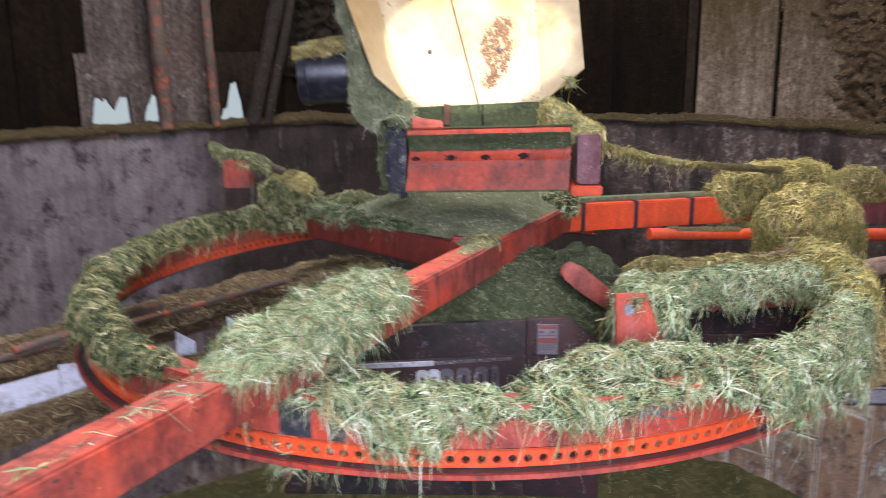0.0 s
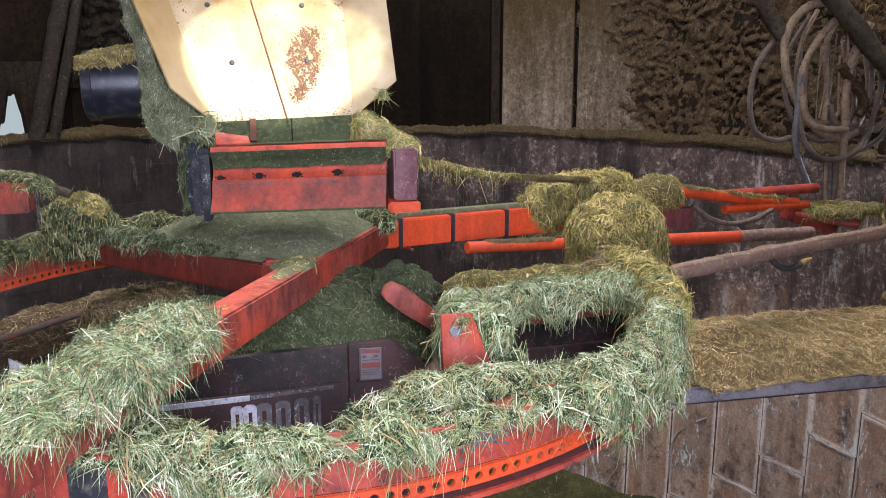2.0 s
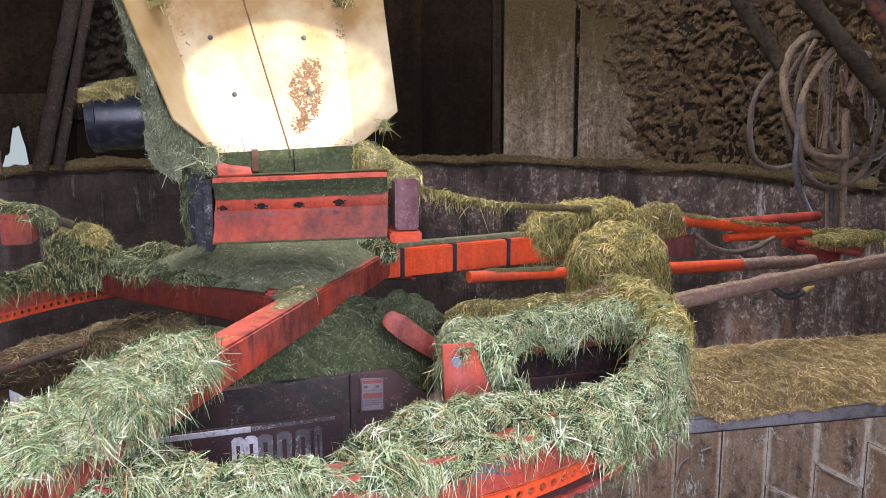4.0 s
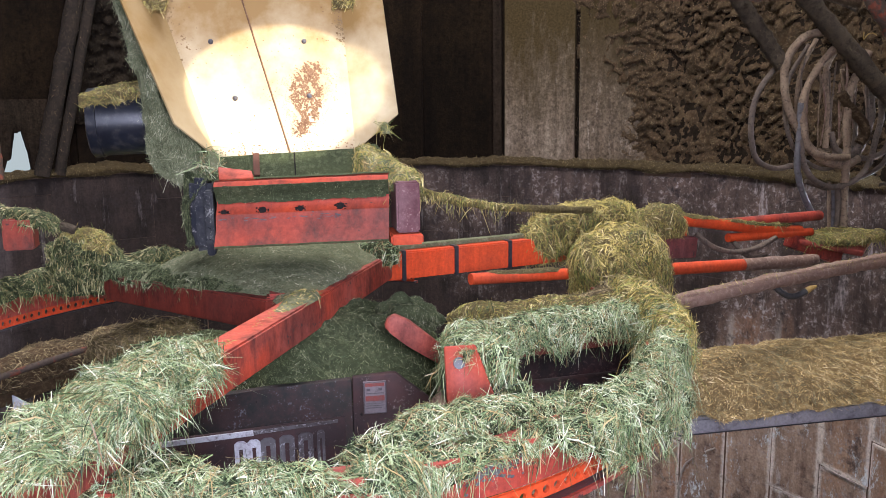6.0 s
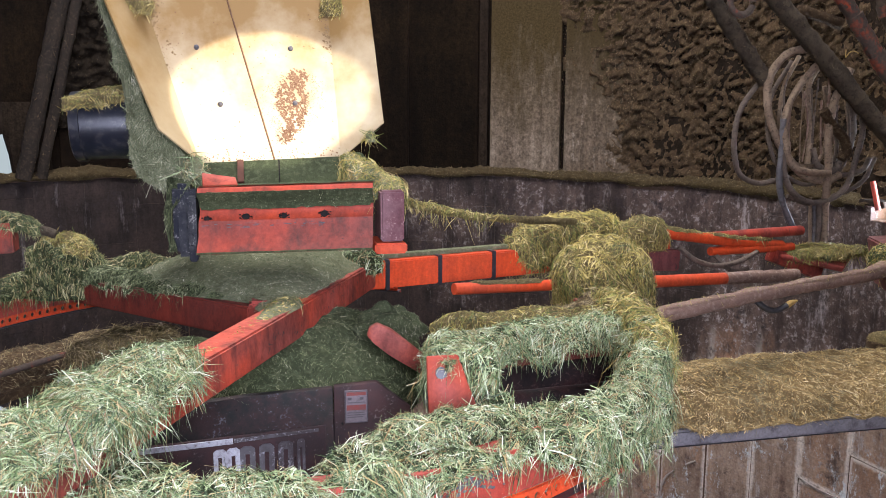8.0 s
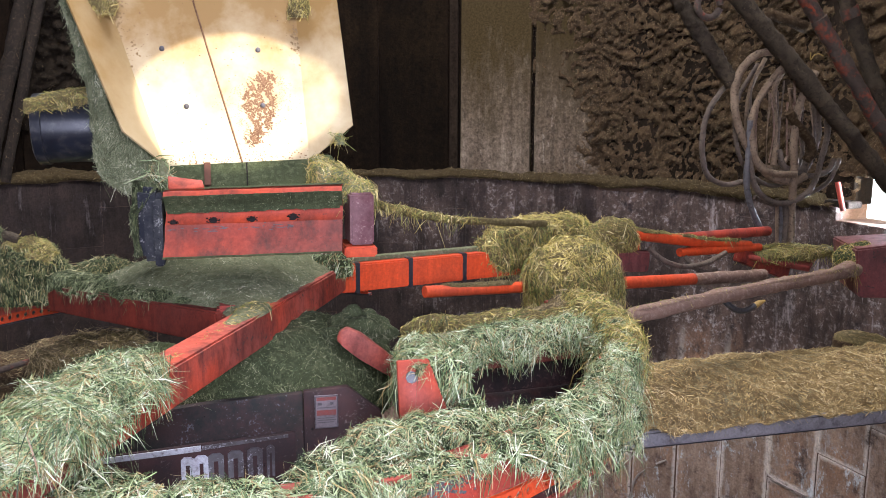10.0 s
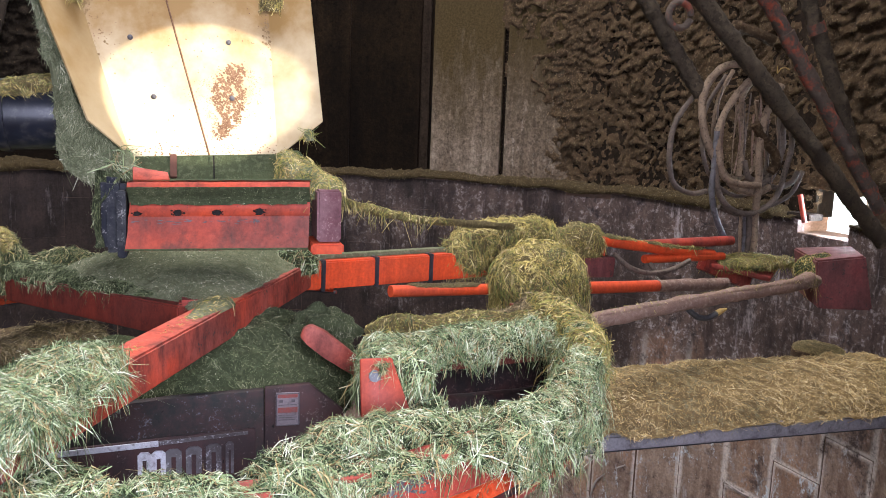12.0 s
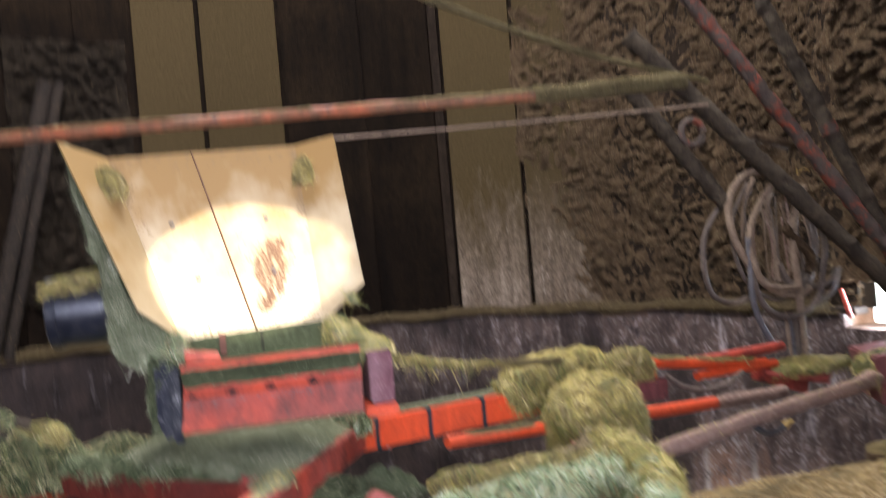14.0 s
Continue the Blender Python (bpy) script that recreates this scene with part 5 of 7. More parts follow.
bm = bmesh.new()
tube(bm, [(-0.424, 0.27, 2.441), (-0.421, 0.27, 2.441), (-0.400, 0.27, 2.442), (-0.399, 0.27, 2.442), (-0.36, 0.27, 2.443), (-0.29, 0.27, 2.445)], [0.072, 0.082, 0.083, 0.079, 0.079, 0.079], 32)
part("motor_body", bm, "blue_black", motor)

# ---- auger arms under the ring ----
deck = thing("conveyor_deck", (1.4, 0.0, 1.6), "steel conveyor deck buried in golden old hay", "conveyor")
bm = bmesh.new()
hexa(bm, [(0.86, -0.19, 1.712), (2.05, -0.135, 1.688), (2.05, 0.26, 1.688), (0.86, 0.20, 1.712),
          (0.86, -0.19, 1.752), (2.05, -0.135, 1.730), (2.05, 0.26, 1.730), (0.86, 0.20, 1.752)], 0.006)
part("deck_plate", bm, "deck_steel", deck)
# Black bar set back under the deck in place of the shadow there.
bm = bmesh.new()
bar(bm, (0.86, -0.09, 1.690), (2.05, -0.035, 1.667), 0.03, 0.04)
part("underdeck_shade_bar", bm, "black_steel", deck)
# Dark box added so that the opening under the side beam stays dark.
infill_casing = thing("infill_casing", (0.6, -0.05, 1.5), "dark grimy casing added to fill the opening under the side beam", "housing")
bm = bmesh.new()
block(bm, (0.38, -0.27, 1.765), (0.80, 0.10, 1.80), 0.006)
part("casing_base", bm, "black_steel", infill_casing)
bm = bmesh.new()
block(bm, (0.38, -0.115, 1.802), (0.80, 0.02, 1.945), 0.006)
part("casing_back", bm, "dark_red", infill_casing, "dark rusty red upright casing")
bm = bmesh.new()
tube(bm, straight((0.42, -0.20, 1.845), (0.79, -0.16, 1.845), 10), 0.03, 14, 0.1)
part("shaft", bm, "dark_red", infill_casing)
disc_cap = thing("bearing_cap", (1.95, 0.34, 1.72), "round cap dusted with old hay", "cap")
bm = bmesh.new()
tube(bm, [(1.975, 0.36, 1.70), (1.975, 0.36, 1.752), (1.975, 0.36, 1.760)], [0.085, 0.085, 0.076], 24)
part("cap_body", bm, "crust", disc_cap)

left_arm = thing("scraper_conveyor", (-0.9, 0.3, 1.6), "hay-covered scraper conveyor with pale flaps", "conveyor")
L0, L1 = Vector((-1.40, -0.37, 1.70)), Vector((-0.315, 0.995, 1.70))
ld = (L1 - L0).normalized()
ls = Vector((ld.y, -ld.x, 0))
bm = bmesh.new()
bar(bm, L0 - ls * 0.10, L1 - ls * 0.10, 0.2, 0.03)
part("arm_plate", bm, "crust", left_arm)
bm = bmesh.new()
tube(bm, straight(L0 - ls * 0.03 + Vector((0, 0, 0.06)), L1 - ls * 0.03 + Vector((0, 0, 0.06)), 12), 0.009, 8, 0.2)
part("arm_rail", bm, "crusted_red", left_arm, "thin rust-red rail")
for s0, s1, tilt in ((0.05, 0.55, 0.0), (0.553, 0.68, -0.01), (0.90, 0.96, -0.035), (1.08, 1.13, -0.03), (1.3, 1.34, -0.03)):
    p0, p1 = L0 + ld * s0, L0 + ld * s1
    bm = bmesh.new()
    hexa(bm, [p0 + ls * 0.005 + Vector((0, 0, -0.07)), p1 + ls * 0.005 + Vector((0, 0, -0.07)), p1 + ls * 0.0 + Vector((0, 0, -0.07)), p0 + Vector((0, 0, -0.07)),
              p0 + ls * 0.005 + Vector((0, 0, 0.012)), p1 + ls * 0.005 + Vector((0, 0, tilt)), p1 + Vector((0, 0, tilt)), p0 + Vector((0, 0, 0.012))])
    part("scraper_flap", bm, "white_flap", left_arm, "pale scraper flap")
bm = bmesh.new()
bar(bm, L0 + ls * 0.06 + Vector((0, 0, -0.10)), L1 + ls * 0.06 + Vector((0, 0, -0.10)), 0.12, 0.03)
part("lower_plate", bm, "crust", left_arm)
bm = bmesh.new()
tube(bm, straight((-1.06, -0.13, 1.82), (-0.80, 0.14, 1.85), 6), 0.011, 10, 0.1)
part("tie_rod", bm, "crusted_red", left_arm, "rusty tie rod")

bracket = thing("hanger_bracket", (-0.64, 0.44, 2.1), "rust-red hanger bracket on the ring", "bracket")
bm = bmesh.new()
block(bm, (-0.69, 0.41, 2.118), (-0.617, 0.47, 2.20), 0.004)
part("bracket_body", bm, "dusty_orange", bracket)
bm = bmesh.new()
tube(bm, curve_pts([(-0.74, 0.44, 2.245), (-0.68, 0.44, 2.215), (-0.60, 0.44, 2.19), (-0.52, 0.44, 2.16)], 14), 0.012, 8, 0.3)
part("bracket_rod", bm, "crusted_pipe", bracket)

# ---- lines, pipes and the coil ----
cross_bar = thing("cross_bar", (0.4, 0.35, 2.88), "orange tube crossing above the chute, dusted with chaff", "tube")
bm = bmesh.new()
tube(bm, straight((-0.75, 0.44, 2.874), (0.86, 0.31, 2.914), 20), 0.0165, 10, 0.12)
part("tube_body", bm, "rusty_orange", cross_bar)
bm = bmesh.new()
tube(bm, straight((0.84, 0.31, 2.914), (1.30, 0.30, 2.935), 10), 0.023, 10, 0.3)
part("tube_sleeve", bm, "hay_base_old", cross_bar, "sleeve caked in chaff")

thin_cable = thing("thin_cable", (0.8, 0.33, 2.8), "thin grey steel cable", "cable")
bm = bmesh.new()
tube(bm, curve_pts([(0.24, 0.315, 2.822), (0.8, 0.32, 2.842), (1.40, 0.345, 2.872)], 16), 0.004, 6)
part("strand", bm, "cable", thin_cable)

rope = thing("hay_caked_rope", (1.0, 0.25, 3.0), "pale rope caked with chaff running up from the pipes", "rope")
bm = bmesh.new()
tube(bm, curve_pts([(0.30, 0.0, 3.20), (0.484, 0.061, 3.112), (0.95, 0.25, 3.02), (1.46, 0.43, 2.955)], 30), 0.0085, 8, 0.4)
part("strand", bm, "hay_base_old", rope)

drag_rope = thing("sagging_cable", (0.6, 0.45, 2.1), "sagging cable coated with hanging old hay", "cable")
bm = bmesh.new()
ROPE = [(0.30, 0.37, 2.26), (0.395, 0.398, 2.232), (0.488, 0.424, 2.203), (0.611, 0.459, 2.176), (0.80, 0.51, 2.155), (0.95, 0.55, 2.14)]
tube(bm, curve_pts(ROPE, 30), 0.0105, 8, 0.3)
part("strand", bm, "hay_base_old", drag_rope)


def leaning_pipe(name, p0, p1, r, mat, label, bands=()):
    ob = thing(name, tuple(Vector(p1)), label, "pipe", "suspension pipes")
    bm = bmesh.new()
    tube(bm, straight(p0, p1, 160), r, 18, 0.28, seed=r * 90)
    part("pipe_body", bm, mat, ob)
    for s in bands:
        bm = bmesh.new()
        a, b = Vector(p0).lerp(Vector(p1), s), Vector(p0).lerp(Vector(p1), s + 0.03)
        tube(bm, [a, b], r * 1.16, 14, 0.15)
        part("collar", bm, "crusted_red", ob)
    length = (Vector(p1) - Vector(p0)).length
    hay("pipe_crust", tube_grid([p0, tuple(Vector(p0).lerp(Vector(p1), 0.5)), p1], r * 0.97, 90, 15, r * 0.22, r * 90), "crumbs of silage stuck on the slanting pipe",
        mat, "straw_crust", int(length * r * (30000 if mat == "crusted_pipe" else 9000)), (0.004, 0.012), width=0.0014, hang=0.5, lift=0.4, seed=int(r * 1e4), category="silage crust")
    return ob


leaning_pipe("suspension_pipe", (1.50, 0.99, 3.24), (2.575, 0.76, 2.04), 0.032, "crusted_pipe", "thick slanting pipe crusted with black silage")
leaning_pipe("suspension_pipe", (1.72, 0.96, 3.40), (2.58, 0.80, 2.16), 0.027, "crusted_red", "slanting red pipe with worn paint", (0.35, 0.47, 0.58))
leaning_pipe("suspension_pipe", (1.98, 0.92, 3.45), (2.50, 0.82, 2.27), 0.027, "crusted_pipe", "slanting pipe crusted brown", (0.5,))
leaning_pipe("suspension_pipe", (1.50, 1.02, 3.05), (1.83, 0.95, 2.58), 0.028, "crusted_pipe", "short stub pipe crusted with silage")
bm = bmesh.new()
ring_clamp = thing("ring_clamp", (1.70, 0.95, 2.88), "small grimy ring clamp on the slanting pipe", "clamp")
tube(bm, curve_pts([(1.70 + 0.045 * math.cos(a), 0.93, 2.86 + 0.045 * math.sin(a)) for a in np.linspace(0, 6.0, 14)], 30), 0.013, 8)
part("ring", bm, "crusted_red", ring_clamp)

pipe_stub = thing("pipe_stub", (1.95, 0.95, 2.85), "short tan crusted stub between the slanting pipes", "pipe")
bm = bmesh.new()
tube(bm, curve_pts([(1.95, 0.97, 2.845), (2.02, 0.95, 2.825), (2.11, 0.93, 2.79)], 24), 0.02, 12, 0.35)
part("pipe_body", bm, "crust", pipe_stub)
twine = thing("twine", (2.13, 0.9, 2.66), "stray end of orange baler twine on the cables", "twine")
bm = bmesh.new()
tube(bm, curve_pts([(2.115, 0.90, 2.70), (2.117, 0.90, 2.672), (2.126, 0.895, 2.688), (2.142, 0.89, 2.694), (2.162, 0.89, 2.686)], 20), 0.0022, 6)
part("strand", bm, "straw_twine", twine)
hose_loop = thing("hose_loop", (1.38, 0.12, 1.93), "black hose loop with a yellow tip under the brace pipe", "hose")
bm = bmesh.new()
tube(bm, curve_pts([(1.30, 0.13, 1.985), (1.325, 0.12, 1.962), (1.35, 0.12, 1.946), (1.38, 0.12, 1.944), (1.41, 0.12, 1.958)], 26), 0.0085, 10)
hose_body = part("hose_body", bm, "dark_hose", hose_loop)
bm = bmesh.new()
tube(bm, [(1.407, 0.12, 1.956), (1.42, 0.12, 1.963), (1.438, 0.12, 1.968)], [0.0095, 0.008, 0.003], 10)
part("tip", bm, "straw_twine", hose_body, "yellow tip")

post = thing("red_post", (2.66, 1.36, 2.04), "short red post beside the gap", "post")
bm = bmesh.new()
tube(bm, straight((2.664, 1.375, 2.165), (2.672, 1.335, 2.04), 3), 0.012, 10)
part("post_body", bm, "red", post)
ledge_bar = thing("gap_sill", (2.7, 1.2, 2.05), "grimy dark sill at the gap", "sill")
bm = bmesh.new()
bar(bm, around(78.5, 2.80, 2.058), around(81.3, 2.80, 2.058), 0.09, 0.03)
part("sill_board", bm, "sooty_pipe", ledge_bar)

coil = thing("cable_coil", (1.98, 0.95, 2.15), "hanging coil of muddy grey cables and hoses", "cable")
LOOPS = (("dark_cable", 0.0115, 0.96, [(1.86, 2.61), (1.79, 2.55), (1.73, 2.47), (1.71, 2.38), (1.72, 2.30), (1.75, 2.24), (1.82, 2.21), (1.89, 2.22)]),
         ("cable", 0.0165, 0.91, [(2.03, 2.70), (1.97, 2.70), (1.90, 2.685), (1.84, 2.62), (1.82, 2.54), (1.825, 2.46), (1.86, 2.37), (1.91, 2.30), (1.98, 2.24), (2.07, 2.22), (2.13, 2.24)]),
         ("cable", 0.0145, 0.89, [(2.05, 2.69), (2.01, 2.65), (1.96, 2.59), (1.91, 2.52), (1.88, 2.45), (1.88, 2.36), (1.91, 2.28), (1.98, 2.255), (2.07, 2.25)]),
         ("cable", 0.0125, 0.93, [(2.06, 2.68), (2.04, 2.64), (2.01, 2.58), (2.01, 2.49), (2.02, 2.39), (2.0, 2.28)]),
         ("dark_cable", 0.0125, 0.90, [(1.88, 2.46), (1.875, 2.36), (1.89, 2.24), (1.94, 2.17), (2.02, 2.14), (2.10, 2.16), (2.16, 2.21), (2.20, 2.30), (2.23, 2.41), (2.20, 2.54)]),
         ("dark_cable", 0.019, 0.94, [(2.19, 2.56), (2.21, 2.45), (2.21, 2.38), (2.18, 2.31), (2.13, 2.25), (2.05, 2.27)]),
         ("dark_cable", 0.012, 0.92, [(2.02, 2.34), (2.04, 2.28), (2.09, 2.25), (2.18, 2.24), (2.25, 2.26), (2.28, 2.30)]),
         ("dark_cable", 0.010, 0.95, [(1.94, 2.16), (2.04, 2.13), (2.14, 2.16), (2.21, 2.18), (2.28, 2.22), (2.33, 2.30)]),
         ("cable", 0.0095, 0.97, [(1.98, 2.68), (1.93, 2.56), (1.91, 2.42), (1.94, 2.31), (2.02, 2.27), (2.10, 2.31), (2.13, 2.44), (2.10, 2.57)]),
         ("dark_cable", 0.009, 0.98, [(1.96, 2.66), (1.88, 2.52), (1.87, 2.36), (1.93, 2.25), (2.05, 2.20), (2.16, 2.28), (2.18, 2.42)]))
rng = random.Random(3)
for mat, r, y, pts in LOOPS:
    bm = bmesh.new()
    tube(bm, curve_pts([(x, y + 0.02 * math.sin(5 * x + 9 * z), z) for x, z in pts], 120), r * 0.88, 12, 0.17, seed=r * 90 + y)
    part("loop", bm, mat, coil)
for pts, r, mat in (([(2.13, 2.63), (2.10, 2.57), (2.07, 2.50), (2.06, 2.39), (2.07, 2.26), (2.07, 2.14), (2.08, 1.96)], 0.0145, "cable"),
                    ([(1.87, 2.45), (1.87, 2.34), (1.87, 2.22), (1.90, 2.12), (1.96, 2.02)], 0.0115, "grey_steel"),
                    ([(2.005, 2.16), (2.01, 2.07), (2.02, 1.96)], 0.0065, "cable"), ([(2.02, 2.15), (2.03, 2.06), (2.03, 1.95)], 0.0055, "grey_steel"), ([(2.04, 2.15), (2.05, 2.06), (2.045, 1.96)], 0.011, "dark_cable"),
                    ([(2.03, 2.48), (2.08, 2.42), (2.13, 2.37), (2.14, 2.33), (2.12, 2.30)], 0.019, "crust")):
    bm = bmesh.new()
    tube(bm, curve_pts([(x, 0.885, z) for x, z in pts], 60), r, 10, 0.18, seed=r * 70)
    part("tail", bm, mat, coil)
for mat, r, y, pts in LOOPS[1:5]:
    hay("cable_crust", tube_grid([(x, y + 0.02 * math.sin(5 * x + 9 * z), z) for x, z in pts], r * 0.78, 70, 9, 0.0, r * 100), "crumbs of old chaff stuck on the cable loops", mat, "straw_brown", 520,
        (0.004, 0.013), width=0.0012, hang=0.6, lift=0.5, seed=int(r * 1e5), category="silage crust")
# frayed strands hanging inside the loops
for k in range(16):
    x0, z0 = 1.90 + 0.018 * k + rng.uniform(-0.01, 0.01), 2.60 - 0.004 * abs(k - 6) + rng.uniform(-0.08, 0.06)
    drop, sway = rng.uniform(0.14, 0.34), rng.uniform(-0.05, 0.03)
    bm = bmesh.new()
    tube(bm, curve_pts([(x0, 0.93, z0), (x0 + sway * 0.7, 0.92, z0 - drop * 0.5), (x0 + sway * 0.4 + rng.uniform(-0.02, 0.02), 0.92, z0 - drop)], 22), rng.choice((0.0022, 0.003, 0.0042)), 6, 0.35, seed=k)
    part("strand", bm, rng.choice(("cable", "rusty_pipe", "dark_cable")), coil)

# rods and peeling paint on the wall behind the ring's far side
for a0, a1, z0, r, mat in ((-40.7, -40.0, 2.06, 0.045, "crusted_red"), (-34.6, -33.6, 2.06, 0.03, "crusted_red"), (-19.9, -28.8, 2.06, 0.045, "sooty_pipe"), (-18.3, -26.8, 2.06, 0.03, "sooty_pipe")):
    ob = thing("wall_pipe", tuple(around(a1, 2.74, z0)), "grimy pipe standing against the silo wall", "pipe", "wall pipes")
    bm = bmesh.new()
    tube(bm, [around(a1 + (a0 - a1) * f, 2.74, z0 + 1.6 * f) for f in np.linspace(0, 1, 24)], r, 10, 0.2)
    part("pipe_body", bm, mat, ob)
    hay("pipe_crust", tube_grid([around(a1 + (a0 - a1) * f, 2.74, z0 + 1.6 * f) for f in (0, 0.5, 1)], r * 0.97, 70, 13, r * 0.2, r * 50), "crumbs of silage stuck on the wall pipe",
        mat, "straw_crust", int(r * 24000), (0.008, 0.024), width=0.0024, hang=0.5, lift=0.4, seed=int(r * 1e4), category="silage crust")

# ---- ledge, crust and staves of the silo ----
def ledge_at(a, f):
    """A place on the silage that lies on the ledge: from its sagging front lip (f = 0) to where it climbs the upper wall (f = 1)."""
    q = around(a, 1.0, 0) * 6
    lump = 1 + 0.75 * noise.noise(q * 1.1) + 0.45 * noise.noise(q * 3.1)
    thin = 0.35 if 77 < a < 91 else 1.0
    sag = 0.004 + 0.028 * thin * max(0.0, 0.35 + 1.1 * noise.noise(q * 1.4 + Vector((9, 0, 0))) + 0.5 * noise.noise(q * 4.3))
    z = 2.05 - sag * max(0.0, 1 - f * 5) + thin * 0.030 * lump * math.sin(math.pi * min(0.75 * f + 0.02, 1)) ** 0.6 + 0.02 * f * thin
    return around(a, R_LOW - 0.016 + 0.145 * max(f - 0.12, 0) / 0.88 - 0.01 * math.sin(math.pi * min(f * 3, 1)), z)


for a0, a1 in ((-100, 79.9), (86.2, 112)):
    ledge_grid = np.array([[ledge_at(a, f) for f in (0.0, 0.05, 0.1, 0.16, 0.25, 0.36, 0.5, 0.65, 0.8, 0.92, 1.0)] for a in np.arange(a0, a1, 0.3)])
    hay("ledge_silage", lumpy(ledge_grid[:, ::-1], 0.012, 26.0, 4.0), "uneven line of old brown silage lying on the wall ledge", "ledge", "straw_brown", int(95 * (a1 - a0)), (0.006, 0.024),
        width=0.0017, hang=0.6, lift=0.35, seed=70, category="silage")


def crust_sheet(name, a0, a1, z0, z1, depth, label, cells=0.0095, seed=0.0, rise=None, mat="crust"):
    """Lumpy crust stuck on the upper wall, with a ragged edge that thins out."""
    na = int((a1 - a0) / 180 * math.pi * R_UP / cells)
    nz = int((z1 - z0) / cells)
    rows = []
    for i in range(na + 1):
        row = []
        for j in range(nz + 1):
            a, z = a0 + (a1 - a0) * i / na, z0 + (z1 - z0) * j / nz
            p = around(a, R_UP, z)
            edge = min(i, na - i) / na * 5.0, min(j, nz - j) / nz * 4.0
            e = min(1.0, edge[0] * 1.6 + 0.7 * noise.noise(p * 4 + Vector((seed, 0, 0))) + 0.5 * noise.noise(p * 13), (edge[1] if z > 2.5 and j < nz / 2 and z0 > 2.2 else 9) * 1.2 + 0.8 * noise.noise(p * 4 + Vector((0, seed, 0))) + 0.6 * noise.noise(p * 13))
            warp = Vector((noise.noise(p * 9), noise.noise(p * 9 + Vector((7, 0, 0))), noise.noise(p * 9 + Vector((0, 7, 0))))) * 0.05
            q = Vector(((p.x + warp.x) * 17, (p.y + warp.y) * 17, (p.z + warp.z) * 22 + seed))
            puff = min(1.0, 2.3 * max(0.0, noise.noise(q * 1.15) + 0.08))
            flake = min(1.0, 2.2 * max(0.0, noise.noise(q * 2.3 + Vector((3, 0, 0))) + 0.05))
            h = 0.08 + 0.4 * max(noise.noise(p * 4.5), -0.2) + 0.62 * puff + 0.5 * flake + 0.34 * noise.noise(p * 46) + 0.3 * noise.noise(p * 88)
            if rise:
                e = min(e, (z - rise[0] - rise[1] * (a - a0)) * 3 + 0.6 * noise.noise(p * 5) + 0.7 * noise.noise(p * 16))
            h *= min(1.0, 0.45 + 0.55 * max(0.0, (z - 2.12) / 0.3)) * (0.8 + 0.75 * noise.noise(p * 2.6 + Vector((seed, 4, 0))))
            out = depth * min(e, 1) * max(h, 0.02) if e > 0 else -0.026
            row.append(around(a, R_UP + 0.004 - out, z - 0.55 * max(out, 0.0)))
        rows.append(row)
    count = int((a1 - a0) * (z1 - z0) * 700 * (0.0105 / cells))
    return hay(name, np.array(rows), label, mat, "straw_crust", count if mat == "crust" else count // 6, (0.005, 0.017), width=0.0030, hang=0.3, lift=0.6, seed=int(seed) + 60, category="silage crust")


crust_sheet("wall_crust", 45.5, 80.3, 2.075, 3.9, 0.036, "rough dark brown silage crust stuck to the wall", seed=2.0)
crust_sheet("wall_crust", 39.4, 53, 2.1, 3.95, 0.036, "rough dark brown silage crust stuck to the wall", seed=5.0, rise=(2.85, -0.062))
crust_sheet("wall_crust", 85.7, 112, 2.075, 3.9, 0.075, "rough dark brown silage crust stuck to the wall", cells=0.016, seed=8.0)
crust_sheet("wall_crust", -24, -10, 2.35, 3.95, 0.05, "rough dark brown silage crust stuck to the wall", cells=0.014, seed=11.0, mat="dark_crust")

crust_sheet("wall_crust", 78.0, 95, 2.19, 3.9, 0.05, "rough dark brown silage crust above the gap", cells=0.014, seed=14.0)

# ragged sheet of crust that hangs over the daylight gaps in the far wall
GAP_EDGE = ((-49.5, 2.03), (-48.4, 2.03), (-48.0, 2.13), (-47.6, 2.245), (-46.2, 2.245), (-45.3, 2.18), (-44.6, 2.245), (-43.6, 2.25), (-43.3, 2.03), (-42.0, 2.03),
            (-41.7, 2.14), (-40.6, 2.26), (-39.9, 2.24), (-39.6, 2.03), (-33.0, 2.03), (-32.4, 2.09), (-31.4, 2.17), (-30.8, 2.30), (-30.0, 2.32), (-29.5, 2.2), (-29.2, 2.03), (-25, 2.03))
for k0, k1, crust_mat in ((0, 166, "upper_grey"), (165, 246, "upper_mid")):
    bm = bmesh.new()
    prev = None
    for k in range(k0, k1):
        a = -49.5 + 0.1 * k
        z = float(np.interp(a, [g[0] for g in GAP_EDGE], [g[1] for g in GAP_EDGE]))
        if z > 2.05:
            z += 0.02 * noise.noise(Vector((a * 1.9, 0, 0))) + 0.012 * noise.noise(Vector((a * 6.1, 3, 0)))
        bulge = 0.02 * noise.noise(Vector((a * 0.6, 5, 0)))
        col = [bm.verts.new(around(a, R_UP + r + bulge * s, zz)) for r, zz, s in ((0.02, z, 0), (-0.004, z + 0.004, 0), (-0.016, min(z + 0.09, 2.36), 1), (-0.012, 2.42, 1), (0.0, 2.5, 0.3), (0.02, 2.5, 0))]
        if prev:
            for i in range(6):
                bm.faces.new((prev[i], prev[(i + 1) % 6], col[(i + 1) % 6], col[i]))
        prev = col
    tagged(part("hanging_crust", bm, crust_mat), "ragged crust hanging over daylight gaps in the wall", "silage crust", kind="structure")


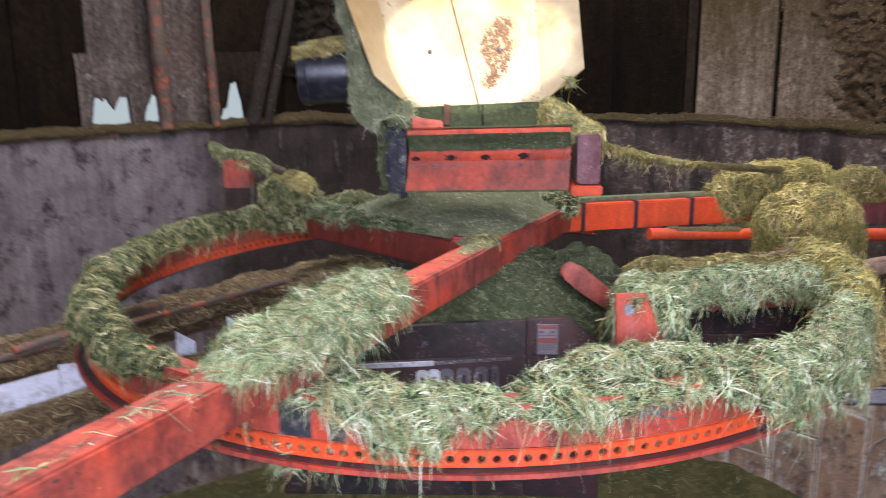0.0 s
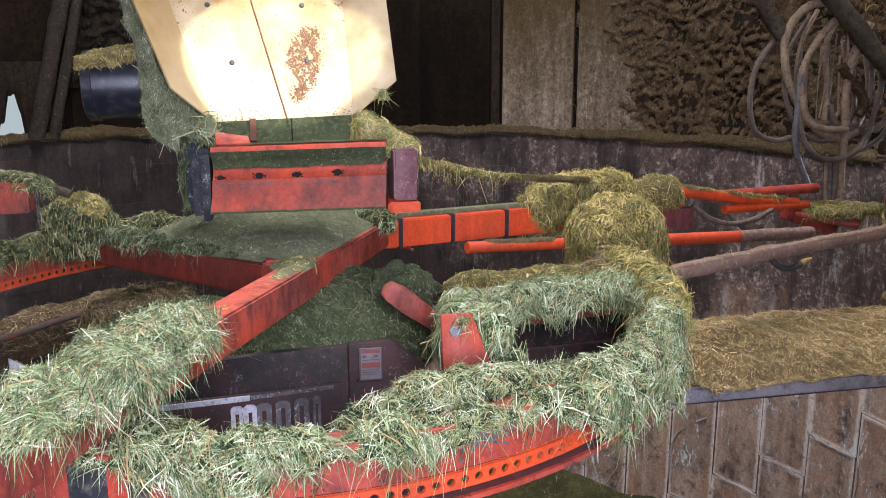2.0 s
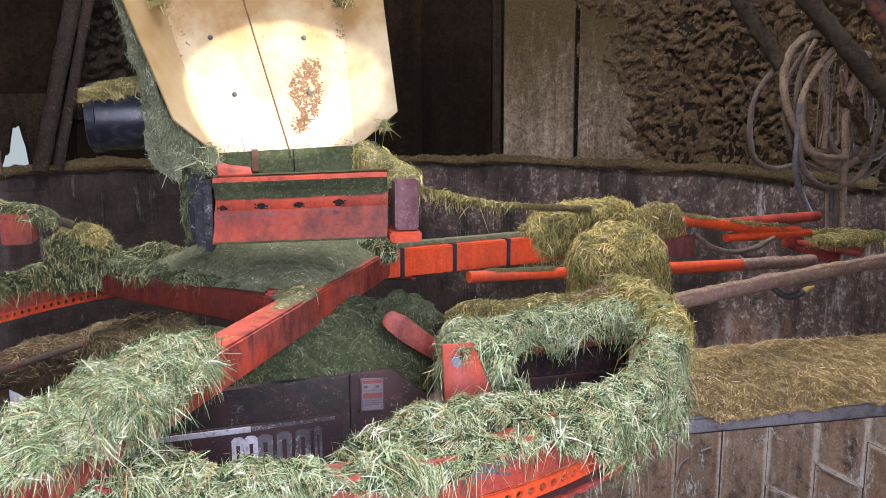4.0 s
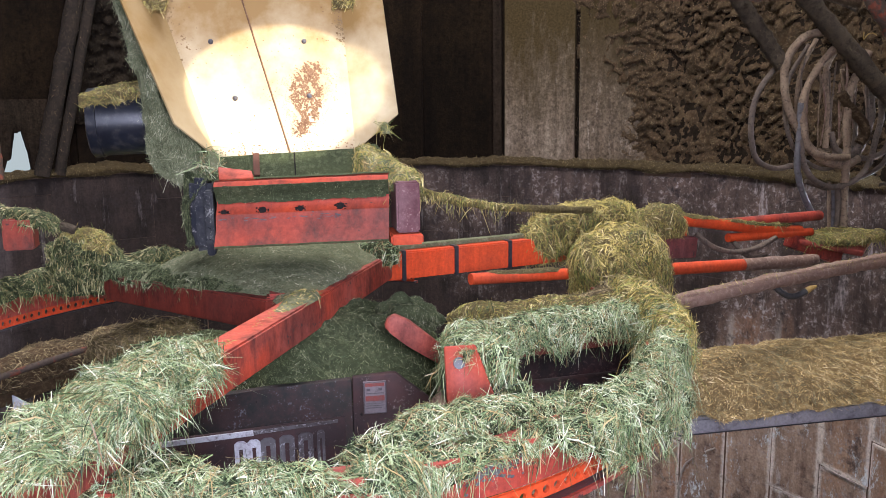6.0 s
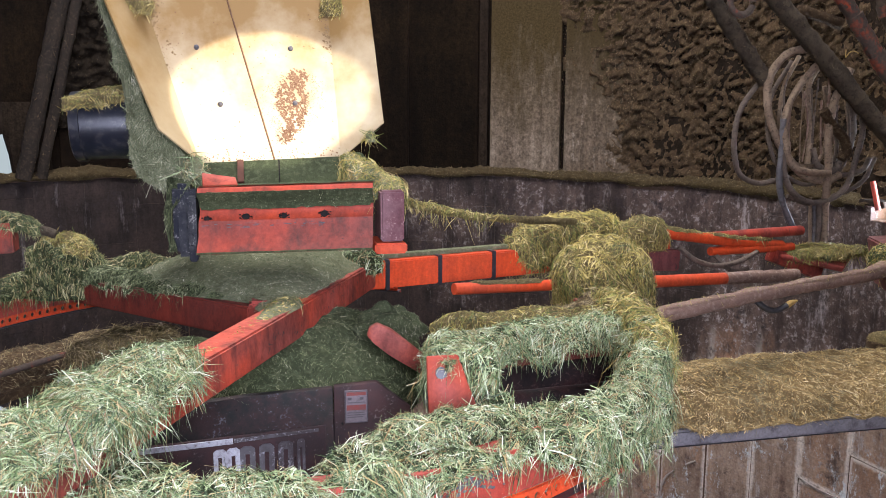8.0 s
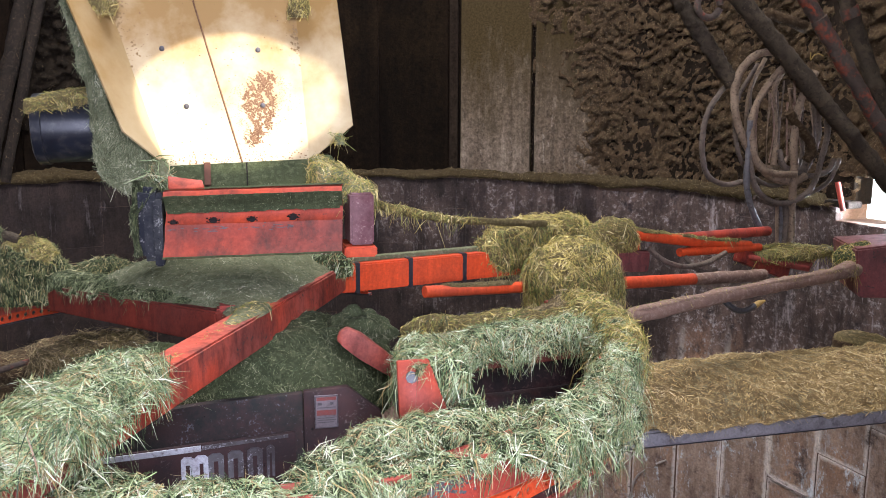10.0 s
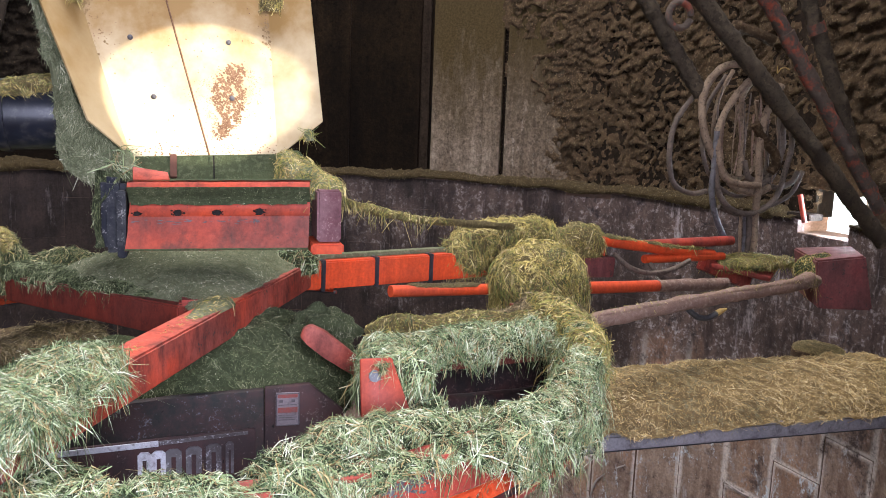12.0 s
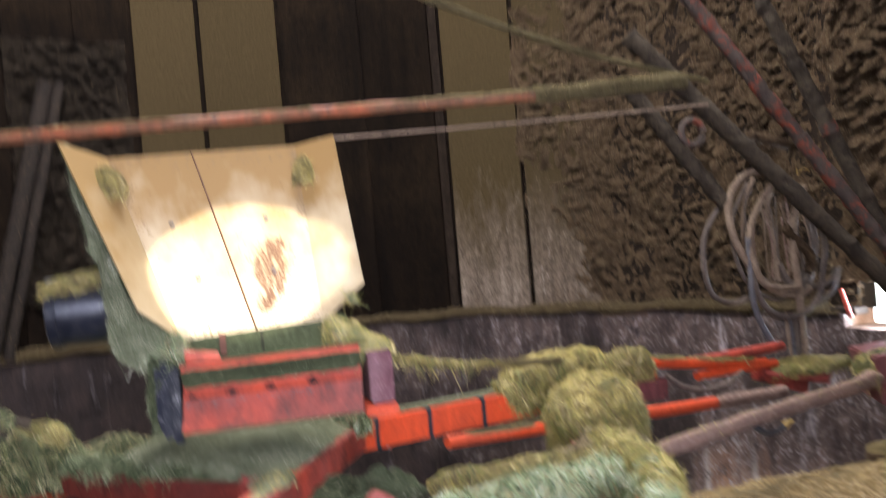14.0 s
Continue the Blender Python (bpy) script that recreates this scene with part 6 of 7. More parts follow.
# ---- hay heaps ----
def ring_path(a0, a1, n, r=RING_R + 0.002, z=RING_Z + 0.12):
    return [ring_at(a0 + (a1 - a0) * k / (n - 1), r, z) for k in range(n)]


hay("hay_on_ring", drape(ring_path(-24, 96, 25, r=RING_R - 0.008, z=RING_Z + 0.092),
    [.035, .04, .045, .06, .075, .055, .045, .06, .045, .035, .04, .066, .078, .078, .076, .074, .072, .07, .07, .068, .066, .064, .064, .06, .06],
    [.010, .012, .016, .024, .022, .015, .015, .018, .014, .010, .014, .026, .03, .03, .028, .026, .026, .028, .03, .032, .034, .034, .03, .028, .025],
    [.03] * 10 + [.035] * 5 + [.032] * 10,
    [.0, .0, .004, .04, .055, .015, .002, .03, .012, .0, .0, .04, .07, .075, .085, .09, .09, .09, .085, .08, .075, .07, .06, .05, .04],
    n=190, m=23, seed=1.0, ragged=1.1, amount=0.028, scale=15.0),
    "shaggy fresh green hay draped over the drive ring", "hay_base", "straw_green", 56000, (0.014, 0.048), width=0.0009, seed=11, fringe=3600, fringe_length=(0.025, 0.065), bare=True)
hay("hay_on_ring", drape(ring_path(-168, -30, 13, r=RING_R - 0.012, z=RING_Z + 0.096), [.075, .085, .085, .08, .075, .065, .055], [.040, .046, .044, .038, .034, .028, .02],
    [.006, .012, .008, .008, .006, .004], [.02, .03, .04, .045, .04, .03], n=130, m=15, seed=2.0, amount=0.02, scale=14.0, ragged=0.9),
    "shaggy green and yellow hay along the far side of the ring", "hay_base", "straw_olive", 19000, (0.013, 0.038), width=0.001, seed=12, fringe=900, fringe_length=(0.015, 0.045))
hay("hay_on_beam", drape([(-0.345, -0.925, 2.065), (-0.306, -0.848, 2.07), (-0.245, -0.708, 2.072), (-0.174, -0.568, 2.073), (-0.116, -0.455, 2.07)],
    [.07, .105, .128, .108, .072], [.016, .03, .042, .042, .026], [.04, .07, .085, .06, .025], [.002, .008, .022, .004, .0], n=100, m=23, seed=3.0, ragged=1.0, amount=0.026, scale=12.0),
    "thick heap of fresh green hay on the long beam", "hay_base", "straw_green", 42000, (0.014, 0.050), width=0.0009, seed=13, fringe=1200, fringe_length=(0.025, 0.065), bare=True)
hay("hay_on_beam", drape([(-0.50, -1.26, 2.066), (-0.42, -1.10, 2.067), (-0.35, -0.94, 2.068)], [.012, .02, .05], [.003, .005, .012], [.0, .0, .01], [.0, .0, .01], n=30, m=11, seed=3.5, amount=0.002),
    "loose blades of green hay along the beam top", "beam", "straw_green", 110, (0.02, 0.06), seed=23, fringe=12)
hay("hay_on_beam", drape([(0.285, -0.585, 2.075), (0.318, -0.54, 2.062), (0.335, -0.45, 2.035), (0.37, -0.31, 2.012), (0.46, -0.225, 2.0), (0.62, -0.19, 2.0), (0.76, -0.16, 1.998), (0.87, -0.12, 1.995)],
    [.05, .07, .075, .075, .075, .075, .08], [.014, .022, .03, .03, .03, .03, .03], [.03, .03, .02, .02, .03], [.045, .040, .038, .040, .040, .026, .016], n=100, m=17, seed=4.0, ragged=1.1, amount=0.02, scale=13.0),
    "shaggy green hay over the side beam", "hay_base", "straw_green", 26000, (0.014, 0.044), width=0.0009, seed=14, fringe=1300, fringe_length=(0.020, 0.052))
hay("hay_heap", mound((0.965, 0.62, 2.045), 0.245, 0.085, 0.10, 16, seed=5.0, amount=0.03, skirt=0.6, scale=12), "golden-green heap of drying hay on the torque arm", "hay_base_old", "straw_mixed", 11000, (0.018, 0.055), width=0.0011, seed=15, hang=0.95)
hay("hay_heap", mound((0.965, 0.628, 2.098), 0.21, 0.07, 0.056, 16, seed=5.3, amount=0.016, skirt=0.3, scale=14), "lighter golden crown on the heap", "hay_base_old", "straw_gold", 5200, (0.014, 0.045), width=0.0011, seed=57)
hay("hay_heap", mound((0.962, 0.345, 1.975), 0.155, 0.11, 0.14, 16, seed=6.0, amount=0.024, skirt=0.75, scale=12), "rounded golden-green clump of drying hay on the side tube", "hay_base_old", "straw_mixed", 11000, (0.018, 0.06), width=0.0011, seed=16, hang=1.0)
hay("hay_heap", mound((0.958, 0.348, 2.035), 0.135, 0.095, 0.09, 16, seed=6.2, amount=0.016, skirt=0.2, scale=14), "lighter golden crown on the clump", "hay_base_old", "straw_gold", 5200, (0.014, 0.045), width=0.0011, seed=58)
hay("hay_heap", mound((0.84, 0.07, 1.945), 0.20, 0.10, 0.07, 28, seed=6.5, amount=0.02), "old yellow hay banked behind the side beam", "hay_base_old", "straw_brown", 6000, (0.02, 0.045), seed=26)
hay("hay_on_rope", drape([(x, y, z + 0.004) for x, y, z in ROPE[:5]], [.035, .028, .024, .022, .016], [.02, .010, .008, .008, .006], [.012, .016, .01, .01, .006], [.012, .016, .01, .01, .006], n=40, m=11, seed=7.0, amount=0.006),
    "old hay hanging from the sagging cable", "hay_base_old", "straw_mixed", 1600, (0.012, 0.03), hang=0.95, seed=17, fringe=160, fringe_length=(0.02, 0.05))
hay("hay_on_plate", mound((2.025, 0.84, 1.957), 0.20, 0.085, 0.026, 4, seed=8.0, amount=0.014), "green hay on the gusset plate", "hay_base_old", "straw_mixed", 3400, (0.02, 0.04), seed=18)
hay("hay_on_plate", mound((2.03, 0.47, 2.005), 0.07, 0.07, 0.05, 30, seed=8.5, amount=0.015), "tuft of hay at the end box", "hay_base", "straw_mixed", 1200, (0.015, 0.04), seed=28)
hay("hay_on_deck", drape([(0.86, 0.01, 1.760), (1.1, 0.02, 1.756), (1.4, 0.045, 1.750), (1.75, 0.05, 1.745), (2.05, 0.07, 1.740)], [.395, .40, .40, .40, .395], [.05, .058, .062, .062, .055], [.0] * 5, [.004, .008, .006, .006, .004], n=110, m=29, seed=9.0, amount=0.016, scale=11.0, close=True),
    "golden brown old hay lying on the conveyor deck", "deck_mat", "straw_deck", 44000, (0.008, 0.025), width=0.0013, hang=0.25, lift=0.32, seed=19)
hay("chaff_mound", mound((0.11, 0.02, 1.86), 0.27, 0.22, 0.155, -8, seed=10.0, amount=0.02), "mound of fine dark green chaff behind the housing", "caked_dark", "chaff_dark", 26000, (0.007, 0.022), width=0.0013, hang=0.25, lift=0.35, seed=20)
hay("chaff_mound", sheet_between([(-0.36, 0.36, 2.032), (-0.285, 0.275, 2.040), (-0.21, 0.175, 2.046), (-0.14, 0.085, 2.052), (-0.065, 0.0, 2.058), (-0.02, -0.06, 2.058), (-0.005, -0.10, 2.056)],
    [(0.30, 0.36, 2.066), (0.25, 0.28, 2.066), (0.21, 0.19, 2.066), (0.165, 0.10, 2.066), (0.12, 0.01, 2.066), (0.085, -0.06, 2.064), (0.06, -0.11, 2.062)], n=48, m=30, amount=0.006, bulge=0.095),
    "smooth bank of grey-green chaff under the guard plate", "caked", "chaff", 17000, (0.005, 0.018), width=0.0014, hang=0.2, lift=0.28, seed=21, stray=0.02)
hay("hay_tuft", mound((-0.535, 0.555, 2.045), 0.095, 0.07, 0.075, 0, seed=11.0, amount=0.03, scale=13.0, skirt=1.0), "shaggy green hay hanging over the ring joint", "hay_base", "straw_olive", 6000, (0.012, 0.036), width=0.0009, seed=22, hang=0.95)
hay("hay_tuft", mound((-0.515, 0.545, 2.098), 0.07, 0.05, 0.042, -15, seed=11.4, amount=0.016, scale=14.0, skirt=0.4), "sun-dried golden cap on the ring joint's hay", "hay_base_old", "straw_mixed", 3000, (0.010, 0.030), width=0.0009, seed=62)
hay("hay_on_rod", drape([(-0.73, 0.437, 2.242), (-0.68, 0.437, 2.217), (-0.61, 0.44, 2.195), (-0.545, 0.445, 2.172)], [.04, .045, .05, .06], [.012, .014, .018, .02], [.02] * 4, [.02, .03, .02, .02], n=34, m=11, seed=36.0, amount=0.008, ragged=0.9), "green and yellow hay lying on the bracket rod", "hay_base", "straw_olive", 1900, (0.010, 0.03), width=0.0009, seed=63, fringe=120, fringe_length=(0.012, 0.035))
hay("hay_on_cross_beam", drape([(-0.53, 0.65, 2.022), (-0.36, 0.43, 2.036), (-0.22, 0.25, 2.05), (-0.13, 0.13, 2.06), (-0.06, 0.035, 2.064)], [.075, .085, .08, .065, .04], [.024, .024, .018, .012, .005], [.012] * 4, [.016, .018, .014, .008, .0], n=80, m=15, seed=12.0, amount=0.012, scale=16.0, ragged=1.2),
    "dark green hay along the cross beam", "hay_base", "chaff_dark", 9500, (0.010, 0.030), width=0.0009, seed=24, fringe=450, fringe_length=(0.010, 0.028))
hay("hay_on_motor", drape([(-0.435, 0.262, 2.50), (-0.36, 0.262, 2.51), (-0.285, 0.262, 2.52)], [.11, .115, .11], [.014, .018, .02], [.012] * 3, [.02, .025, .015], n=26, m=13, seed=13.0, amount=0.008, close=True),
    "golden-brown hay lying on the motor", "hay_base_old", "straw_mixed", 2200, (0.010, 0.026), seed=25)
hay("hay_on_neck", drape([(0.19, 0.045, 2.375), (0.235, 0.0, 2.35), (0.275, -0.045, 2.325), (0.305, -0.075, 2.31)], [.07, .075, .07, .05], [.02, .022, .02, .014], [.05, .04, .03, .02], [.05, .04, .03, .02], n=36, m=13, seed=14.0, amount=0.010),
    "golden hay sliding off the neck onto the side box", "caked", "straw_mixed", 2600, (0.012, 0.034), seed=27, fringe=120)
hay("hay_tuft", mound((-0.135, 0.045, 2.35), 0.022, 0.022, 0.035, 0, seed=15.0, amount=0.01), "straggling tuft at the chute corner", "caked", "straw_green", 160, (0.03, 0.06), seed=31, stray=0.3)
hay("hay_tuft", mound((0.252, 0.045, 2.418), 0.012, 0.012, 0.02, 0, seed=15.2, amount=0.004), "wisp of hay on the chute wing", "caked", "straw_mixed", 50, (0.02, 0.05), seed=39, stray=0.3)
hay("hay_tuft", mound((-0.270, 0.168, 2.712), 0.050, 0.018, 0.055, -20, seed=15.5, amount=0.014), "clump of golden hay caught in the upper chute fold", "hay_base_old", "straw_gold", 1700, (0.006, 0.024), width=0.001, seed=32)
hay("hay_tuft", mound((0.180, 0.172, 2.718), 0.026, 0.016, 0.052, 0, seed=15.7, amount=0.012), "clump of golden hay caught in the upper chute fold", "hay_base_old", "straw_gold", 1000, (0.006, 0.024), width=0.001, seed=33)
hay("caked_chaff", sheet_between([(-.36, .20, 2.82), (-.32, .17, 2.64), (-.283, .14, 2.45), (-.278, .12, 2.365), (-.25, .11, 2.325), (-.20, .10, 2.298)],
    [(-.345, .175, 2.82), (-.285, .135, 2.64), (-.225, .09, 2.47), (-.18, .08, 2.41), (-.15, .07, 2.365), (-.155, .065, 2.31)], n=46, m=16, amount=0.014),
    "thick grey-green chaff caked on the blower housing", "caked", "chaff", 14000, (0.006, 0.020), width=0.0014, lift=0.35, seed=40, fringe=160, fringe_length=(0.015, 0.035))
hay("hay_on_arm", drape([L0 + ld * s - ls * 0.12 + Vector((0, 0, 0.015)) for s in (0.0, 0.45, 0.9, 1.3, 1.74)], [.22, .22, .2, .2, .2], [.05, .06, .05, .06, .05], [.02] * 5, [.0] * 5, n=60, m=15, seed=16.0, amount=0.018),
    "brown hay along the scraper conveyor", "crust", "straw_brown", 10000, (0.015, 0.04), seed=34)
hay("hay_on_arm", drape([L0 + ld * s + ls * 0.07 + Vector((0, 0, -0.085)) for s in (0.0, 0.45, 0.9, 1.3, 1.74)], [.12, .12, .12, .12, .12], [.03, .03, .03, .03, .03], [.0] * 5, [.02] * 5, n=50, m=13, seed=17.0, amount=0.014),
    "old hay on the lower plate of the conveyor", "crust", "straw_brown", 5000, (0.015, 0.04), seed=35)
hay("hay_heap", mound((-0.42, 0.72, 1.755), 0.17, 0.09, 0.05, 20, seed=18.0, amount=0.03), "straggly brown heap of hay beyond the ring", "hay_base_old", "straw_brown", 2600, (0.03, 0.08), seed=36, stray=0.35)
hay("chaff_mound", mound((-0.22, 0.30, 1.78), 0.25, 0.2, 0.10, 0, seed=19.0, amount=0.02), "fine dark chaff beside the hub", "caked_dark", "chaff_dark", 4000, (0.012, 0.03), seed=37)
hay("chaff_tuft", mound((0.275, -0.07, 2.0), 0.072, 0.06, 0.055, 0, seed=20.0, amount=0.026, scale=14.0), "tuft of chaff behind the short leg", "caked_dark", "chaff", 2600, (0.004, 0.013), width=0.001, seed=38)


hay("hay_heap", mound((1.225, 0.675, 2.062), 0.115, 0.07, 0.075, 16, seed=21.0, amount=0.015, skirt=0.5), "small brown-green clump of hay at the arm's outer end", "hay_base_old", "straw_mixed", 3000, (0.012, 0.035), width=0.001, seed=41)
hay("hay_on_ring", drape(ring_path(58, 97, 9, z=RING_Z + 0.112), [.06, .08, .085, .08, .07], [.02, .03, .034, .034, .026], [.02] * 5, [.02, .04, .045, .035, .02], n=60, m=17, seed=1.4, amount=0.016, scale=13.0),
    "sun-dried golden hay on top of the ring hay", "hay_base_old", "straw_mixed", 5500, (0.02, 0.055), seed=42, fringe=300)
hay("hay_tuft", mound((0.352, -0.578, 2.055), 0.030, 0.022, 0.03, -15, seed=22.0, amount=0.014, skirt=1.0), "green hay hanging over the upright plate", "hay_base", "straw_green", 900, (0.02, 0.05), seed=43, hang=0.95)
hay("hay_on_beam", drape([(-0.145, -0.50, 2.066), (-0.09, -0.39, 2.066), (-0.02, -0.24, 2.067), (0.035, -0.12, 2.070), (0.07, -0.045, 2.073)], [.035, .02, .03, .06, .06], [.006, .001, .002, .008, .012], [.0] * 5, [.004, .0, .0, .004, .006], n=50, m=11, seed=23.0, amount=0.003),
    "crumbs of golden chaff on the beam top", "caked", "straw_mixed", 520, (0.008, 0.03), seed=44, fringe=24)
hay("hay_tuft", mound((0.255, 0.345, 2.085), 0.06, 0.05, 0.035, 0, seed=24.0, amount=0.01, skirt=1.0), "green hay at the foot of the torque arm", "hay_base", "straw_green", 900, (0.015, 0.04), seed=45)
hay("hay_on_beam", drape([(0.56, 0.325, 2.012), (0.66, 0.352, 2.004), (0.80, 0.392, 1.994)], [.028, .03, .03], [.005, .006, .006], [.0] * 3, [.004] * 3, n=30, m=9, seed=25.0, amount=0.003),
    "dusty chaff on the side tube", "hay_base_old", "straw_brown", 260, (0.005, 0.016), seed=46)
hay("hay_on_pipe", drape([(0.84, -0.13, 2.022), (1.32, 0.11, 2.010), (1.80, 0.31, 2.003), (1.95, 0.39, 2.0)], [.026, .026, .03, .05], [.003, .003, .006, .02], [.0, .0, .004, .03], [.004, .004, .012, .05], n=70, m=9, seed=26.0, amount=0.005),
    "thin crust of chaff on the brace pipe", "rusty_pipe", "straw_mixed", 750, (0.006, 0.025), seed=47, fringe=130, fringe_length=(0.015, 0.045))
hay("caked_chaff", sheet_between([(-0.152, 0.100, 2.352), (-0.155, 0.085, 2.335), (-0.16, 0.058, 2.300)], [(0.247, 0.100, 2.360), (0.245, 0.08, 2.34), (0.24, 0.03, 2.300)], n=14, m=44, amount=0.005),
    "green chaff caked on the chute neck", "caked_dark", "chaff", 2600, (0.003, 0.010), width=0.0012, hang=0.3, seed=49)
hay("caked_chaff", sheet_between([(-0.202, 0.09, 2.335), (-0.206, 0.07, 2.26), (-0.20, 0.05, 2.17)], [(-0.14, 0.0, 2.332), (-0.185, -0.004, 2.26), (-0.178, -0.004, 2.18)], n=20, m=14, amount=0.006),
    "chaff stuck on the gearbox", "caked_dark", "chaff_dark", 900, (0.006, 0.02), seed=50)
hay("hay_on_plate", mound((1.975, 0.36, 1.758), 0.082, 0.082, 0.018, 0, seed=29.0, amount=0.006, skirt=0.1), "old hay lying on the round cap", "hay_base_old", "straw_old", 1600, (0.005, 0.018), width=0.0009, seed=51)
hay("hay_heap", drape([(0.40, 0.10, 1.955), (0.55, 0.06, 1.965), (0.72, 0.0, 1.975), (0.84, -0.06, 1.985)], [.07, .09, .10, .09], [.02, .03, .035, .03], [.03] * 4, [.04] * 4, n=40, m=15, seed=30.0, amount=0.016), "golden brown hay behind the side beam", "hay_base_old", "straw_mixed", 3500, (0.01, 0.035), seed=52)
hay("hay_on_tube", drape([(-0.74, 0.438, 2.886), (-0.2, 0.395, 2.899), (0.4, 0.347, 2.913), (0.86, 0.31, 2.926), (1.28, 0.30, 2.955)], [.022, .024, .024, .03, .045], [.003, .004, .004, .007, .012], [.0, .0, .0, .004, .02], [.0, .0, .002, .006, .02], n=90, m=9, seed=31.0, amount=0.005),
    "golden chaff lying on the crossing tube", "hay_base_old", "straw_old", 2600, (0.005, 0.02), width=0.001, seed=53, fringe=60, fringe_length=(0.015, 0.035))
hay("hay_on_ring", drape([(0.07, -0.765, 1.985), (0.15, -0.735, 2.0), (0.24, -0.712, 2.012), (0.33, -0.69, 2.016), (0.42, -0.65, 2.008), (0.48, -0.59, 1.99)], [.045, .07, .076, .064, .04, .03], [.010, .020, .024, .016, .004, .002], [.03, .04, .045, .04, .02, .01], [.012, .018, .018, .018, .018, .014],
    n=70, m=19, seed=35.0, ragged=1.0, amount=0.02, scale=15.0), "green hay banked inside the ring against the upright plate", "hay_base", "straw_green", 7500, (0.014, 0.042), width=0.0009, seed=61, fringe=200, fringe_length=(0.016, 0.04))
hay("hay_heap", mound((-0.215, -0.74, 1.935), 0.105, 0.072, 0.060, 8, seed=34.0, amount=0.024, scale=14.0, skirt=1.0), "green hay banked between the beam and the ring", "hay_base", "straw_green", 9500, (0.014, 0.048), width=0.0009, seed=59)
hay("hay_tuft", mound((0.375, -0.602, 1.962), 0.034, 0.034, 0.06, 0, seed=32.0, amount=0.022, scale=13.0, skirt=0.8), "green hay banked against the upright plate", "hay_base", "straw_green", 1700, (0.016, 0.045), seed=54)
floor_grid = np.array([[around(a, r_, -0.225 + 0.09 * noise.noise(around(a, r_, 0) * 1.8) + 0.06 * noise.noise(around(a, r_, 0) * 5.0) + (0.05 if r_ > 2.6 else 0.0)) for r_ in np.linspace(0.2, 2.76, 44)] for a in np.arange(-20, 130, 2.0)])
hay("floor_silage", floor_grid, "loose dark green silage lying on the silo floor", "floor", "chaff_dark", 8000, (0.02, 0.07), width=0.0032, hang=0.1, lift=0.35, seed=55, category="silage")
hay("hay_on_brace", drape([(1.28, 0.652, 2.098), (1.45, 0.696, 2.071), (1.60, 0.735, 2.046), (1.80, 0.79, 2.02)], [.035, .026, .03, .03], [.010, .005, .007, .006], [.004] * 4, [.008, .0, .006, .004], n=50, m=9, seed=33.0, amount=0.006),
    "thin drying hay along the outer braces", "hay_base_old", "straw_mixed", 700, (0.01, 0.03), seed=56, fringe=30, fringe_length=(0.015, 0.035))
hay("hay_on_casing", mound((0.60, -0.17, 1.80), 0.20, 0.06, 0.04, 0, seed=27.0, amount=0.02), "dark loose hay on the infill casing", "caked_dark", "chaff_dark", 3800, (0.02, 0.05), seed=48, stray=0.15)


# ---- staves of the round wall ----
def stave_mesh(name, w, h, t, material, c=0.002):
    bm = bmesh.new()
    back = [bm.verts.new(p) for p in ((-w / 2, t, -h / 2), (w / 2, t, -h / 2), (w / 2, t, h / 2), (-w / 2, t, h / 2))]
    edge = [bm.verts.new(p) for p in ((-w / 2, c, -h / 2), (w / 2, c, -h / 2), (w / 2, c, h / 2), (-w / 2, c, h / 2))]
    face = [bm.verts.new(p) for p in ((-w / 2 + c, 0, -h / 2 + c), (w / 2 - c, 0, -h / 2 + c), (w / 2 - c, 0, h / 2 - c), (-w / 2 + c, 0, h / 2 - c))]
    bm.faces.new(face)
    for k in range(4):
        j = (k + 1) % 4
        bm.faces.new((face[k], edge[k], edge[j], face[j]))
        bm.faces.new((edge[k], back[k], back[j], edge[j]))
    bmesh.ops.recalc_face_normals(bm, faces=bm.faces)
    me = bpy.data.meshes.new(name)
    bm.to_mesh(me)
    bm.free()
    me.materials.append(M[material])
    return me


rng = random.Random(9)
STEP = 6.0
h_low = 0.78
w_low = 2 * R_LOW * math.sin(radians(STEP / 2)) - 0.0008
full = stave_mesh("stave", w_low - 0.010, h_low - 0.010, 0.045, "lower_wall", 0.004)
close_set = stave_mesh("stave", w_low, h_low - 0.001, 0.045, "lower_wall", 0.0008)
for k in range(60):
    a = k * STEP - 0.9
    shift = (0.53 + 0.236 * (k - 10)) % h_low
    for r in range(-1, 4):
        low = max(-0.62 + shift + h_low * r, -0.62)
        top = min(-0.62 + shift + h_low * (r + 1), 1.983 if k == 14 else 2.046)
        if top - low < 0.05 or 162 < a < 198 and top > 1.3:
            continue
        if top - low > h_low - 0.001:
            me = full if top < 1.15 else close_set
        else:
            me = stave_mesh("stave_cut", w_low, top - low - 0.002, 0.045, "lower_wall", 0.0008)
        ob = new("stave", me)
        ob.parent = wall_lower
        p = around(a, R_LOW - 0.004 + rng.uniform(-0.0008, 0.001), (low + top) / 2)
        ob.matrix_basis = pose(p.x, p.y, p.z, rng.uniform(-0.1, 0.1), rng.uniform(-0.1, 0.1), -a)
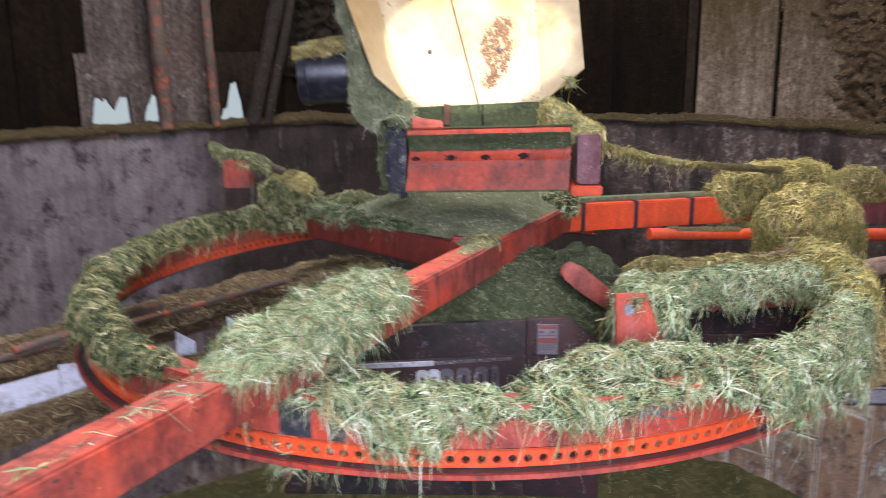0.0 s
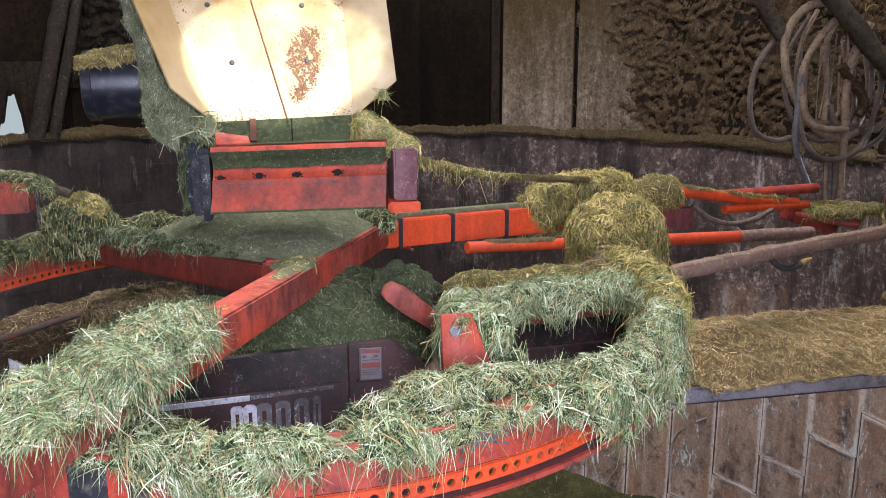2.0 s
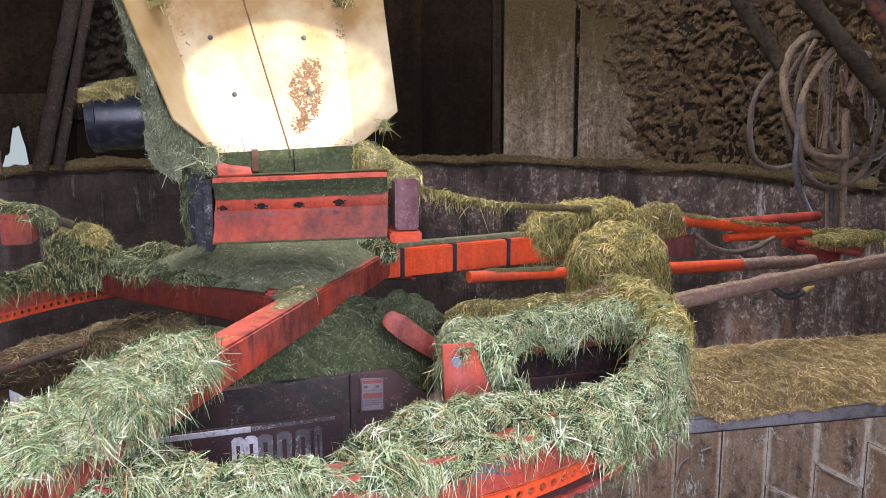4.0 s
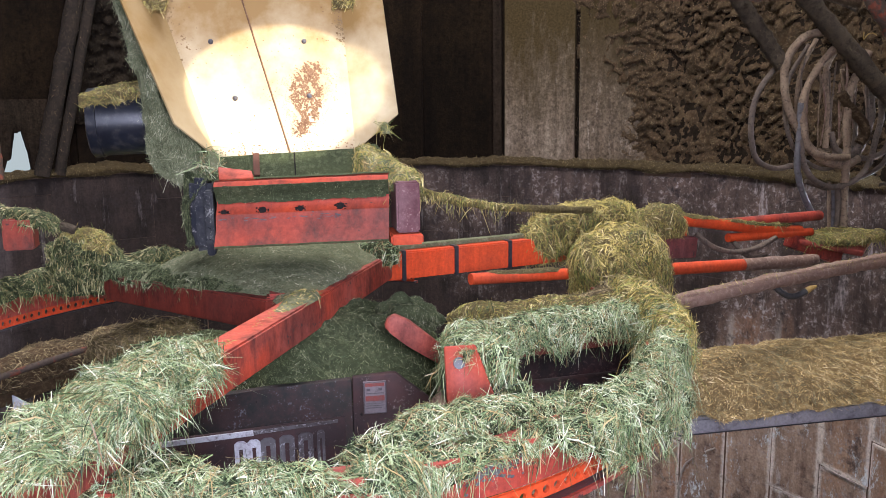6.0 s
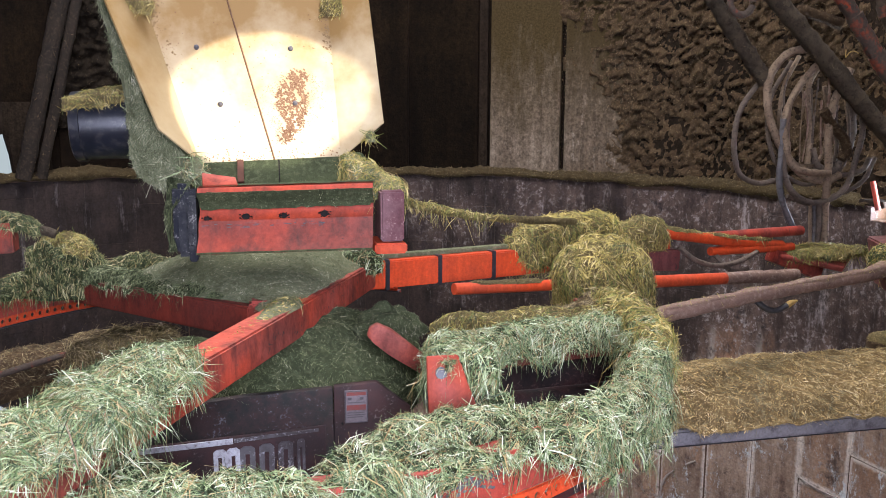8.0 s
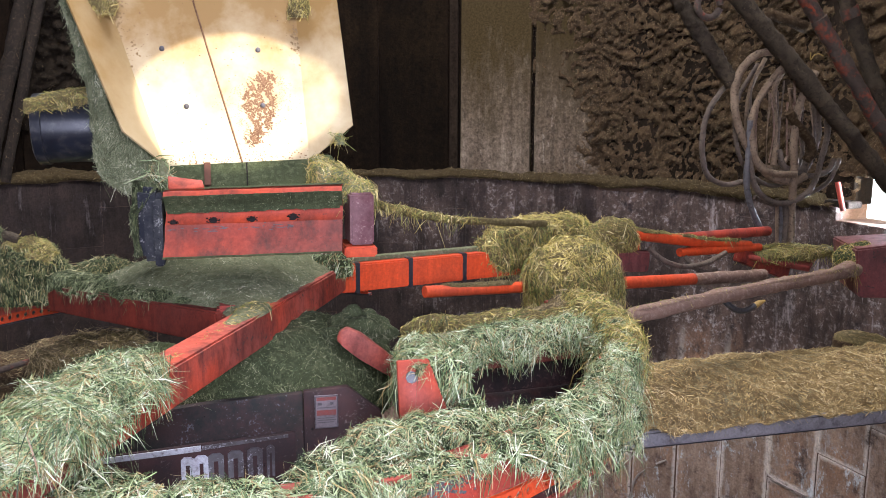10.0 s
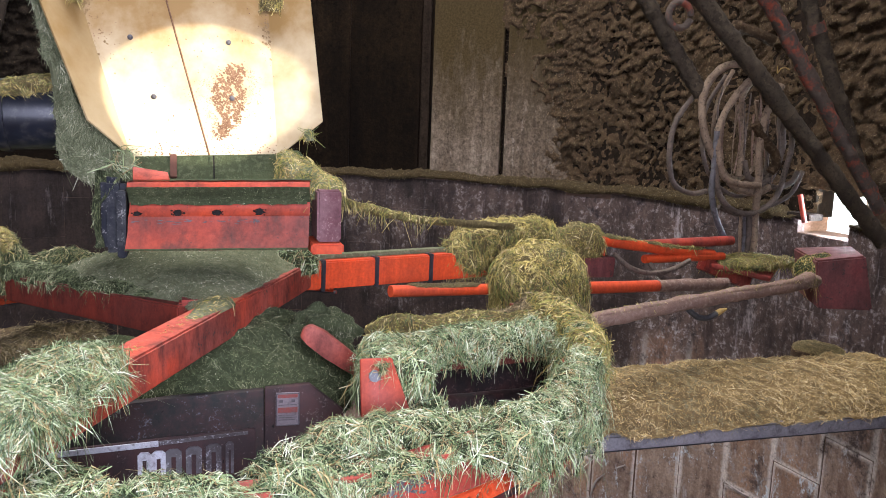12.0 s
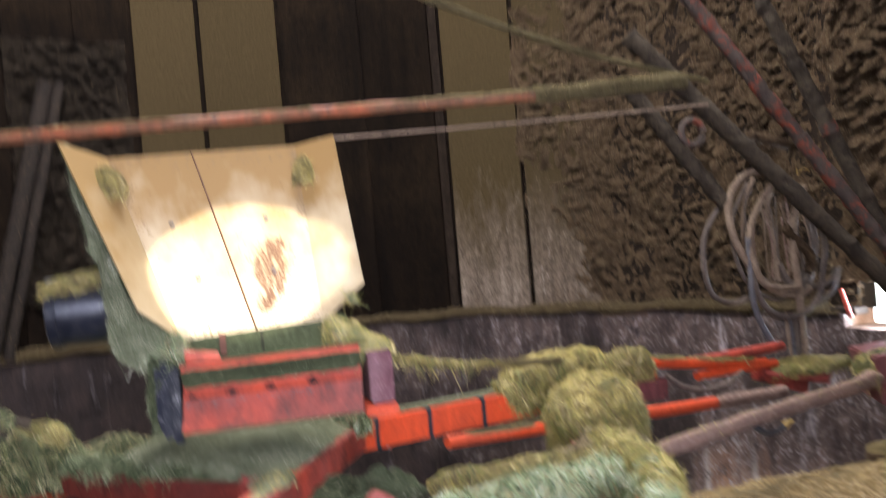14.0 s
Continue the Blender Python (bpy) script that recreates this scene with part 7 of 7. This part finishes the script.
# pale mortar smeared along a few joints
for line in ([(56.2, 0.0), (56.3, 0.19), (56.9, 0.31), (58.2, 0.385)], [(74.4, 0.635), (75.6, 0.62), (77.5, 0.615), (80.3, 0.62)], [(80.5, 0.61), (80.65, 0.50), (80.4, 0.36)],
             [(68.8, 0.392), (71.0, 0.388), (73.6, 0.392)], [(59.6, 0.44), (61.0, 0.485)], [(56.2, -0.09), (58.5, -0.088), (61.8, -0.092)], [(62.2, 0.15), (64.6, 0.152), (67.6, 0.158)]):
    bm = bmesh.new()
    pts = curve_pts([(u, v, 0) for u, v in line], 24)
    rows = []
    for i, (u, v, _) in enumerate(pts):
        du, dv = pts[min(i + 1, 23)][:2] - pts[max(i - 1, 0)][:2]
        du *= 0.048
        n_ = math.hypot(du, dv)
        w = 0.011 * (1 + 0.9 * noise.noise(Vector((i * 0.5, u, 0)))) * math.sin(math.pi * (0.12 + 0.76 * i / 23)) ** 0.5
        rows.append([bm.verts.new(around(u + side * -dv / n_ * w / 0.048 * 0.5, R_LOW - 0.0095 - up, v + side * du / n_ * w * 0.5)) for side, up in ((-1, 0.0), (-0.5, 0.004), (0.5, 0.004), (1, 0.0))])
    for r0, r1 in zip(rows, rows[1:]):
        for i in range(3):
            bm.faces.new((r0[i], r0[i + 1], r1[i + 1], r1[i]))
    part("mortar_smear", bm, "mortar", wall_lower, "pale smear of mortar on the joint")

# wider slabs above the ledge: pale scraped ones and dark soaked ones
edges = [-56, -48.0, -38.5, -32.5, -24, -16, -9.3, -1.0, 9.3, 19.9, 29.1, 30.4, 40.2, 49.6, 57.0, 65.0, 72.5, 80.2]
kinds = ["upper_dark", "upper_grey", "upper_grey", "upper_dark", "upper_dark", "upper_dark", "upper_pale", "upper_pale", "upper_dark", "upper_dark", "upper_mid", "upper_pale", "upper_pale",
         "upper_mid", "upper_mid", "upper_mid", "upper_mid"]
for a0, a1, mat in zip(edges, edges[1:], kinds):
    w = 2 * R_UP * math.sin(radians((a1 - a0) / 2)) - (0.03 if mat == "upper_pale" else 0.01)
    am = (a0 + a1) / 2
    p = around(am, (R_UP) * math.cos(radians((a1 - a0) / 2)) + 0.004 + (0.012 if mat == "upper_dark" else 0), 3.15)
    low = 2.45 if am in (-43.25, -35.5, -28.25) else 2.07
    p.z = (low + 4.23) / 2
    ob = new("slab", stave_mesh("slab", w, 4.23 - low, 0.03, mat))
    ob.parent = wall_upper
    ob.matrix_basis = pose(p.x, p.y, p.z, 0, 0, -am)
